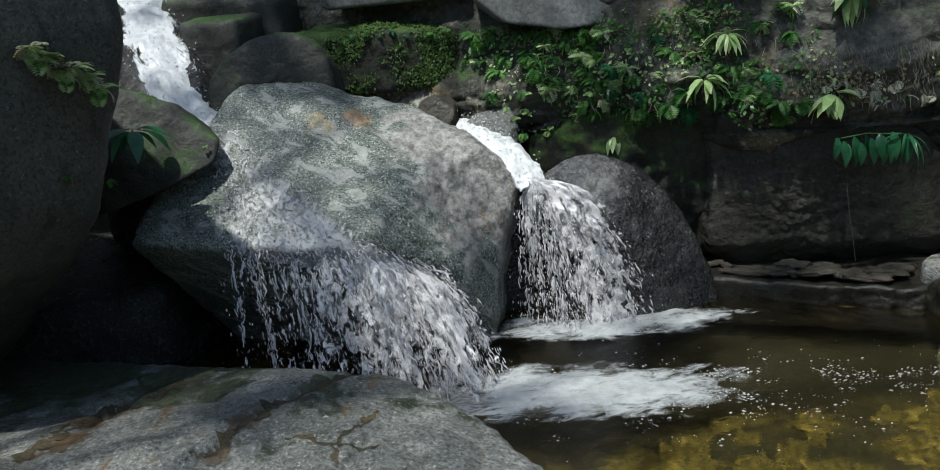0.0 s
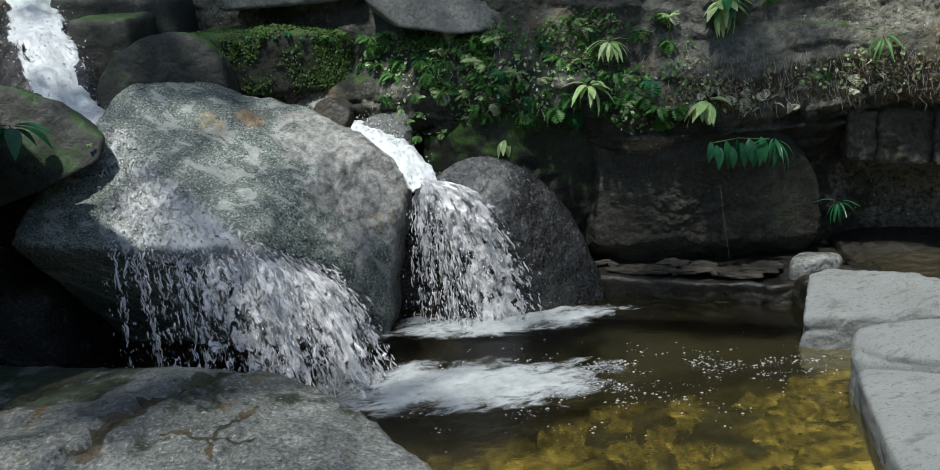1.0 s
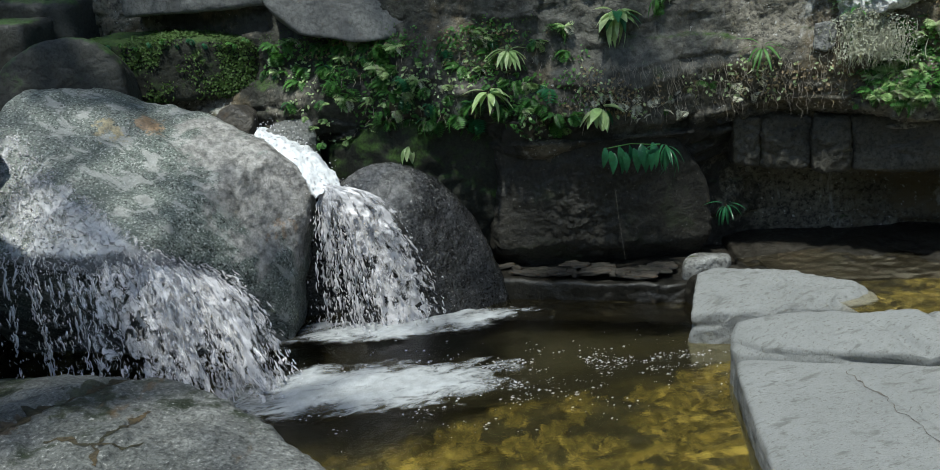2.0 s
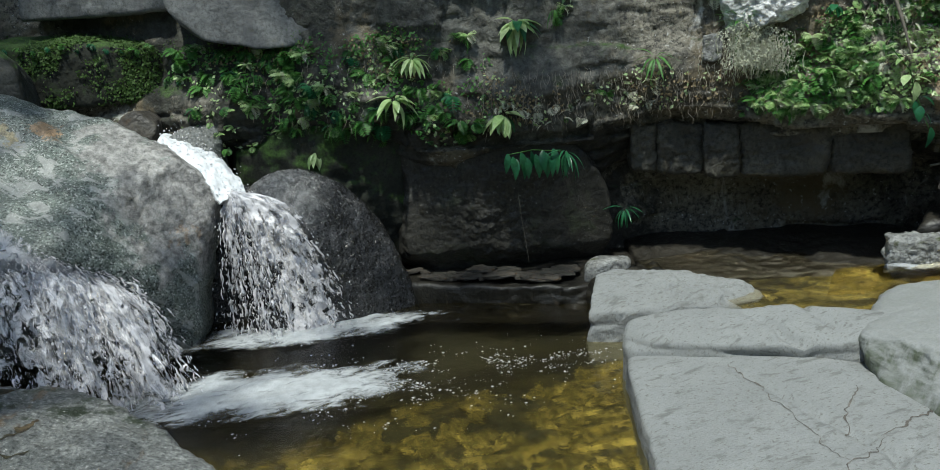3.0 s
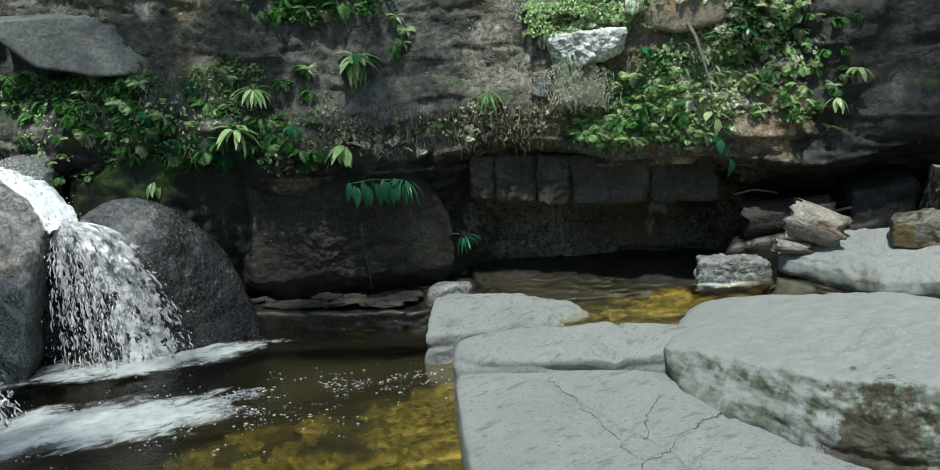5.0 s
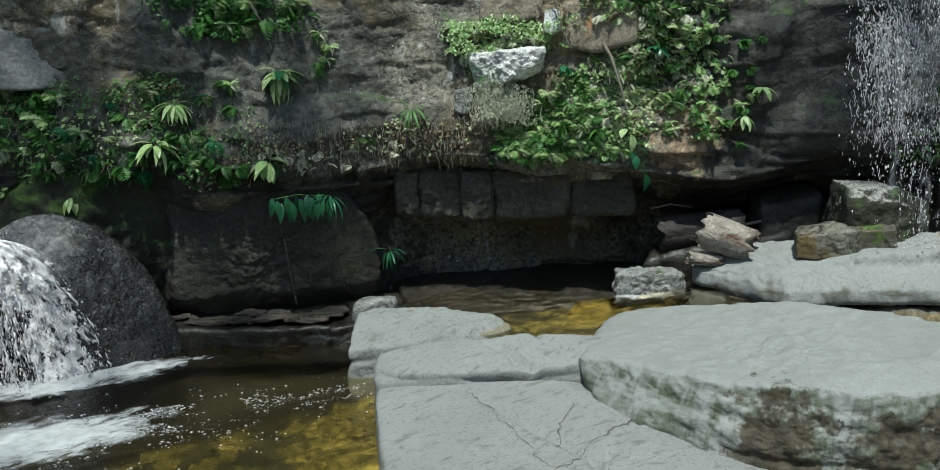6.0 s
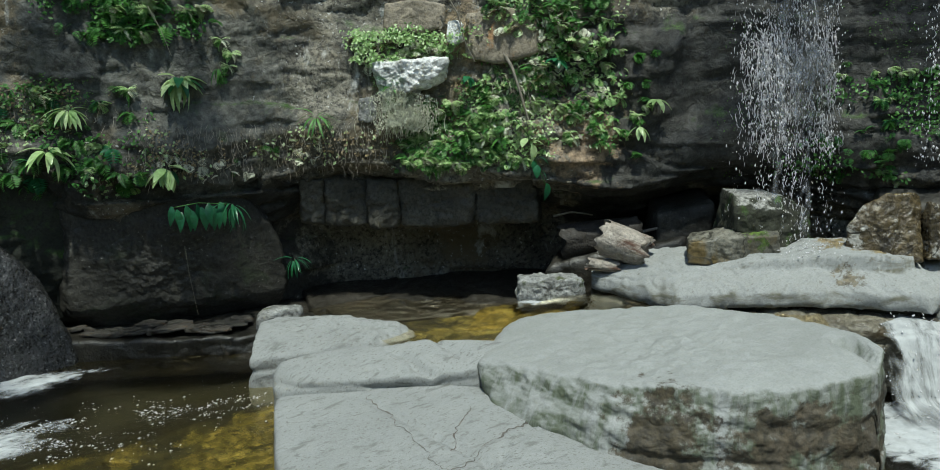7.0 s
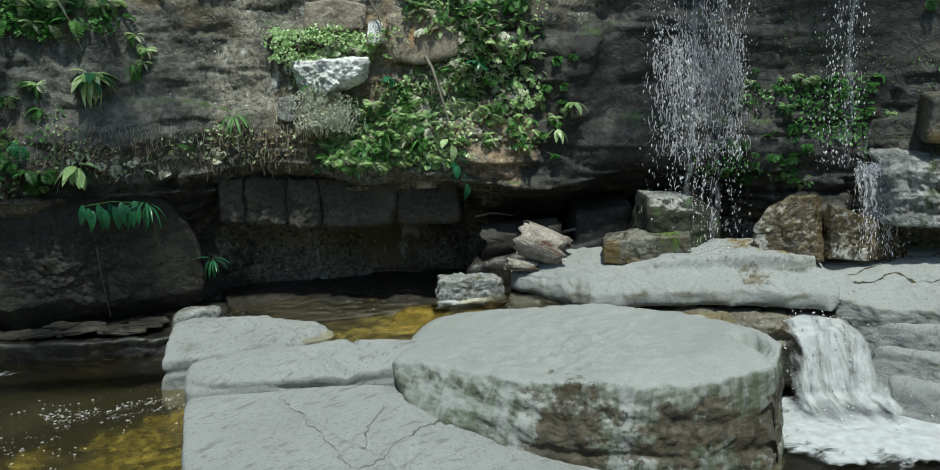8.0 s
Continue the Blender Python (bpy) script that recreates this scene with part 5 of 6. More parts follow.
def waterfall(name, label, lips, z_end, count, drop_count, seed, veil=VEIL, layers=2, jit=0.25, bias=1.0, left=1.0, drop=(0.002, 0.009), thick=(0.002, 0.012), fingers=26, fade=0.55, soft_top=False, scatter=0.0, stretch=1.0, hollow=0.0):
    """Falling water from a lip. lips: (place, velocity) along the lip; the water parts into fingers that fall freely to z_end."""
    rs = random.Random(seed)
    fall = tagged(empty(name, lips[0][0]), label, "waterfall")
    inv = Matrix.Translation(lips[0][0]).inverted()
    us = np.linspace(0, 1, len(lips))

    def start(u, j=0.0):
        p = Vector([np.interp(u, us, [q[0][k] for q in lips]) for k in range(3)])
        v = Vector([np.interp(u, us, [q[1][k] for q in lips]) for k in range(3)])
        return p, v + Vector((rs.gauss(0, j), rs.gauss(0, j), rs.gauss(0, j)))

    def at(p, v, t):
        return p + v * t + Vector((0, 0, -4.9 * t * t))

    def time_down(p, v, ze):
        return (v.z + math.sqrt(max(0, v.z ** 2 + 19.6 * (p.z - ze)))) / 9.8

    width = sum((Vector(lips[i + 1][0]) - Vector(lips[i][0])).length for i in range(len(lips) - 1))
    for k in range(layers):
        n_u, n_v = 90, 80
        vs, uv, cv = [], [], []
        for j in range(n_v):
            t = j / (n_v - 1)
            for i in range(n_u):
                u = i / (n_u - 1)
                p, v = start(u)
                v = v * (1 + 0.16 * k) + Vector((0, 0, 0.12 * k))
                q = at(p, v, time_down(p, v, z_end) * t)
                nn = noise.fractal(Vector((u * width * 9 + seed, t * 4.0, k * 5)), 0.8, 2.1, 4)
                n2 = noise.fractal(Vector((u * width * 9 + seed, t * 4.0, k * 5 + 40)), 0.8, 2.1, 4)
                grow = 0.3 + 0.7 * t
                vs.append(inv @ (q + Vector((0.05 * n2, -0.07 * nn - 0.03 * k, 0.05 * nn)) * grow))
                uv.append((u * max(width, 0.7) + k * 3.7, (p - q).length + k))
                gap = noise.fractal(Vector((u * width * 7 + 3 * k, t * 0.8, seed + 60)), 0.8, 2.0, 3)
                cv.append((1.12 - fade * t ** 0.8 - 0.5 * abs(2 * u - 1) ** 6 - 0.12 * k + 0.55 * gap * t ** 0.5 - hollow * t * math.exp(-((u - 0.32) / 0.26) ** 2)) * (left + (1 - left) * u ** 0.8) * (min(1.0, 3.0 * t + 0.5 * gap) if soft_top else 1.0 + 0.9 * (1 - t) ** 4))
        mesh_ob("veil", vs, grid_faces(n_u, n_v), veil, fall, uv=uv, cover=cv)
    sheaf = [(rs.random() ** bias, Vector((rs.gauss(0, jit), rs.gauss(0, jit), rs.gauss(0, jit * 0.6))), rs.random() ** 2) for _ in range(fingers)]
    curves, flying = [], []
    for _ in range(count):
        u0, dv, w = rs.choice(sheaf)
        if rs.random() < 0.08:
            u0, dv = rs.random() ** bias, Vector((rs.gauss(0, jit), rs.gauss(0, jit), rs.gauss(0, jit)))
        p, v = start(min(1, max(0, u0 + rs.gauss(0, 0.008))), jit * 0.12)
        v = v + dv
        p = p + Vector((0, 0, rs.gauss(0, scatter)))
        T_ = time_down(p, v, z_end)
        t0 = rs.random() ** 0.7 * T_ if rs.random() > 0.15 else rs.uniform(0, 0.05)
        speed = max(0.8, (v + Vector((0, 0, -9.8 * t0))).length)
        size = rs.random() ** 2.6
        dt = stretch * (0.02 + 0.10 * rs.random() * (0.3 + size)) / speed
        pts = []
        for i in range(6):
            q = at(p, v, min(T_, t0 + dt * i / 5))
            wig = Vector((noise.noise(q * 22 + Vector((seed, 0, 0))), noise.noise(q * 22 + Vector((0, 7, seed))), 0.5 * noise.noise(q * 22 + Vector((3, seed, 9)))))
            pts.append(inv @ (q + wig * 0.02))
        if (pts[0] - pts[-1]).length > 0.012:
            curves.append((pts, thick[0] + (thick[1] - thick[0]) * size))
    tagged(strands("falling_water", curves, fall), kind="stuff")
    for _ in range(drop_count):
        u0, dv, w = rs.choice(sheaf)
        p, v = start(min(1, max(0, u0 + rs.gauss(0, 0.03))), jit * 0.5)
        v = v + dv * 1.3
        p = p + Vector((0, 0, rs.gauss(0, scatter)))
        T_ = time_down(p, v, z_end)
        t = rs.random() ** 0.8 * T_
        d = (v + Vector((0, 0, -9.8 * t))).normalized()
        flying.append((inv @ (at(p, v, t) + Vector((rs.gauss(0, 0.02), rs.gauss(0, 0.02), rs.gauss(0, 0.02)))), d, drop[0] + (drop[1] - drop[0]) * rs.random() ** 2.5))
    tagged(drops("spray", flying, fall), kind="stuff")
    return fall


waterfall("front_waterfall", "broken white veil of water falling from the boulder's lip",
          [((-2.14, 6.24, 1.13), (0.2, -0.4, 0)), ((-1.8, 6.18, 1.10), (0.25, -0.6, 0)), ((-1.42, 6.13, 1.07), (0.3, -0.8, 0.1)), ((-0.98, 6.28, 1.03), (0.5, -1.0, 0.2)), ((-0.66, 6.40, 0.88), (0.8, -1.15, 0.2)), ((-0.36, 6.5, 0.66), (1.05, -1.25, 0.1))],
          WATER_Z, 2100, 2600, 1, jit=0.2, bias=0.55, left=0.12, layers=3, fingers=60, fade=0.44, soft_top=True, stretch=1.15, thick=(0.002, 0.013), scatter=0.05)
waterfall("side_waterfall", "white fan of water falling between two boulders",
          [((0.44, 7.22, 1.2), (-0.12, -0.3, 0)), ((0.48, 7.18, 1.27), (0.12, -0.5, 0.1)), ((0.52, 7.15, 1.3), (0.45, -0.55, 0.2)), ((0.58, 7.12, 1.28), (1.0, -0.55, 0.3)), ((0.66, 7.12, 1.2), (1.55, -0.45, 0.3))],
          WATER_Z, 2600, 2400, 2, jit=0.14, bias=0.9, left=0.8, layers=3, fingers=60, fade=0.45, stretch=1.1, hollow=0.7, thick=(0.002, 0.013))
waterfall("tall_waterfall", "thin sparkling curtain of water before the dark wall",
          [((7.30, 3.70, 4.6), (0.0, -0.1, 0)), ((7.65, 3.46, 4.6), (0.0, -0.15, 0)), ((8.04, 3.20, 4.6), (0.0, -0.1, 0))], 1.1, 1500, 2600, 3, veil=THINVEIL, layers=1, jit=0.06, drop=(0.002, 0.0085), thick=(0.0015, 0.0045), fingers=70, soft_top=True)
waterfall("ledge_spray", "white burst where the tall waterfall strikes a ledge", [((7.32, 3.66, 2.95), (0.0, -0.15, 0.1)), ((7.65, 3.42, 2.9), (0.0, -0.2, 0.2)), ((8.02, 3.18, 2.85), (0.0, -0.15, 0.1))], 1.9, 1300, 1500, 8, veil=THINVEIL, layers=2, jit=0.10, drop=(0.002, 0.009), thick=(0.0015, 0.006), fingers=60, soft_top=True, scatter=0.13)
waterfall("thin_waterfall", "thin broken waterfall of drops beside green plants",
          [((8.36, 2.62, 4.6), (0.0, -0.1, 0)), ((8.5, 2.5, 4.6), (0.0, -0.15, 0)), ((8.62, 2.42, 4.6), (0.0, -0.1, 0))], 1.8, 160, 1200, 4, veil=THINVEIL, layers=1, jit=0.06, drop=(0.002, 0.009), thick=(0.0015, 0.0045), fingers=30)

waterfall("lace_waterfall", "thin lace of white water running down the wet block", [((8.52, 2.30, 1.84), (-0.1, -0.25, 0)), ((8.62, 2.18, 1.86), (-0.1, -0.3, 0.1)), ((8.78, 2.06, 1.84), (-0.05, -0.3, 0))], 1.06, 420, 900, 9, veil=THINVEIL, layers=2, jit=0.10, drop=(0.002, 0.007), thick=(0.0015, 0.007), fingers=24, scatter=0.05)

for name, label, path, widths, seed in (
        ("upper_cascade", "white upper cascade sliding over dark rock", [(-3.7, 9.9, 3.7), (-3.35, 9.2, 3.22), (-3.05, 8.5, 2.80), (-2.8, 8.05, 2.42), (-2.55, 7.75, 2.15), (-2.2, 7.55, 2.0)], [0.3, 0.28, 0.34, 0.32, 0.26, 0.16], 11),
        ("feeder_cascade", "white water pouring over the boulder's shoulder", [(-0.05, 7.85, 1.74), (0.15, 7.66, 1.66), (0.33, 7.42, 1.5), (0.46, 7.26, 1.36), (0.52, 7.12, 1.2)], [0.12, 0.2, 0.2, 0.17, 0.14], 12),
        ("small_cascade", "white water rushing down into the lower pool", [(8.0, 2.35, 0.56), (7.82, 2.12, 0.55), (7.68, 1.95, 0.50), (7.60, 1.83, 0.30), (7.53, 1.73, 0.08), (7.44, 1.55, 0.0), (7.34, 1.30, -0.03)], [0.32, 0.38, 0.40, 0.45, 0.49, 0.55, 0.63], 13)):
    top = tagged(empty(name, path[0]), label, "cascade")
    inv = Matrix.Translation(path[0]).inverted()
    vs, fs, uv, cv = strip(path, widths, 50, 80, 0.016 if name == "small_cascade" else 0.05, seed, (0.80, -0.60, 0) if name == "small_cascade" else None)
    if name == "small_cascade":
        cv = [c * min(1.0, 3.5 * (1 - (k // 50) / 79)) for k, c in enumerate(cv)]
    mesh_ob("white_sheet", [inv @ v for v in vs], fs, {"upper_cascade": GAPPED, "feeder_cascade": FEED}.get(name, CHUTE), top, uv=uv, cover=cv)
    rs = random.Random(seed)
    fly = []
    for _ in range({"small_cascade": 130, "feeder_cascade": 160}.get(name, 500)):
        v = rs.choice(vs)
        fly.append((inv @ (v + Vector((rs.gauss(0, 0.05), rs.gauss(0, 0.05), abs(rs.gauss(0, 0.06))))), Vector((rs.uniform(-1, 1), rs.uniform(-1, 1), rs.uniform(-1, 0.3))).normalized(), rs.uniform(0.003, 0.008)))
    tagged(drops("spray", fly, top), kind="stuff")

# thin film of broken water over the boulder's face
bvh = BVHTree.FromPolygons([v.co.copy() for v in grey_boulder.data.vertices], [tuple(p.vertices) for p in grey_boulder.data.polygons])
n_u, n_v = 70, 60
vs, uv, cv, ok = [], [], [], []
for j in range(n_v):
    t = j / (n_v - 1)
    for i in range(n_u):
        u = i / (n_u - 1)
        x = (1 - u) * (-2.32 + 0.25 * t) + u * (-2.0 + 1.62 * t ** 1.1)
        z = (1 - u) * (2.02 - 0.92 * t) + u * (2.0 - 1.32 * t)
        hit = bvh.ray_cast(Vector((x, 3.0, z + 0.0)), Vector((0, 1, 0)))[0]
        q = hit if hit else Vector((x, 7.0, z))
        ok.append(hit is not None)
        h = 0.012 + 0.035 * max(0, noise.fractal(Vector((x * 6, z * 6, 2)), 0.9, 2.1, 4)) * t
        vs.append(q + Vector((0, -h, h * 0.5)))
        uv.append((x * 1.4, z * 1.4))
        cv.append((0.42 + 0.7 * t ** 1.3) * (1 - abs(2 * u - 1) ** 4 * 0.6) * (0.62 + 0.5 * u))
fs = [f for f in grid_faces(n_u, n_v) if all(ok[k] for k in f)]
rs = random.Random(52)
curves = []
while len(curves) < 1500:
    k = rs.randrange(len(vs))
    t, u = (k // n_u) / (n_v - 1), (k % n_u) / (n_u - 1)
    if not ok[k] or rs.random() > 0.12 + 0.9 * t * (0.3 + 0.7 * math.sin(math.pi * min(1, u * 1.1))):
        continue
    p = vs[k] + Vector((rs.uniform(-0.03, 0.03), -0.01 - 0.03 * rs.random() * t, rs.uniform(-0.03, 0.03)))
    d = Vector((0.5 * u + rs.gauss(0, 0.5), -0.35, -0.7 + rs.gauss(0, 0.5))) * rs.uniform(0.008, 0.035)
    curves.append(([p + d * (i / 3) + Vector((rs.gauss(0, 0.006), 0, rs.gauss(0, 0.006))) for i in range(4)], 0.002 + 0.008 * rs.random() ** 2.5))
tagged(strands("water_froth", curves, None), "white froth and drops skidding over the boulder", "water", kind="stuff")
tagged(mesh_ob("water_film", vs, fs, FILM, uv=uv, cover=cv), "thin white film of splashing water on the boulder", "water", kind="stuff")


def foam(name, label, cx, cy, rx, ry, turn, z, seed, strength=1.0):
    """A ragged raft of foam lying on the water, thinning out to its edge."""
    n_ = 70
    vs, uv, cv = [], [], []
    c, s = math.cos(radians(turn)), math.sin(radians(turn))
    for j in range(n_):
        for i in range(n_):
            u, v = i / (n_ - 1) * 2 - 1, j / (n_ - 1) * 2 - 1
            x, y = cx + c * u * rx - s * v * ry, cy + s * u * rx + c * v * ry
            f = noise.fractal(Vector((x * 2.6, y * 4.5, seed)), 0.9, 2.0, 5)
            edge = max(0.0, 1 - (u * u + v * v) ** 0.8 + 0.35 * f)
            rim = max(0.0, 1 - max(abs(u), abs(v)) ** 6)
            vs.append((x, y, z + 0.012 + 0.016 * max(0.0, edge) * (0.6 + f)))
            uv.append((x, y))
            cv.append(strength * rim * min(1.0, 1.15 * edge))
    return tagged(mesh_ob(name, vs, grid_faces(n_, n_), FOAM, uv=uv, cover=cv), label, "foam", kind="stuff")


foam("foam", "white foam drifting away from the front waterfall", 0.55, 5.62, 1.75, 0.62, -8, WATER_Z, 1, 1.15)
foam("foam", "white foam at the foot of the side waterfall", 1.05, 6.82, 1.6, 0.5, -6, WATER_Z, 2, 1.1)
foam("foam", "white foam behind the foreground slab", -1.5, 5.9, 1.4, 0.35, -8, WATER_Z, 3, 0.9)
foam("foam", "white foam spreading over the lower pool", 7.60, 1.30, 1.5, 0.85, -37, -0.045, 4, 1.7)
foam("foam", "white riffle where the stream enters the pool", 5.98, 4.72, 0.36, 0.16, -45, 0.455, 5, 1.0)
rs = random.Random(61)
fly = []
for _ in range(900):
    u = rs.random()
    q = Vector((7.62 + 0.45 * u, 3.22 - 0.35 * u, 0.98)) + Vector((rs.gauss(0, 0.09), rs.gauss(0, 0.09), abs(rs.gauss(0, 0.05))))
    fly.append((q, Vector((rs.gauss(0, 1), rs.gauss(0, 1), rs.uniform(0, 1))).normalized(), 0.002 + 0.006 * rs.random() ** 2))
tagged(drops("splash", fly, None), "fine white splash at the foot of the tall waterfall", "splash", kind="stuff")

rb = random.Random(21)
bub = []
while len(bub) < 1500:
    if rb.random() < 0.8:
        x = rb.gauss(1.3, 0.85)
        y = 5.50 - 0.12 * (x - 0.5) + rb.gauss(0, 0.30)
    else:
        x, y = rb.gauss(2.6, 0.5), rb.gauss(5.3, 0.14)
    if noise.fractal(Vector((x * 2.5, y * 5.0, 4.0)), 0.9, 2.0, 3) < rb.uniform(-0.1, 0.35):
        continue
    bub.append((Vector((x, y, WATER_Z + 0.008)), Vector((1, rb.uniform(-0.4, 0.4), 0)).normalized(), 0.0018 + 0.0055 * rb.random() ** 3))
tagged(drops("bubbles", bub, None), "white bubbles floating on the pool", "bubbles", kind="stuff")

# ---- plants ----
def blade(length, width, droop=0.35, fold=0.25, n_=6, tip=0.9):
    """A leaf along +x from the origin, folded along its rib and drooping to the tip."""
    vs, fs = [], []
    for k in range(n_ + 1):
        t = k / n_
        w = width * (math.sin(math.pi * min(1, t * 0.94 + 0.04)) ** tip) * (1 - 0.35 * t)
        x, z = length * (t - 0.12 * droop * t * t), -droop * length * t * t
        vs += [(x, -w, z + fold * w), (x, 0, z), (x, w, z + fold * w)]
    for k in range(n_):
        a = 3 * k
        fs += [(a, a + 3, a + 4, a + 1), (a + 1, a + 4, a + 5, a + 2)]
    return vs, fs


def frond_geo(length, pairs=13, droop=0.8, wide=0.2):
    """A fern frond: a drooping rib with leaflets that shorten to the tip."""
    vs, fs = [], []

    def rib(t):
        return Vector((length * t * (1 - 0.35 * droop * t), 0, length * (0.35 * t - droop * t * t)))

    for k in range(9):
        p, w = rib(k / 8), 0.004 * length / 0.25 * (1 - 0.7 * k / 8)
        vs += [p + Vector((0, -w, 0)), p + Vector((0, w, 0))]
        if k:
            b = len(vs) - 4
            fs.append((b, b + 1, b + 3, b + 2))
    for k in range(pairs):
        t = 0.12 + 0.88 * k / pairs
        p = rib(t)
        ln = wide * length * 2.1 * math.sin(math.pi * (0.16 + 0.8 * t)) ** 0.8
        w = length * 0.55 / pairs
        for sgn in (-1, 1):
            b = len(vs)
            d = Vector((0.35, sgn, -0.25)).normalized()
            q = Vector((1, 0, -0.3)).normalized()
            vs += [p, p + d * ln * 0.45 + q * w, p + d * ln, p + d * ln * 0.45 - q * w]
            fs.append((b, b + 1, b + 2, b + 3))
    return vs, fs


FRONDS = [shared_mesh("frond", frond_geo(l, n_, d, w), m) for l, n_, d, w, m in (
    (0.15, 8, 0.75, 0.22, FERN), (0.19, 9, 1.0, 0.17, FERN), (0.12, 7, 0.6, 0.26, FERN), (0.15, 9, 0.9, 0.2, DRY), (0.14, 8, 0.7, 0.22, BRIGHT), (0.15, 8, 0.95, 0.2, DEEP), (0.13, 8, 0.9, 0.22, PALEFERN))]


def fern_clump(label, kinds, count, seed):
    rs = random.Random(seed)
    top = tagged(empty("fern"), label, "fern", "ferns on the cliff")
    for k in range(count):
        o = new("frond", FRONDS[rs.choice(kinds)])
        o.parent = top
        o.matrix_basis = pose(0, 0, 0, rs.uniform(-25, 25), rs.uniform(-45, 50), rs.uniform(-75, 75)) @ Matrix.Scale(rs.uniform(0.6, 1.1), 4)
    return top


CLUMPS = {
    "green": [fern_clump("green fern clump hanging from the cliff", (0, 1, 2), n_, s) for n_, s in ((6, 1), (5, 2), (7, 3))],
    "bright": [fern_clump("bright green fern clump on the cliff", (4, 4, 6, 2), n_, s) for n_, s in ((8, 4), (7, 5))],
    "dry": [fern_clump("half-dry brownish fern clump on the cliff", (3, 3, 6, 4), n_, s) for n_, s in ((7, 6), (6, 7))],
    "deep": [fern_clump("dark green fern clump in the shade", (5, 5, 0), n_, s) for n_, s in ((5, 8), (6, 9))],
}
used = {}


def plant_at(kind, p, n, scale, rs):
    src = rs.choice(CLUMPS[kind])
    turn = math.degrees(math.atan2(n.y, n.x)) + rs.uniform(-25, 25)
    m = pose(p.x, p.y, p.z, rs.uniform(-10, 10), rs.uniform(-8, 18), turn) @ Matrix.Scale(scale, 4)
    if src.name not in used:
        used[src.name] = 1
        src.matrix_basis = m
        return src
    return copy_thing(src, m @ Matrix.Scale(1 / src.scale[0], 4))


rp = random.Random(77)
ZONES = [  # station along the wall, height, kinds, count, size
    ((0.1, 1.5), (2.0, 2.6), ("green", "green", "deep", "bright"), 34, (0.7, 1.2)),
    ((1.1, 2.9), (1.62, 2.6), ("green", "green", "deep", "bright"), 52, (0.8, 1.35)),
    ((1.0, 2.4), (1.35, 1.75), ("green", "deep"), 13, (0.5, 0.9)),
    ((-1.2, 0.3), (2.2, 2.6), ("green", "deep"), 12, (0.4, 0.7)),
    ((2.3, 3.5), (3.05, 3.6), ("bright", "green"), 24, (0.9, 1.5)),
    ((3.3, 5.2), (1.7, 2.05), ("dry", "green"), 12, (0.35, 0.6)),
    ((5.25, 6.2), (1.72, 2.4), ("bright", "bright", "green", "green"), 60, (0.7, 1.3)),
    ((5.85, 6.8), (2.0, 3.5), ("dry", "green", "bright", "bright"), 66, (0.7, 1.3)),
    ((4.8, 5.65), (2.78, 3.05), ("bright", "dry"), 18, (0.5, 0.8)),
    ((6.6, 7.2), (1.8, 2.9), ("green", "green", "bright"), 22, (0.6, 1.0)),
    ((8.15, 8.55), (1.6, 2.7), ("green", "bright", "deep"), 24, (0.5, 0.9)),
    ((8.55, 8.95), (2.3, 2.65), ("green", "bright"), 9, (0.5, 0.8)),
    ((8.9, 9.3), (2.9, 3.5), ("green",), 6, (0.6, 1.0)),
]
for (xa, xb), (za, zb), kinds, count, (sa, sb) in ZONES:
    for _ in range(count):
        x, z = rp.uniform(xa, xb), rp.uniform(za, zb)
        p, n = cliff_point(x, z, 0.01)
        plant_at(rp.choice(kinds), p, n, rp.uniform(sa, sb), rp)
for t in (0.05, 0.2, 0.32, 0.45, 0.58, 0.7, 0.82, 0.95):
    plant_at(rp.choice(("bright", "dry", "bright")), Vector((-2.50 + 0.24 * t, 4.90 + 0.34 * t, 2.92 - 0.30 * t + rp.uniform(-0.03, 0.03))), Vector((0.65, -0.75, 0)), rp.uniform(0.75, 1.1), rp)
for x, y, z, nx, ny, s, k in ((-2.53, 4.92, 2.90, 0.6, -0.8, 0.99, "bright"), (-2.48, 4.96, 2.83, 0.6, -0.8, 1.05, "bright"), (-2.43, 5.02, 2.77, 0.65, -0.75, 0.83, "dry"), (-2.38, 5.08, 2.72, 0.7, -0.7, 0.94, "bright"), (-2.30, 5.18, 2.66, 0.75, -0.6, 0.66, "dry"),
                             (-2.58, 5.14, 2.1, 0.8, -0.6, 0.4, "green"), (-2.5, 5.5, 1.98, 0.8, -0.5, 0.45, "green"), (-2.2, 6.76, 1.97, 0.4, -0.9, 0.3, "bright"), (0.5, 7.7, 1.62, 0.2, -1, 0.6, "green"),
                             (3.70, 6.92, 3.00, -0.3, -0.95, 1.0, "bright"), (3.78, 6.90, 2.88, -0.3, -0.95, 1.0, "bright"), (3.74, 6.90, 2.75, -0.3, -0.95, 0.9, "bright"), (3.68, 6.92, 2.65, -0.3, -0.95, 0.8, "green")):
    plant_at(k, Vector((x, y, z)), Vector((nx, ny, 0)), s, rp)


for k in range(13):
    t = k / 12
    plant_at(rp.choice(("deep", "green")), Vector((-1.75 + 1.65 * t, 8.66 - 0.4 * t + rp.uniform(-0.02, 0.05), 2.68 + rp.uniform(-0.08, 0.04))), Vector((-0.2, -1, 0)), rp.uniform(0.35, 0.65), rp)

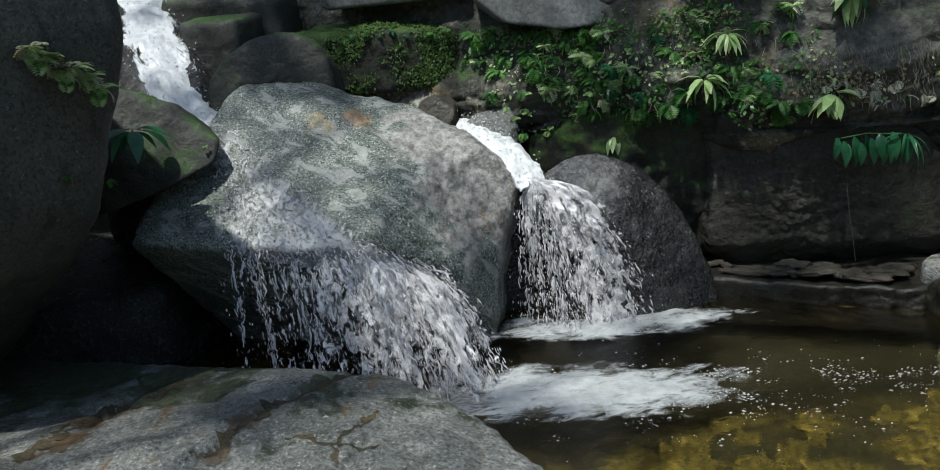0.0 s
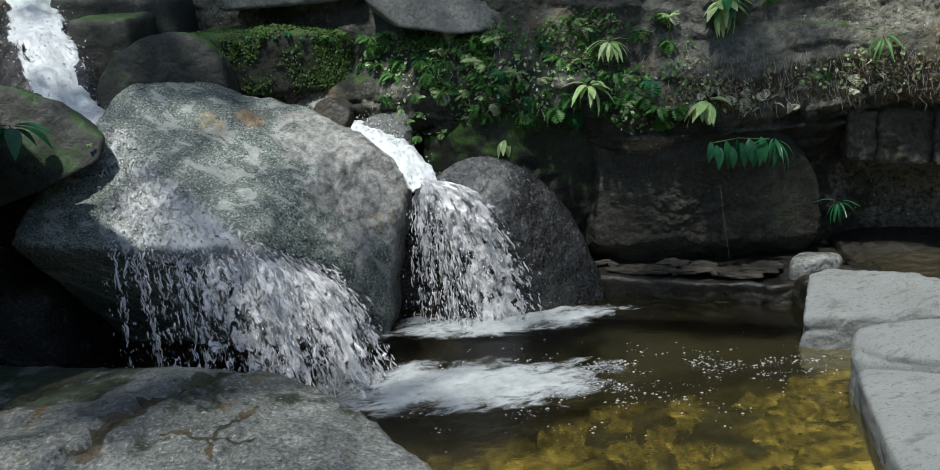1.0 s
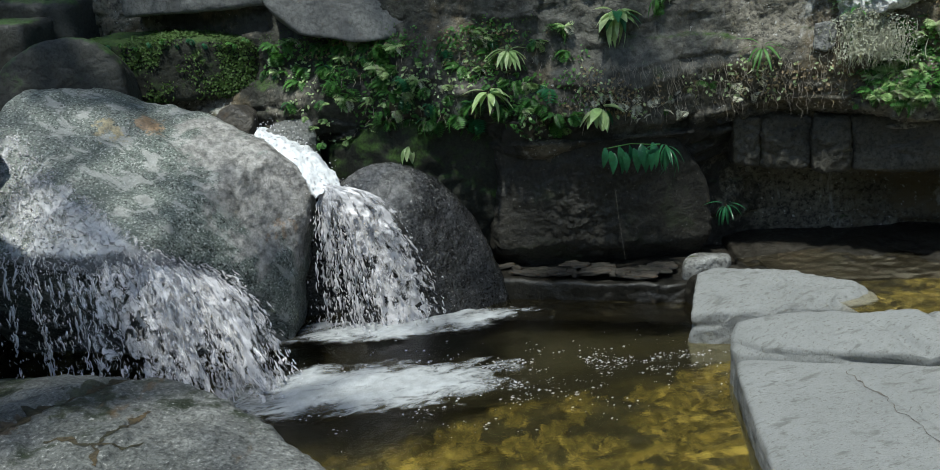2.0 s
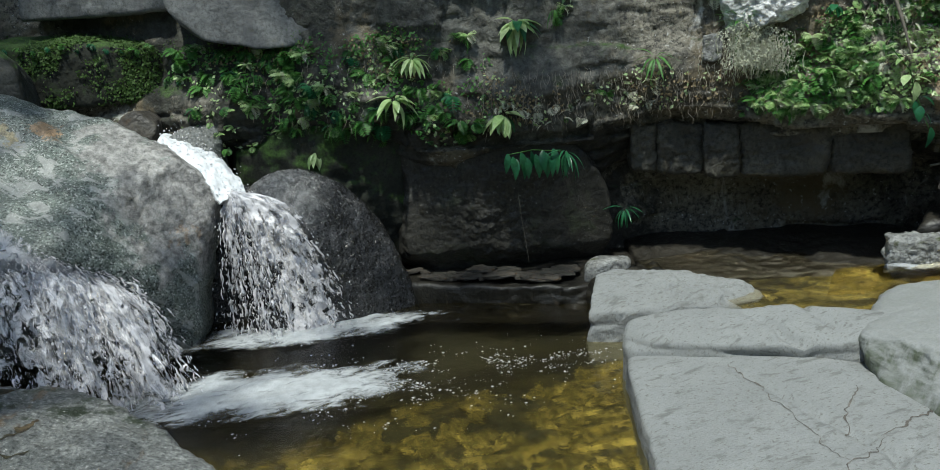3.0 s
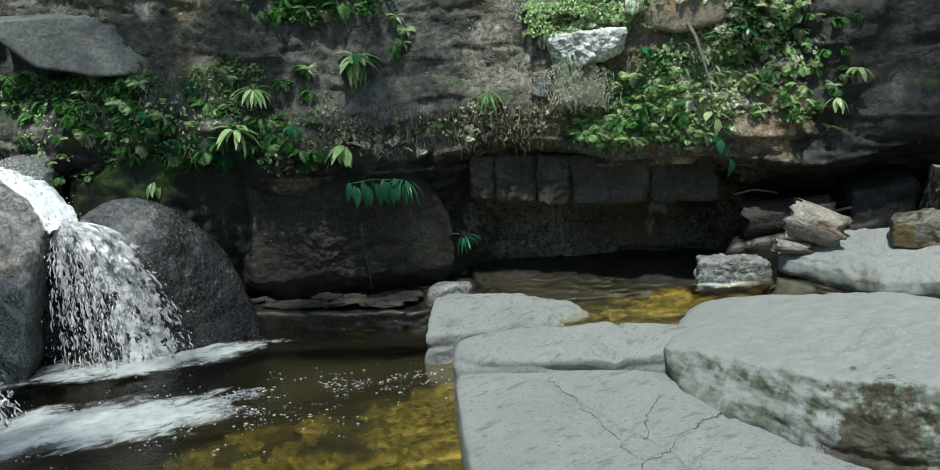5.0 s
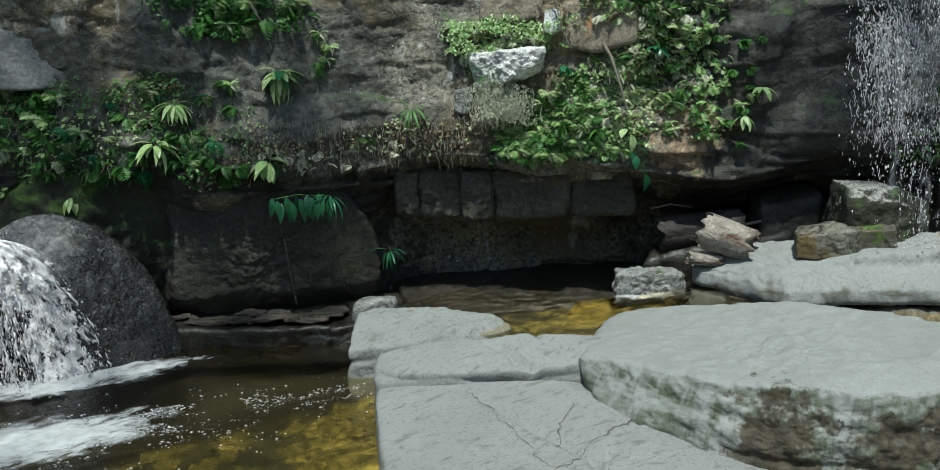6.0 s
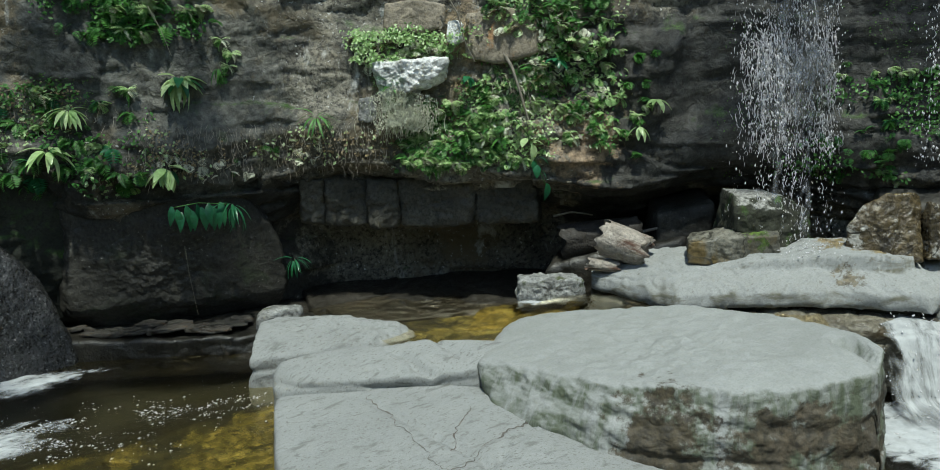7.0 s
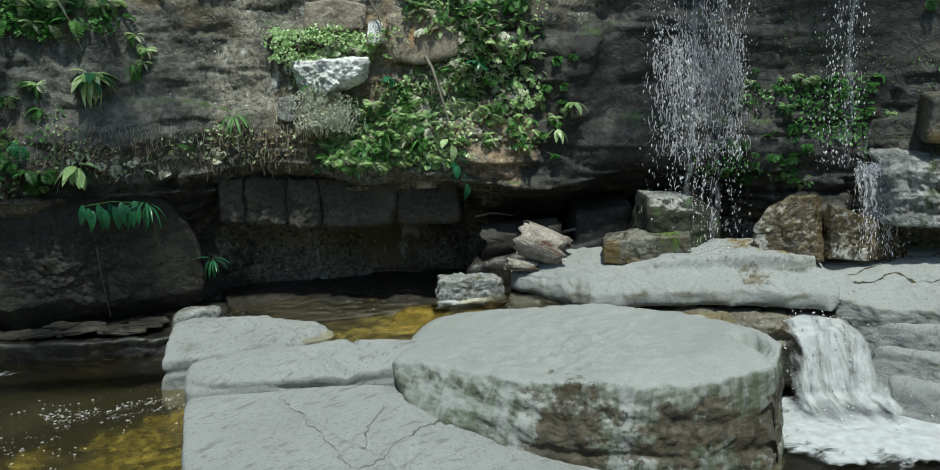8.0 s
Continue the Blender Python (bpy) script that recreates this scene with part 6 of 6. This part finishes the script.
def fern_carpet(label, zones, kinds, material, seed):
    """Countless small fronds of one colour, too many to tell apart."""
    rs = random.Random(seed)
    vs, fs = [], []
    for (xa, xb), (za, zb), count in zones:
        for _ in range(count):
            x, z = rs.uniform(xa, xb), rs.uniform(za, zb)
            x += 0.22 * noise.noise(Vector((z * 2.6, xa, 3.0))) + rs.gauss(0, 0.06)
            z += 0.16 * noise.noise(Vector((x * 2.6, za, 9.0)))
            if noise.fractal(Vector((x * 1.5, z * 1.5, seed)), 0.8, 2.0, 3) < rs.uniform(-0.25, 0.15):
                continue
            p, n = cliff_point(x, z, 0.01)
            me = FRONDS[rs.choice(kinds)]
            m = pose(p.x, p.y, p.z, rs.uniform(-25, 25), rs.uniform(-35, 60), math.degrees(math.atan2(n.y, n.x)) + rs.uniform(-75, 75)) @ Matrix.Scale(rs.uniform(0.5, 1.0), 4)
            b = len(vs)
            vs += [m @ v.co for v in me.vertices]
            fs += [tuple(b + i for i in q.vertices) for q in me.polygons]
    return tagged(mesh_ob("fern_carpet", vs, fs, material), label, "ferns", kind="stuff")


fern_carpet("dense carpet of small green ferns on the cliff", [((0.1, 1.4), (2.0, 2.6), 160), ((1.0, 2.9), (1.6, 2.6), 230), ((5.3, 6.1), (1.75, 2.5), 110), ((5.9, 6.9), (1.95, 3.5), 240), ((8.15, 8.6), (1.6, 2.7), 90), ((2.3, 3.5), (3.05, 3.6), 120)], (0, 1, 2), FERN, 51)
fern_carpet("bright sunlit ferns crowding the cliff", [((5.2, 6.15), (1.75, 2.4), 300), ((5.85, 6.9), (1.95, 3.5), 380), ((4.8, 5.7), (2.78, 3.05), 120), ((0.5, 2.9), (1.6, 2.4), 90)], (4, 4, 2), BRIGHT, 52)
fern_carpet("dry ferns on the cliff, paled to look sunlit", [((5.2, 6.2), (1.8, 2.5), 110), ((5.9, 6.7), (2.2, 3.2), 110), ((4.9, 5.6), (2.75, 3.0), 60), ((3.0, 5.0), (1.72, 1.95), 60)], (3, 4), PALEFERN, 53)

LEAVES = {k: shared_mesh("leaf", blade(*a), m) for k, a, m in (
    ("ovate", (0.17, 0.042, 0.35, 0.3), BRIGHT), ("long", (0.20, 0.028, 0.55, 0.3), BRIGHT), ("dark", (0.22, 0.05, 0.5, 0.25), DEEP), ("round", (0.13, 0.048, 0.3, 0.2), BRIGHT),
    ("strap", (0.20, 0.014, 0.7, 0.4), FERN), ("deepround", (0.13, 0.046, 0.35, 0.2), DEEP), ("deepstrap", (0.2, 0.013, 0.6, 0.4), DEEP))}


def leafy(name, label, p, n, sprays, seed, category="plant"):
    """A plant with stalks and single leaves. sprays: (leaf kind, count, tilt from, tilt to, spread, size)."""
    rs = random.Random(seed)
    top = tagged(empty(name, p), label, category)
    top.rotation_euler = (0, 0, math.atan2(n.y, n.x))
    rod("stalk", [(-0.05, 0, -0.03), (0.02, 0, 0.0), (0.05, 0, 0.03)], 0.006, 0.004, ROOTM, top)
    for kind, count, t0, t1, spread, size in sprays:
        for k in range(count):
            o = new("leaf", LEAVES[kind])
            o.parent = top
            yaw = -spread + 2 * spread * (k + rs.uniform(0.2, 0.8)) / count
            o.matrix_basis = pose(0.03, 0.0, 0.02, rs.uniform(-15, 15), rs.uniform(t0, t1), yaw) @ Matrix.Scale(size * rs.uniform(0.8, 1.15), 4) @ pose(0.03, 0, 0)
    return top


for name, label, x, z, sprays, seed in (
        ("broadleaf_plant", "light green broadleaf plant on the cliff face", 3.12, 1.79, [("ovate", 9, -20, 45, 110, 1.25), ("ovate", 7, 30, 70, 60, 1.15), ("deepround", 4, 20, 60, 90, 1.1)], 1),
        ("broadleaf_plant", "light green whorl of leaves high on the cliff", 3.27, 2.62, [("ovate", 11, -30, 40, 120, 1.2), ("long", 9, 20, 80, 80, 1.2), ("dark", 5, -20, 40, 120, 1.0)], 2),
        ("spiky_plant", "small dark spiky rosette on the cliff", 4.5, 2.22, [("strap", 14, -50, 40, 120, 1.0)], 3),
        ("feathery_plant", "pale green feathery hanging plant on the cliff", 3.62, 2.72, [("strap", 14, 20, 80, 90, 0.7)], 4),
        ("broadleaf_plant", "bright green star of leaves among the ferns", 2.15, 1.98, [("long", 10, -25, 45, 130, 1.15), ("ovate", 6, 0, 60, 100, 1.0)], 5),
        ("broadleaf_plant", "bright green star of leaves among the ferns", 2.33, 2.35, [("long", 9, -30, 40, 120, 1.05), ("ovate", 6, 0, 60, 100, 0.9)], 6),
        ("broadleaf_plant", "young green plant above the thin waterfall", 7.2, 2.35, [("ovate", 7, 0, 75, 100, 0.8)], 7),
        ("broadleaf_plant", "young green plant hanging on the cliff", 7.05, 2.1, [("ovate", 6, 20, 80, 90, 0.8)], 8),
        ("white_leaf_plant", "pale sunlit leaf cluster on the cliff", 6.15, 2.15, [("round", 4, -20, 25, 120, 0.9)], 9),
        ("broadleaf_plant", "small green plant by the hanging root", 5.75, 2.6, [("deepround", 5, -10, 60, 90, 0.8)], 10),
        ("broadleaf_plant", "blue-green broad leaves on the fern slope", 6.4, 2.75, [("deepround", 6, -10, 50, 100, 1.0)], 11),
        ("grassy_tuft", "bright grassy tuft on the sunlit rock", 5.15, 2.45, [("strap", 24, -75, -20, 80, 1.0), ("strap", 20, 30, 85, 80, 1.2)], 12)):
    p, n = cliff_point(x, z, 0.05)
    leafy(name, label, p, n, sprays, seed)

# moss and small creeper leaves over the shelf rock and the ledge stones
rs = random.Random(71)
vs, fs = [], []
while len(fs) < 5200:
    x, y = rs.uniform(-1.8, 0.4), rs.uniform(8.2, 9.2)
    hit = shelf_tree.ray_cast(Vector((x, y, 4.0)), Vector((0, 0, -1)))
    if rs.random() < 0.6:
        hit = shelf_tree.ray_cast(Vector((x, 6.0, rs.uniform(2.1, 2.75))), Vector((0.1, 1, 0)))
    if not hit[0] or noise.fractal(hit[0] * 1.8, 0.8, 2.0, 3) < rs.uniform(-0.3, 0.15):
        continue
    p, n = hit[0] + hit[1] * 0.012, hit[1]
    d = (n.orthogonal().normalized() * rs.uniform(-1, 1) + n.cross(n.orthogonal()).normalized() * rs.uniform(-1, 1) + n * 0.5 + Vector((0, 0, -0.3))).normalized()
    e = d.cross(n).normalized()
    ln = rs.uniform(0.015, 0.045)
    b = len(vs)
    vs += [p, p + d * ln * 0.5 + e * ln * 0.3, p + d * ln, p + d * ln * 0.5 - e * ln * 0.3]
    fs.append((b, b + 1, b + 2, b + 3))
tagged(mesh_ob("moss_leaves", vs, fs, MOSSLEAF), "small creeper leaves and moss over the dark shelf rock", "moss", kind="stuff")

# the row of long dark leaves and the divided leaf beside it
p, n = cliff_point(3.35, 1.38, 0.02)
row = tagged(empty("hanging_plant", (3.3, 6.74, 1.40)), "dark green plant with long hanging pointed leaves", "plant")
rod("stalk", [(-0.25, 0, 0.03), (0.0, -0.04, 0.06), (0.28, -0.05, 0.02)], 0.006, 0.004, FERN, row)
rs = random.Random(4)
for k in range(13):
    o = new("leaf", LEAVES["dark"])
    o.parent = row
    o.matrix_basis = pose(-0.25 + 0.038 * k + rs.uniform(-0.01, 0.01), -0.05 - 0.02 * (k % 2), 0.05 - 0.03 * (k % 3), rs.uniform(-20, 20), rs.uniform(45, 72), -90 + rs.uniform(-25, 25)) @ Matrix.Scale(rs.uniform(0.8, 1.05), 4)
leafy("divided_leaf_plant", "dark green plant with a fan of narrow leaves", Vector((3.62, 6.68, 1.40)), Vector((-0.2, -1, 0)), [("deepstrap", 16, -20, 75, 100, 1.1), ("dark", 5, 40, 80, 40, 0.8)], 21)
leafy("small_palm", "small dark green palm-like plant at the cliff's foot", Vector((4.2, 6.62, 0.78)), Vector((-0.35, -0.94, 0)), [("deepstrap", 14, -25, 60, 110, 0.8)], 22)
leafy("wedge_plant", "small broadleaf plant growing from the wedge rock", Vector((-2.64, 6.46, 2.19)), Vector((0.27, -0.95, 0)), [("dark", 6, -25, 30, 150, 1.5), ("deepround", 3, 10, 50, 130, 1.5)], 23)
leafy("shade_plant", "single drooping fern-like leaves in the shade", Vector((1.35, 7.55, 1.52)), Vector((-0.3, -0.95, 0)), [("ovate", 3, 30, 75, 60, 0.9)], 24)

# leafy vine over the undercut
vine = tagged(empty("leafy_vine", cliff_point(6.2, 2.0, 0.08)[0]), "vine with round bright leaves hanging over the undercut", "vine")
rod("stem", [(-0.15, 0.1, 0.25), (-0.03, 0, 0.05), (0.0, -0.02, -0.1), (0.06, -0.06, -0.28), (0.12, -0.1, -0.46)], 0.005, 0.003, FERN, vine)
for k, (x, y, z, s, kind, tilt, yaw) in enumerate(((-0.05, 0, 0.02, 1.0, "round", 20, -150), (0.02, -0.02, 0.0, 1.0, "round", 10, -30), (0.0, -0.03, -0.04, 1.3, "round", 75, -80), (-0.02, 0, 0.06, 0.8, "round", -40, -90), (0.06, -0.05, -0.16, 1.0, "deepround", 20, -20),
                                              (0.04, -0.06, -0.24, 1.0, "deepround", 60, -140), (0.09, -0.07, -0.3, 0.9, "deepround", 50, -40), (0.12, -0.1, -0.42, 1.35, "deepround", 80, -75), (0.02, -0.02, -0.2, 0.8, "deepround", 70, -100))):
    o = new("leaf", LEAVES[kind])
    o.parent = vine
    o.matrix_basis = pose(x, y, z, 0, tilt, yaw) @ Matrix.Scale(s, 4)

# ---- unseen trees added to shade the gorge ----
def shade_tree(base, lean, lobes, seed):
    """An unseen tree added for its shade: a tapered trunk, a limb to each part of the crown, and the crown of single
    leaves.
    """
    rs = random.Random(seed)
    top = tagged(empty("tree", base), "unseen leaning tree added to shade the gorge", "tree")
    b = Vector(base)
    fork = Vector((*lean, 6.6))
    rod("trunk", [(0, 0, -0.5), (0.08 * lean[0], 0.06 * lean[1], 1.2), (0.27 * lean[0], 0.3 * lean[1], 3.4), (0.6 * lean[0], 0.62 * lean[1], 5.2), fork], 0.30, 0.17, BARKM, top)
    vs, fs = [], []
    for (cx, cy, cz), (rx, ry, rz), count in lobes:
        c = Vector((cx, cy, cz)) - b
        mid_ = fork.lerp(c, 0.5) + Vector((rs.uniform(-0.3, 0.3), rs.uniform(-0.3, 0.3), 0.5))
        rod("limb", [fork - Vector((0, 0, 0.2)), fork.lerp(mid_, 0.5) + Vector((0, 0, 0.15)), mid_, c], 0.10, 0.03, BARKM, top)
        twigs = [c + Vector((rx * rs.gauss(0, 0.5), ry * rs.gauss(0, 0.5), rz * rs.gauss(0, 0.5))) for _ in range(max(6, count // 28))]
        for _ in range(count):
            p = rs.choice(twigs) + Vector((rs.gauss(0, 0.16), rs.gauss(0, 0.16), rs.gauss(0, 0.12)))
            d = Vector((rs.gauss(0, 1), rs.gauss(0, 1), rs.gauss(-0.3, 0.5))).normalized()
            e = d.cross(Vector((rs.gauss(0, 0.5), rs.gauss(0, 0.5), 1))).normalized()
            ln = rs.uniform(0.10, 0.22)
            k = len(vs)
            vs += [p, p + d * ln * 0.45 + e * ln * 0.27, p + d * ln, p + d * ln * 0.45 - e * ln * 0.27]
            fs.append((k, k + 1, k + 2, k + 3))
    tagged(mesh_ob("crown", vs, fs, FERN, top), kind="stuff")
    return top


shade_tree((-8.0, -0.5, -0.3), (1.3, 1.6), [((-3.2, 5.6, 9.2), (1.2, 0.9, 0.7), 600), ((-3.0, 2.3, 9.3), (2.0, 1.3, 0.8), 1200), ((-2.9, 3.5, 9.4), (0.9, 0.6, 0.5), 150), ((0.6, 5.4, 9.4), (1.3, 0.8, 0.6), 330), ((-3.0, 7.2, 9.2), (1.8, 1.0, 0.6), 1000), ((-0.4, 6.8, 9.3), (1.3, 0.7, 0.5), 550), ((1.3, 4.0, 9.3), (1.6, 0.8, 0.4), 480)], 15)
shade_tree((10.5, -5.0, 0.8), (-1.4, 2.0), [((6.2, 1.7, 9.3), (0.9, 0.6, 0.5), 260), ((7.6, 0.6, 9.5), (0.8, 0.6, 0.5), 160)], 16)

# ---- creepers, moss and roots ----
def cover_mesh(name, label, zones, material, size, seed, category, out=(0.005, 0.05), thin=0.08):
    """Countless small leaves lying on the cliff."""
    rs = random.Random(seed)
    vs, fs = [], []
    for (xa, xb), (za, zb), count in zones:
        for _ in range(count):
            x, z = rs.uniform(xa, xb), rs.uniform(za, zb)
            x += 0.22 * noise.noise(Vector((z * 2.6, xa, 3.0))) + rs.gauss(0, 0.06)
            z += 0.16 * noise.noise(Vector((x * 2.6, za, 9.0)))
            if noise.fractal(Vector((x * 1.7, z * 1.7, seed)), 0.8, 2.0, 3) < thin + rs.uniform(-0.1, 0.1):
                continue
            p, n = cliff_point(x, z, rs.uniform(*out))
            side = Vector((-n.y, n.x, 0))
            d = (side * rs.uniform(-1, 1) + Vector((0, 0, rs.uniform(-1, 0.4))) + n * rs.uniform(0.0, 0.7)).normalized()
            e = d.cross(n + Vector((0, 0, rs.uniform(-0.3, 0.8)))).normalized()
            s = size * rs.uniform(0.5, 1.3)
            b = len(vs)
            vs += [p, p + d * s * 0.5 + e * s * 0.28, p + d * s, p + d * s * 0.5 - e * s * 0.28, p + d * s * 0.5 - n * s * 0.08]
            fs += [(b, b + 1, b + 4), (b + 1, b + 2, b + 4), (b + 2, b + 3, b + 4), (b + 3, b, b + 4)]
    return tagged(mesh_ob(name, vs, fs, material), label, category, kind="stuff")


cover_mesh("creeper_cover", "dense cover of small green creeper leaves", [((-1.4, 1.2), (2.05, 2.62), 2200), ((0.9, 2.95), (1.6, 2.62), 2200), ((2.2, 3.4), (3.0, 3.6), 2500), ((5.3, 6.2), (1.8, 2.6), 1300), ((5.9, 6.9), (1.95, 3.5), 1800), ((8.1, 9.0), (1.6, 2.8), 2600)], FERN, 0.042, 3, "creeper")
cover_mesh("bright_creeper", "scattered bright creeper leaves", [((0.3, 2.9), (1.6, 2.5), 900), ((5.2, 6.2), (1.8, 2.6), 2200), ((5.8, 6.9), (1.95, 3.5), 2400), ((4.9, 5.6), (2.6, 3.1), 1200), ((2.9, 5.2), (1.7, 2.1), 300)], BRIGHT, 0.045, 5, "creeper")
cover_mesh("dry_cover", "dry brown leaves and litter on the cliff", [((2.8, 5.3), (1.75, 2.15), 900), ((0.5, 2.9), (2.1, 2.6), 700), ((5.5, 6.9), (1.9, 3.3), 900)], DRY, 0.035, 7, "litter")
cover_mesh("moss_carpet", "dark moss growing on the shaded cliff", [((-1.5, 2.6), (2.2, 2.7), 2500), ((7.6, 9.2), (1.6, 3.2), 1800)], MOSSLEAF, 0.022, 9, "moss")

rr = random.Random(12)
curves = []
for _ in range(700):
    u = rr.random()
    x, z = (rr.uniform(2.9, 5.1), rr.uniform(1.75, 2.2)) if u < 0.5 else (rr.uniform(5.0, 5.45), rr.uniform(2.1, 2.5)) if u < 0.7 else (rr.uniform(5.9, 6.2), rr.uniform(2.1, 2.8)) if u < 0.85 else (rr.uniform(0.4, 3.0), rr.uniform(1.7, 2.6))
    p, n = cliff_point(x, z, 0.03)
    ln = rr.uniform(0.04, 0.16)
    side = Vector((-n.y, n.x, 0))
    pts_ = [p + n * 0.03 * k + Vector((0, 0, -ln * k / 3)) + side * rr.gauss(0, 0.012) for k in range(4)]
    curves.append((pts_, rr.uniform(0.0015, 0.0035)))
tagged(strands("hanging_roots", curves, None, material=ROOTM), "pale dry rootlets hanging from the cliff", "roots", kind="stuff")
for label, pts_, r in (("thick pale root hanging down the cliff", [(5.98, 5.5, 2.95), (6.02, 5.3, 2.7), (6.05, 5.2, 2.45), (6.1, 5.12, 2.15)], 0.022),
                       ("thin pale twig hanging down the cliff", [(5.5, 5.75, 3.5), (5.62, 5.62, 3.2), (5.66, 5.58, 2.95), (5.74, 5.52, 2.75)], 0.01),
                       ("thin brown vine hanging before the cliff", [(3.14, 6.72, 1.05), (3.15, 6.68, 0.8), (3.18, 6.66, 0.52), (3.2, 6.66, 0.36)], 0.005),
                       ("thin twig hanging high on the cliff", [(3.05, 6.95, 3.3), (3.12, 6.85, 3.1), (3.2, 6.85, 2.85)], 0.005)):
    tagged(rod("hanging_root", pts_, r, r * 0.4, BARKM if "brown" in label else ROOTM), label, "root")
# rootlets, dead fern and moss on the sunlit rock, the fern paled for the sun
rf = random.Random(41)
curves = []
for _ in range(520):
    x, z = rf.gauss(5.26, 0.12), 2.46 - 0.30 * rf.random()
    p, n = cliff_point(x, z, rf.uniform(0.12, 0.26))
    side = Vector((-n.y, n.x, 0))
    ln = rf.uniform(0.04, 0.2)
    curves.append(([p + n * rf.gauss(0, 0.01) + side * rf.gauss(0, 0.012) + Vector((0, 0, -ln * k / 4)) for k in range(5)], rf.uniform(0.0015, 0.005)))
tagged(strands("hanging_fern", curves, None, material=PALEFERN), "dead fern hanging below the pale rock, sunlight painted in", "fern", kind="stuff")
cover_mesh("bleached_leaves", "leaves of the hanging fern, paled to look sunlit", [((5.08, 5.45), (2.08, 2.46), 3200)], PALEFERN, 0.018, 18, "leaves", (0.10, 0.26), -0.6)
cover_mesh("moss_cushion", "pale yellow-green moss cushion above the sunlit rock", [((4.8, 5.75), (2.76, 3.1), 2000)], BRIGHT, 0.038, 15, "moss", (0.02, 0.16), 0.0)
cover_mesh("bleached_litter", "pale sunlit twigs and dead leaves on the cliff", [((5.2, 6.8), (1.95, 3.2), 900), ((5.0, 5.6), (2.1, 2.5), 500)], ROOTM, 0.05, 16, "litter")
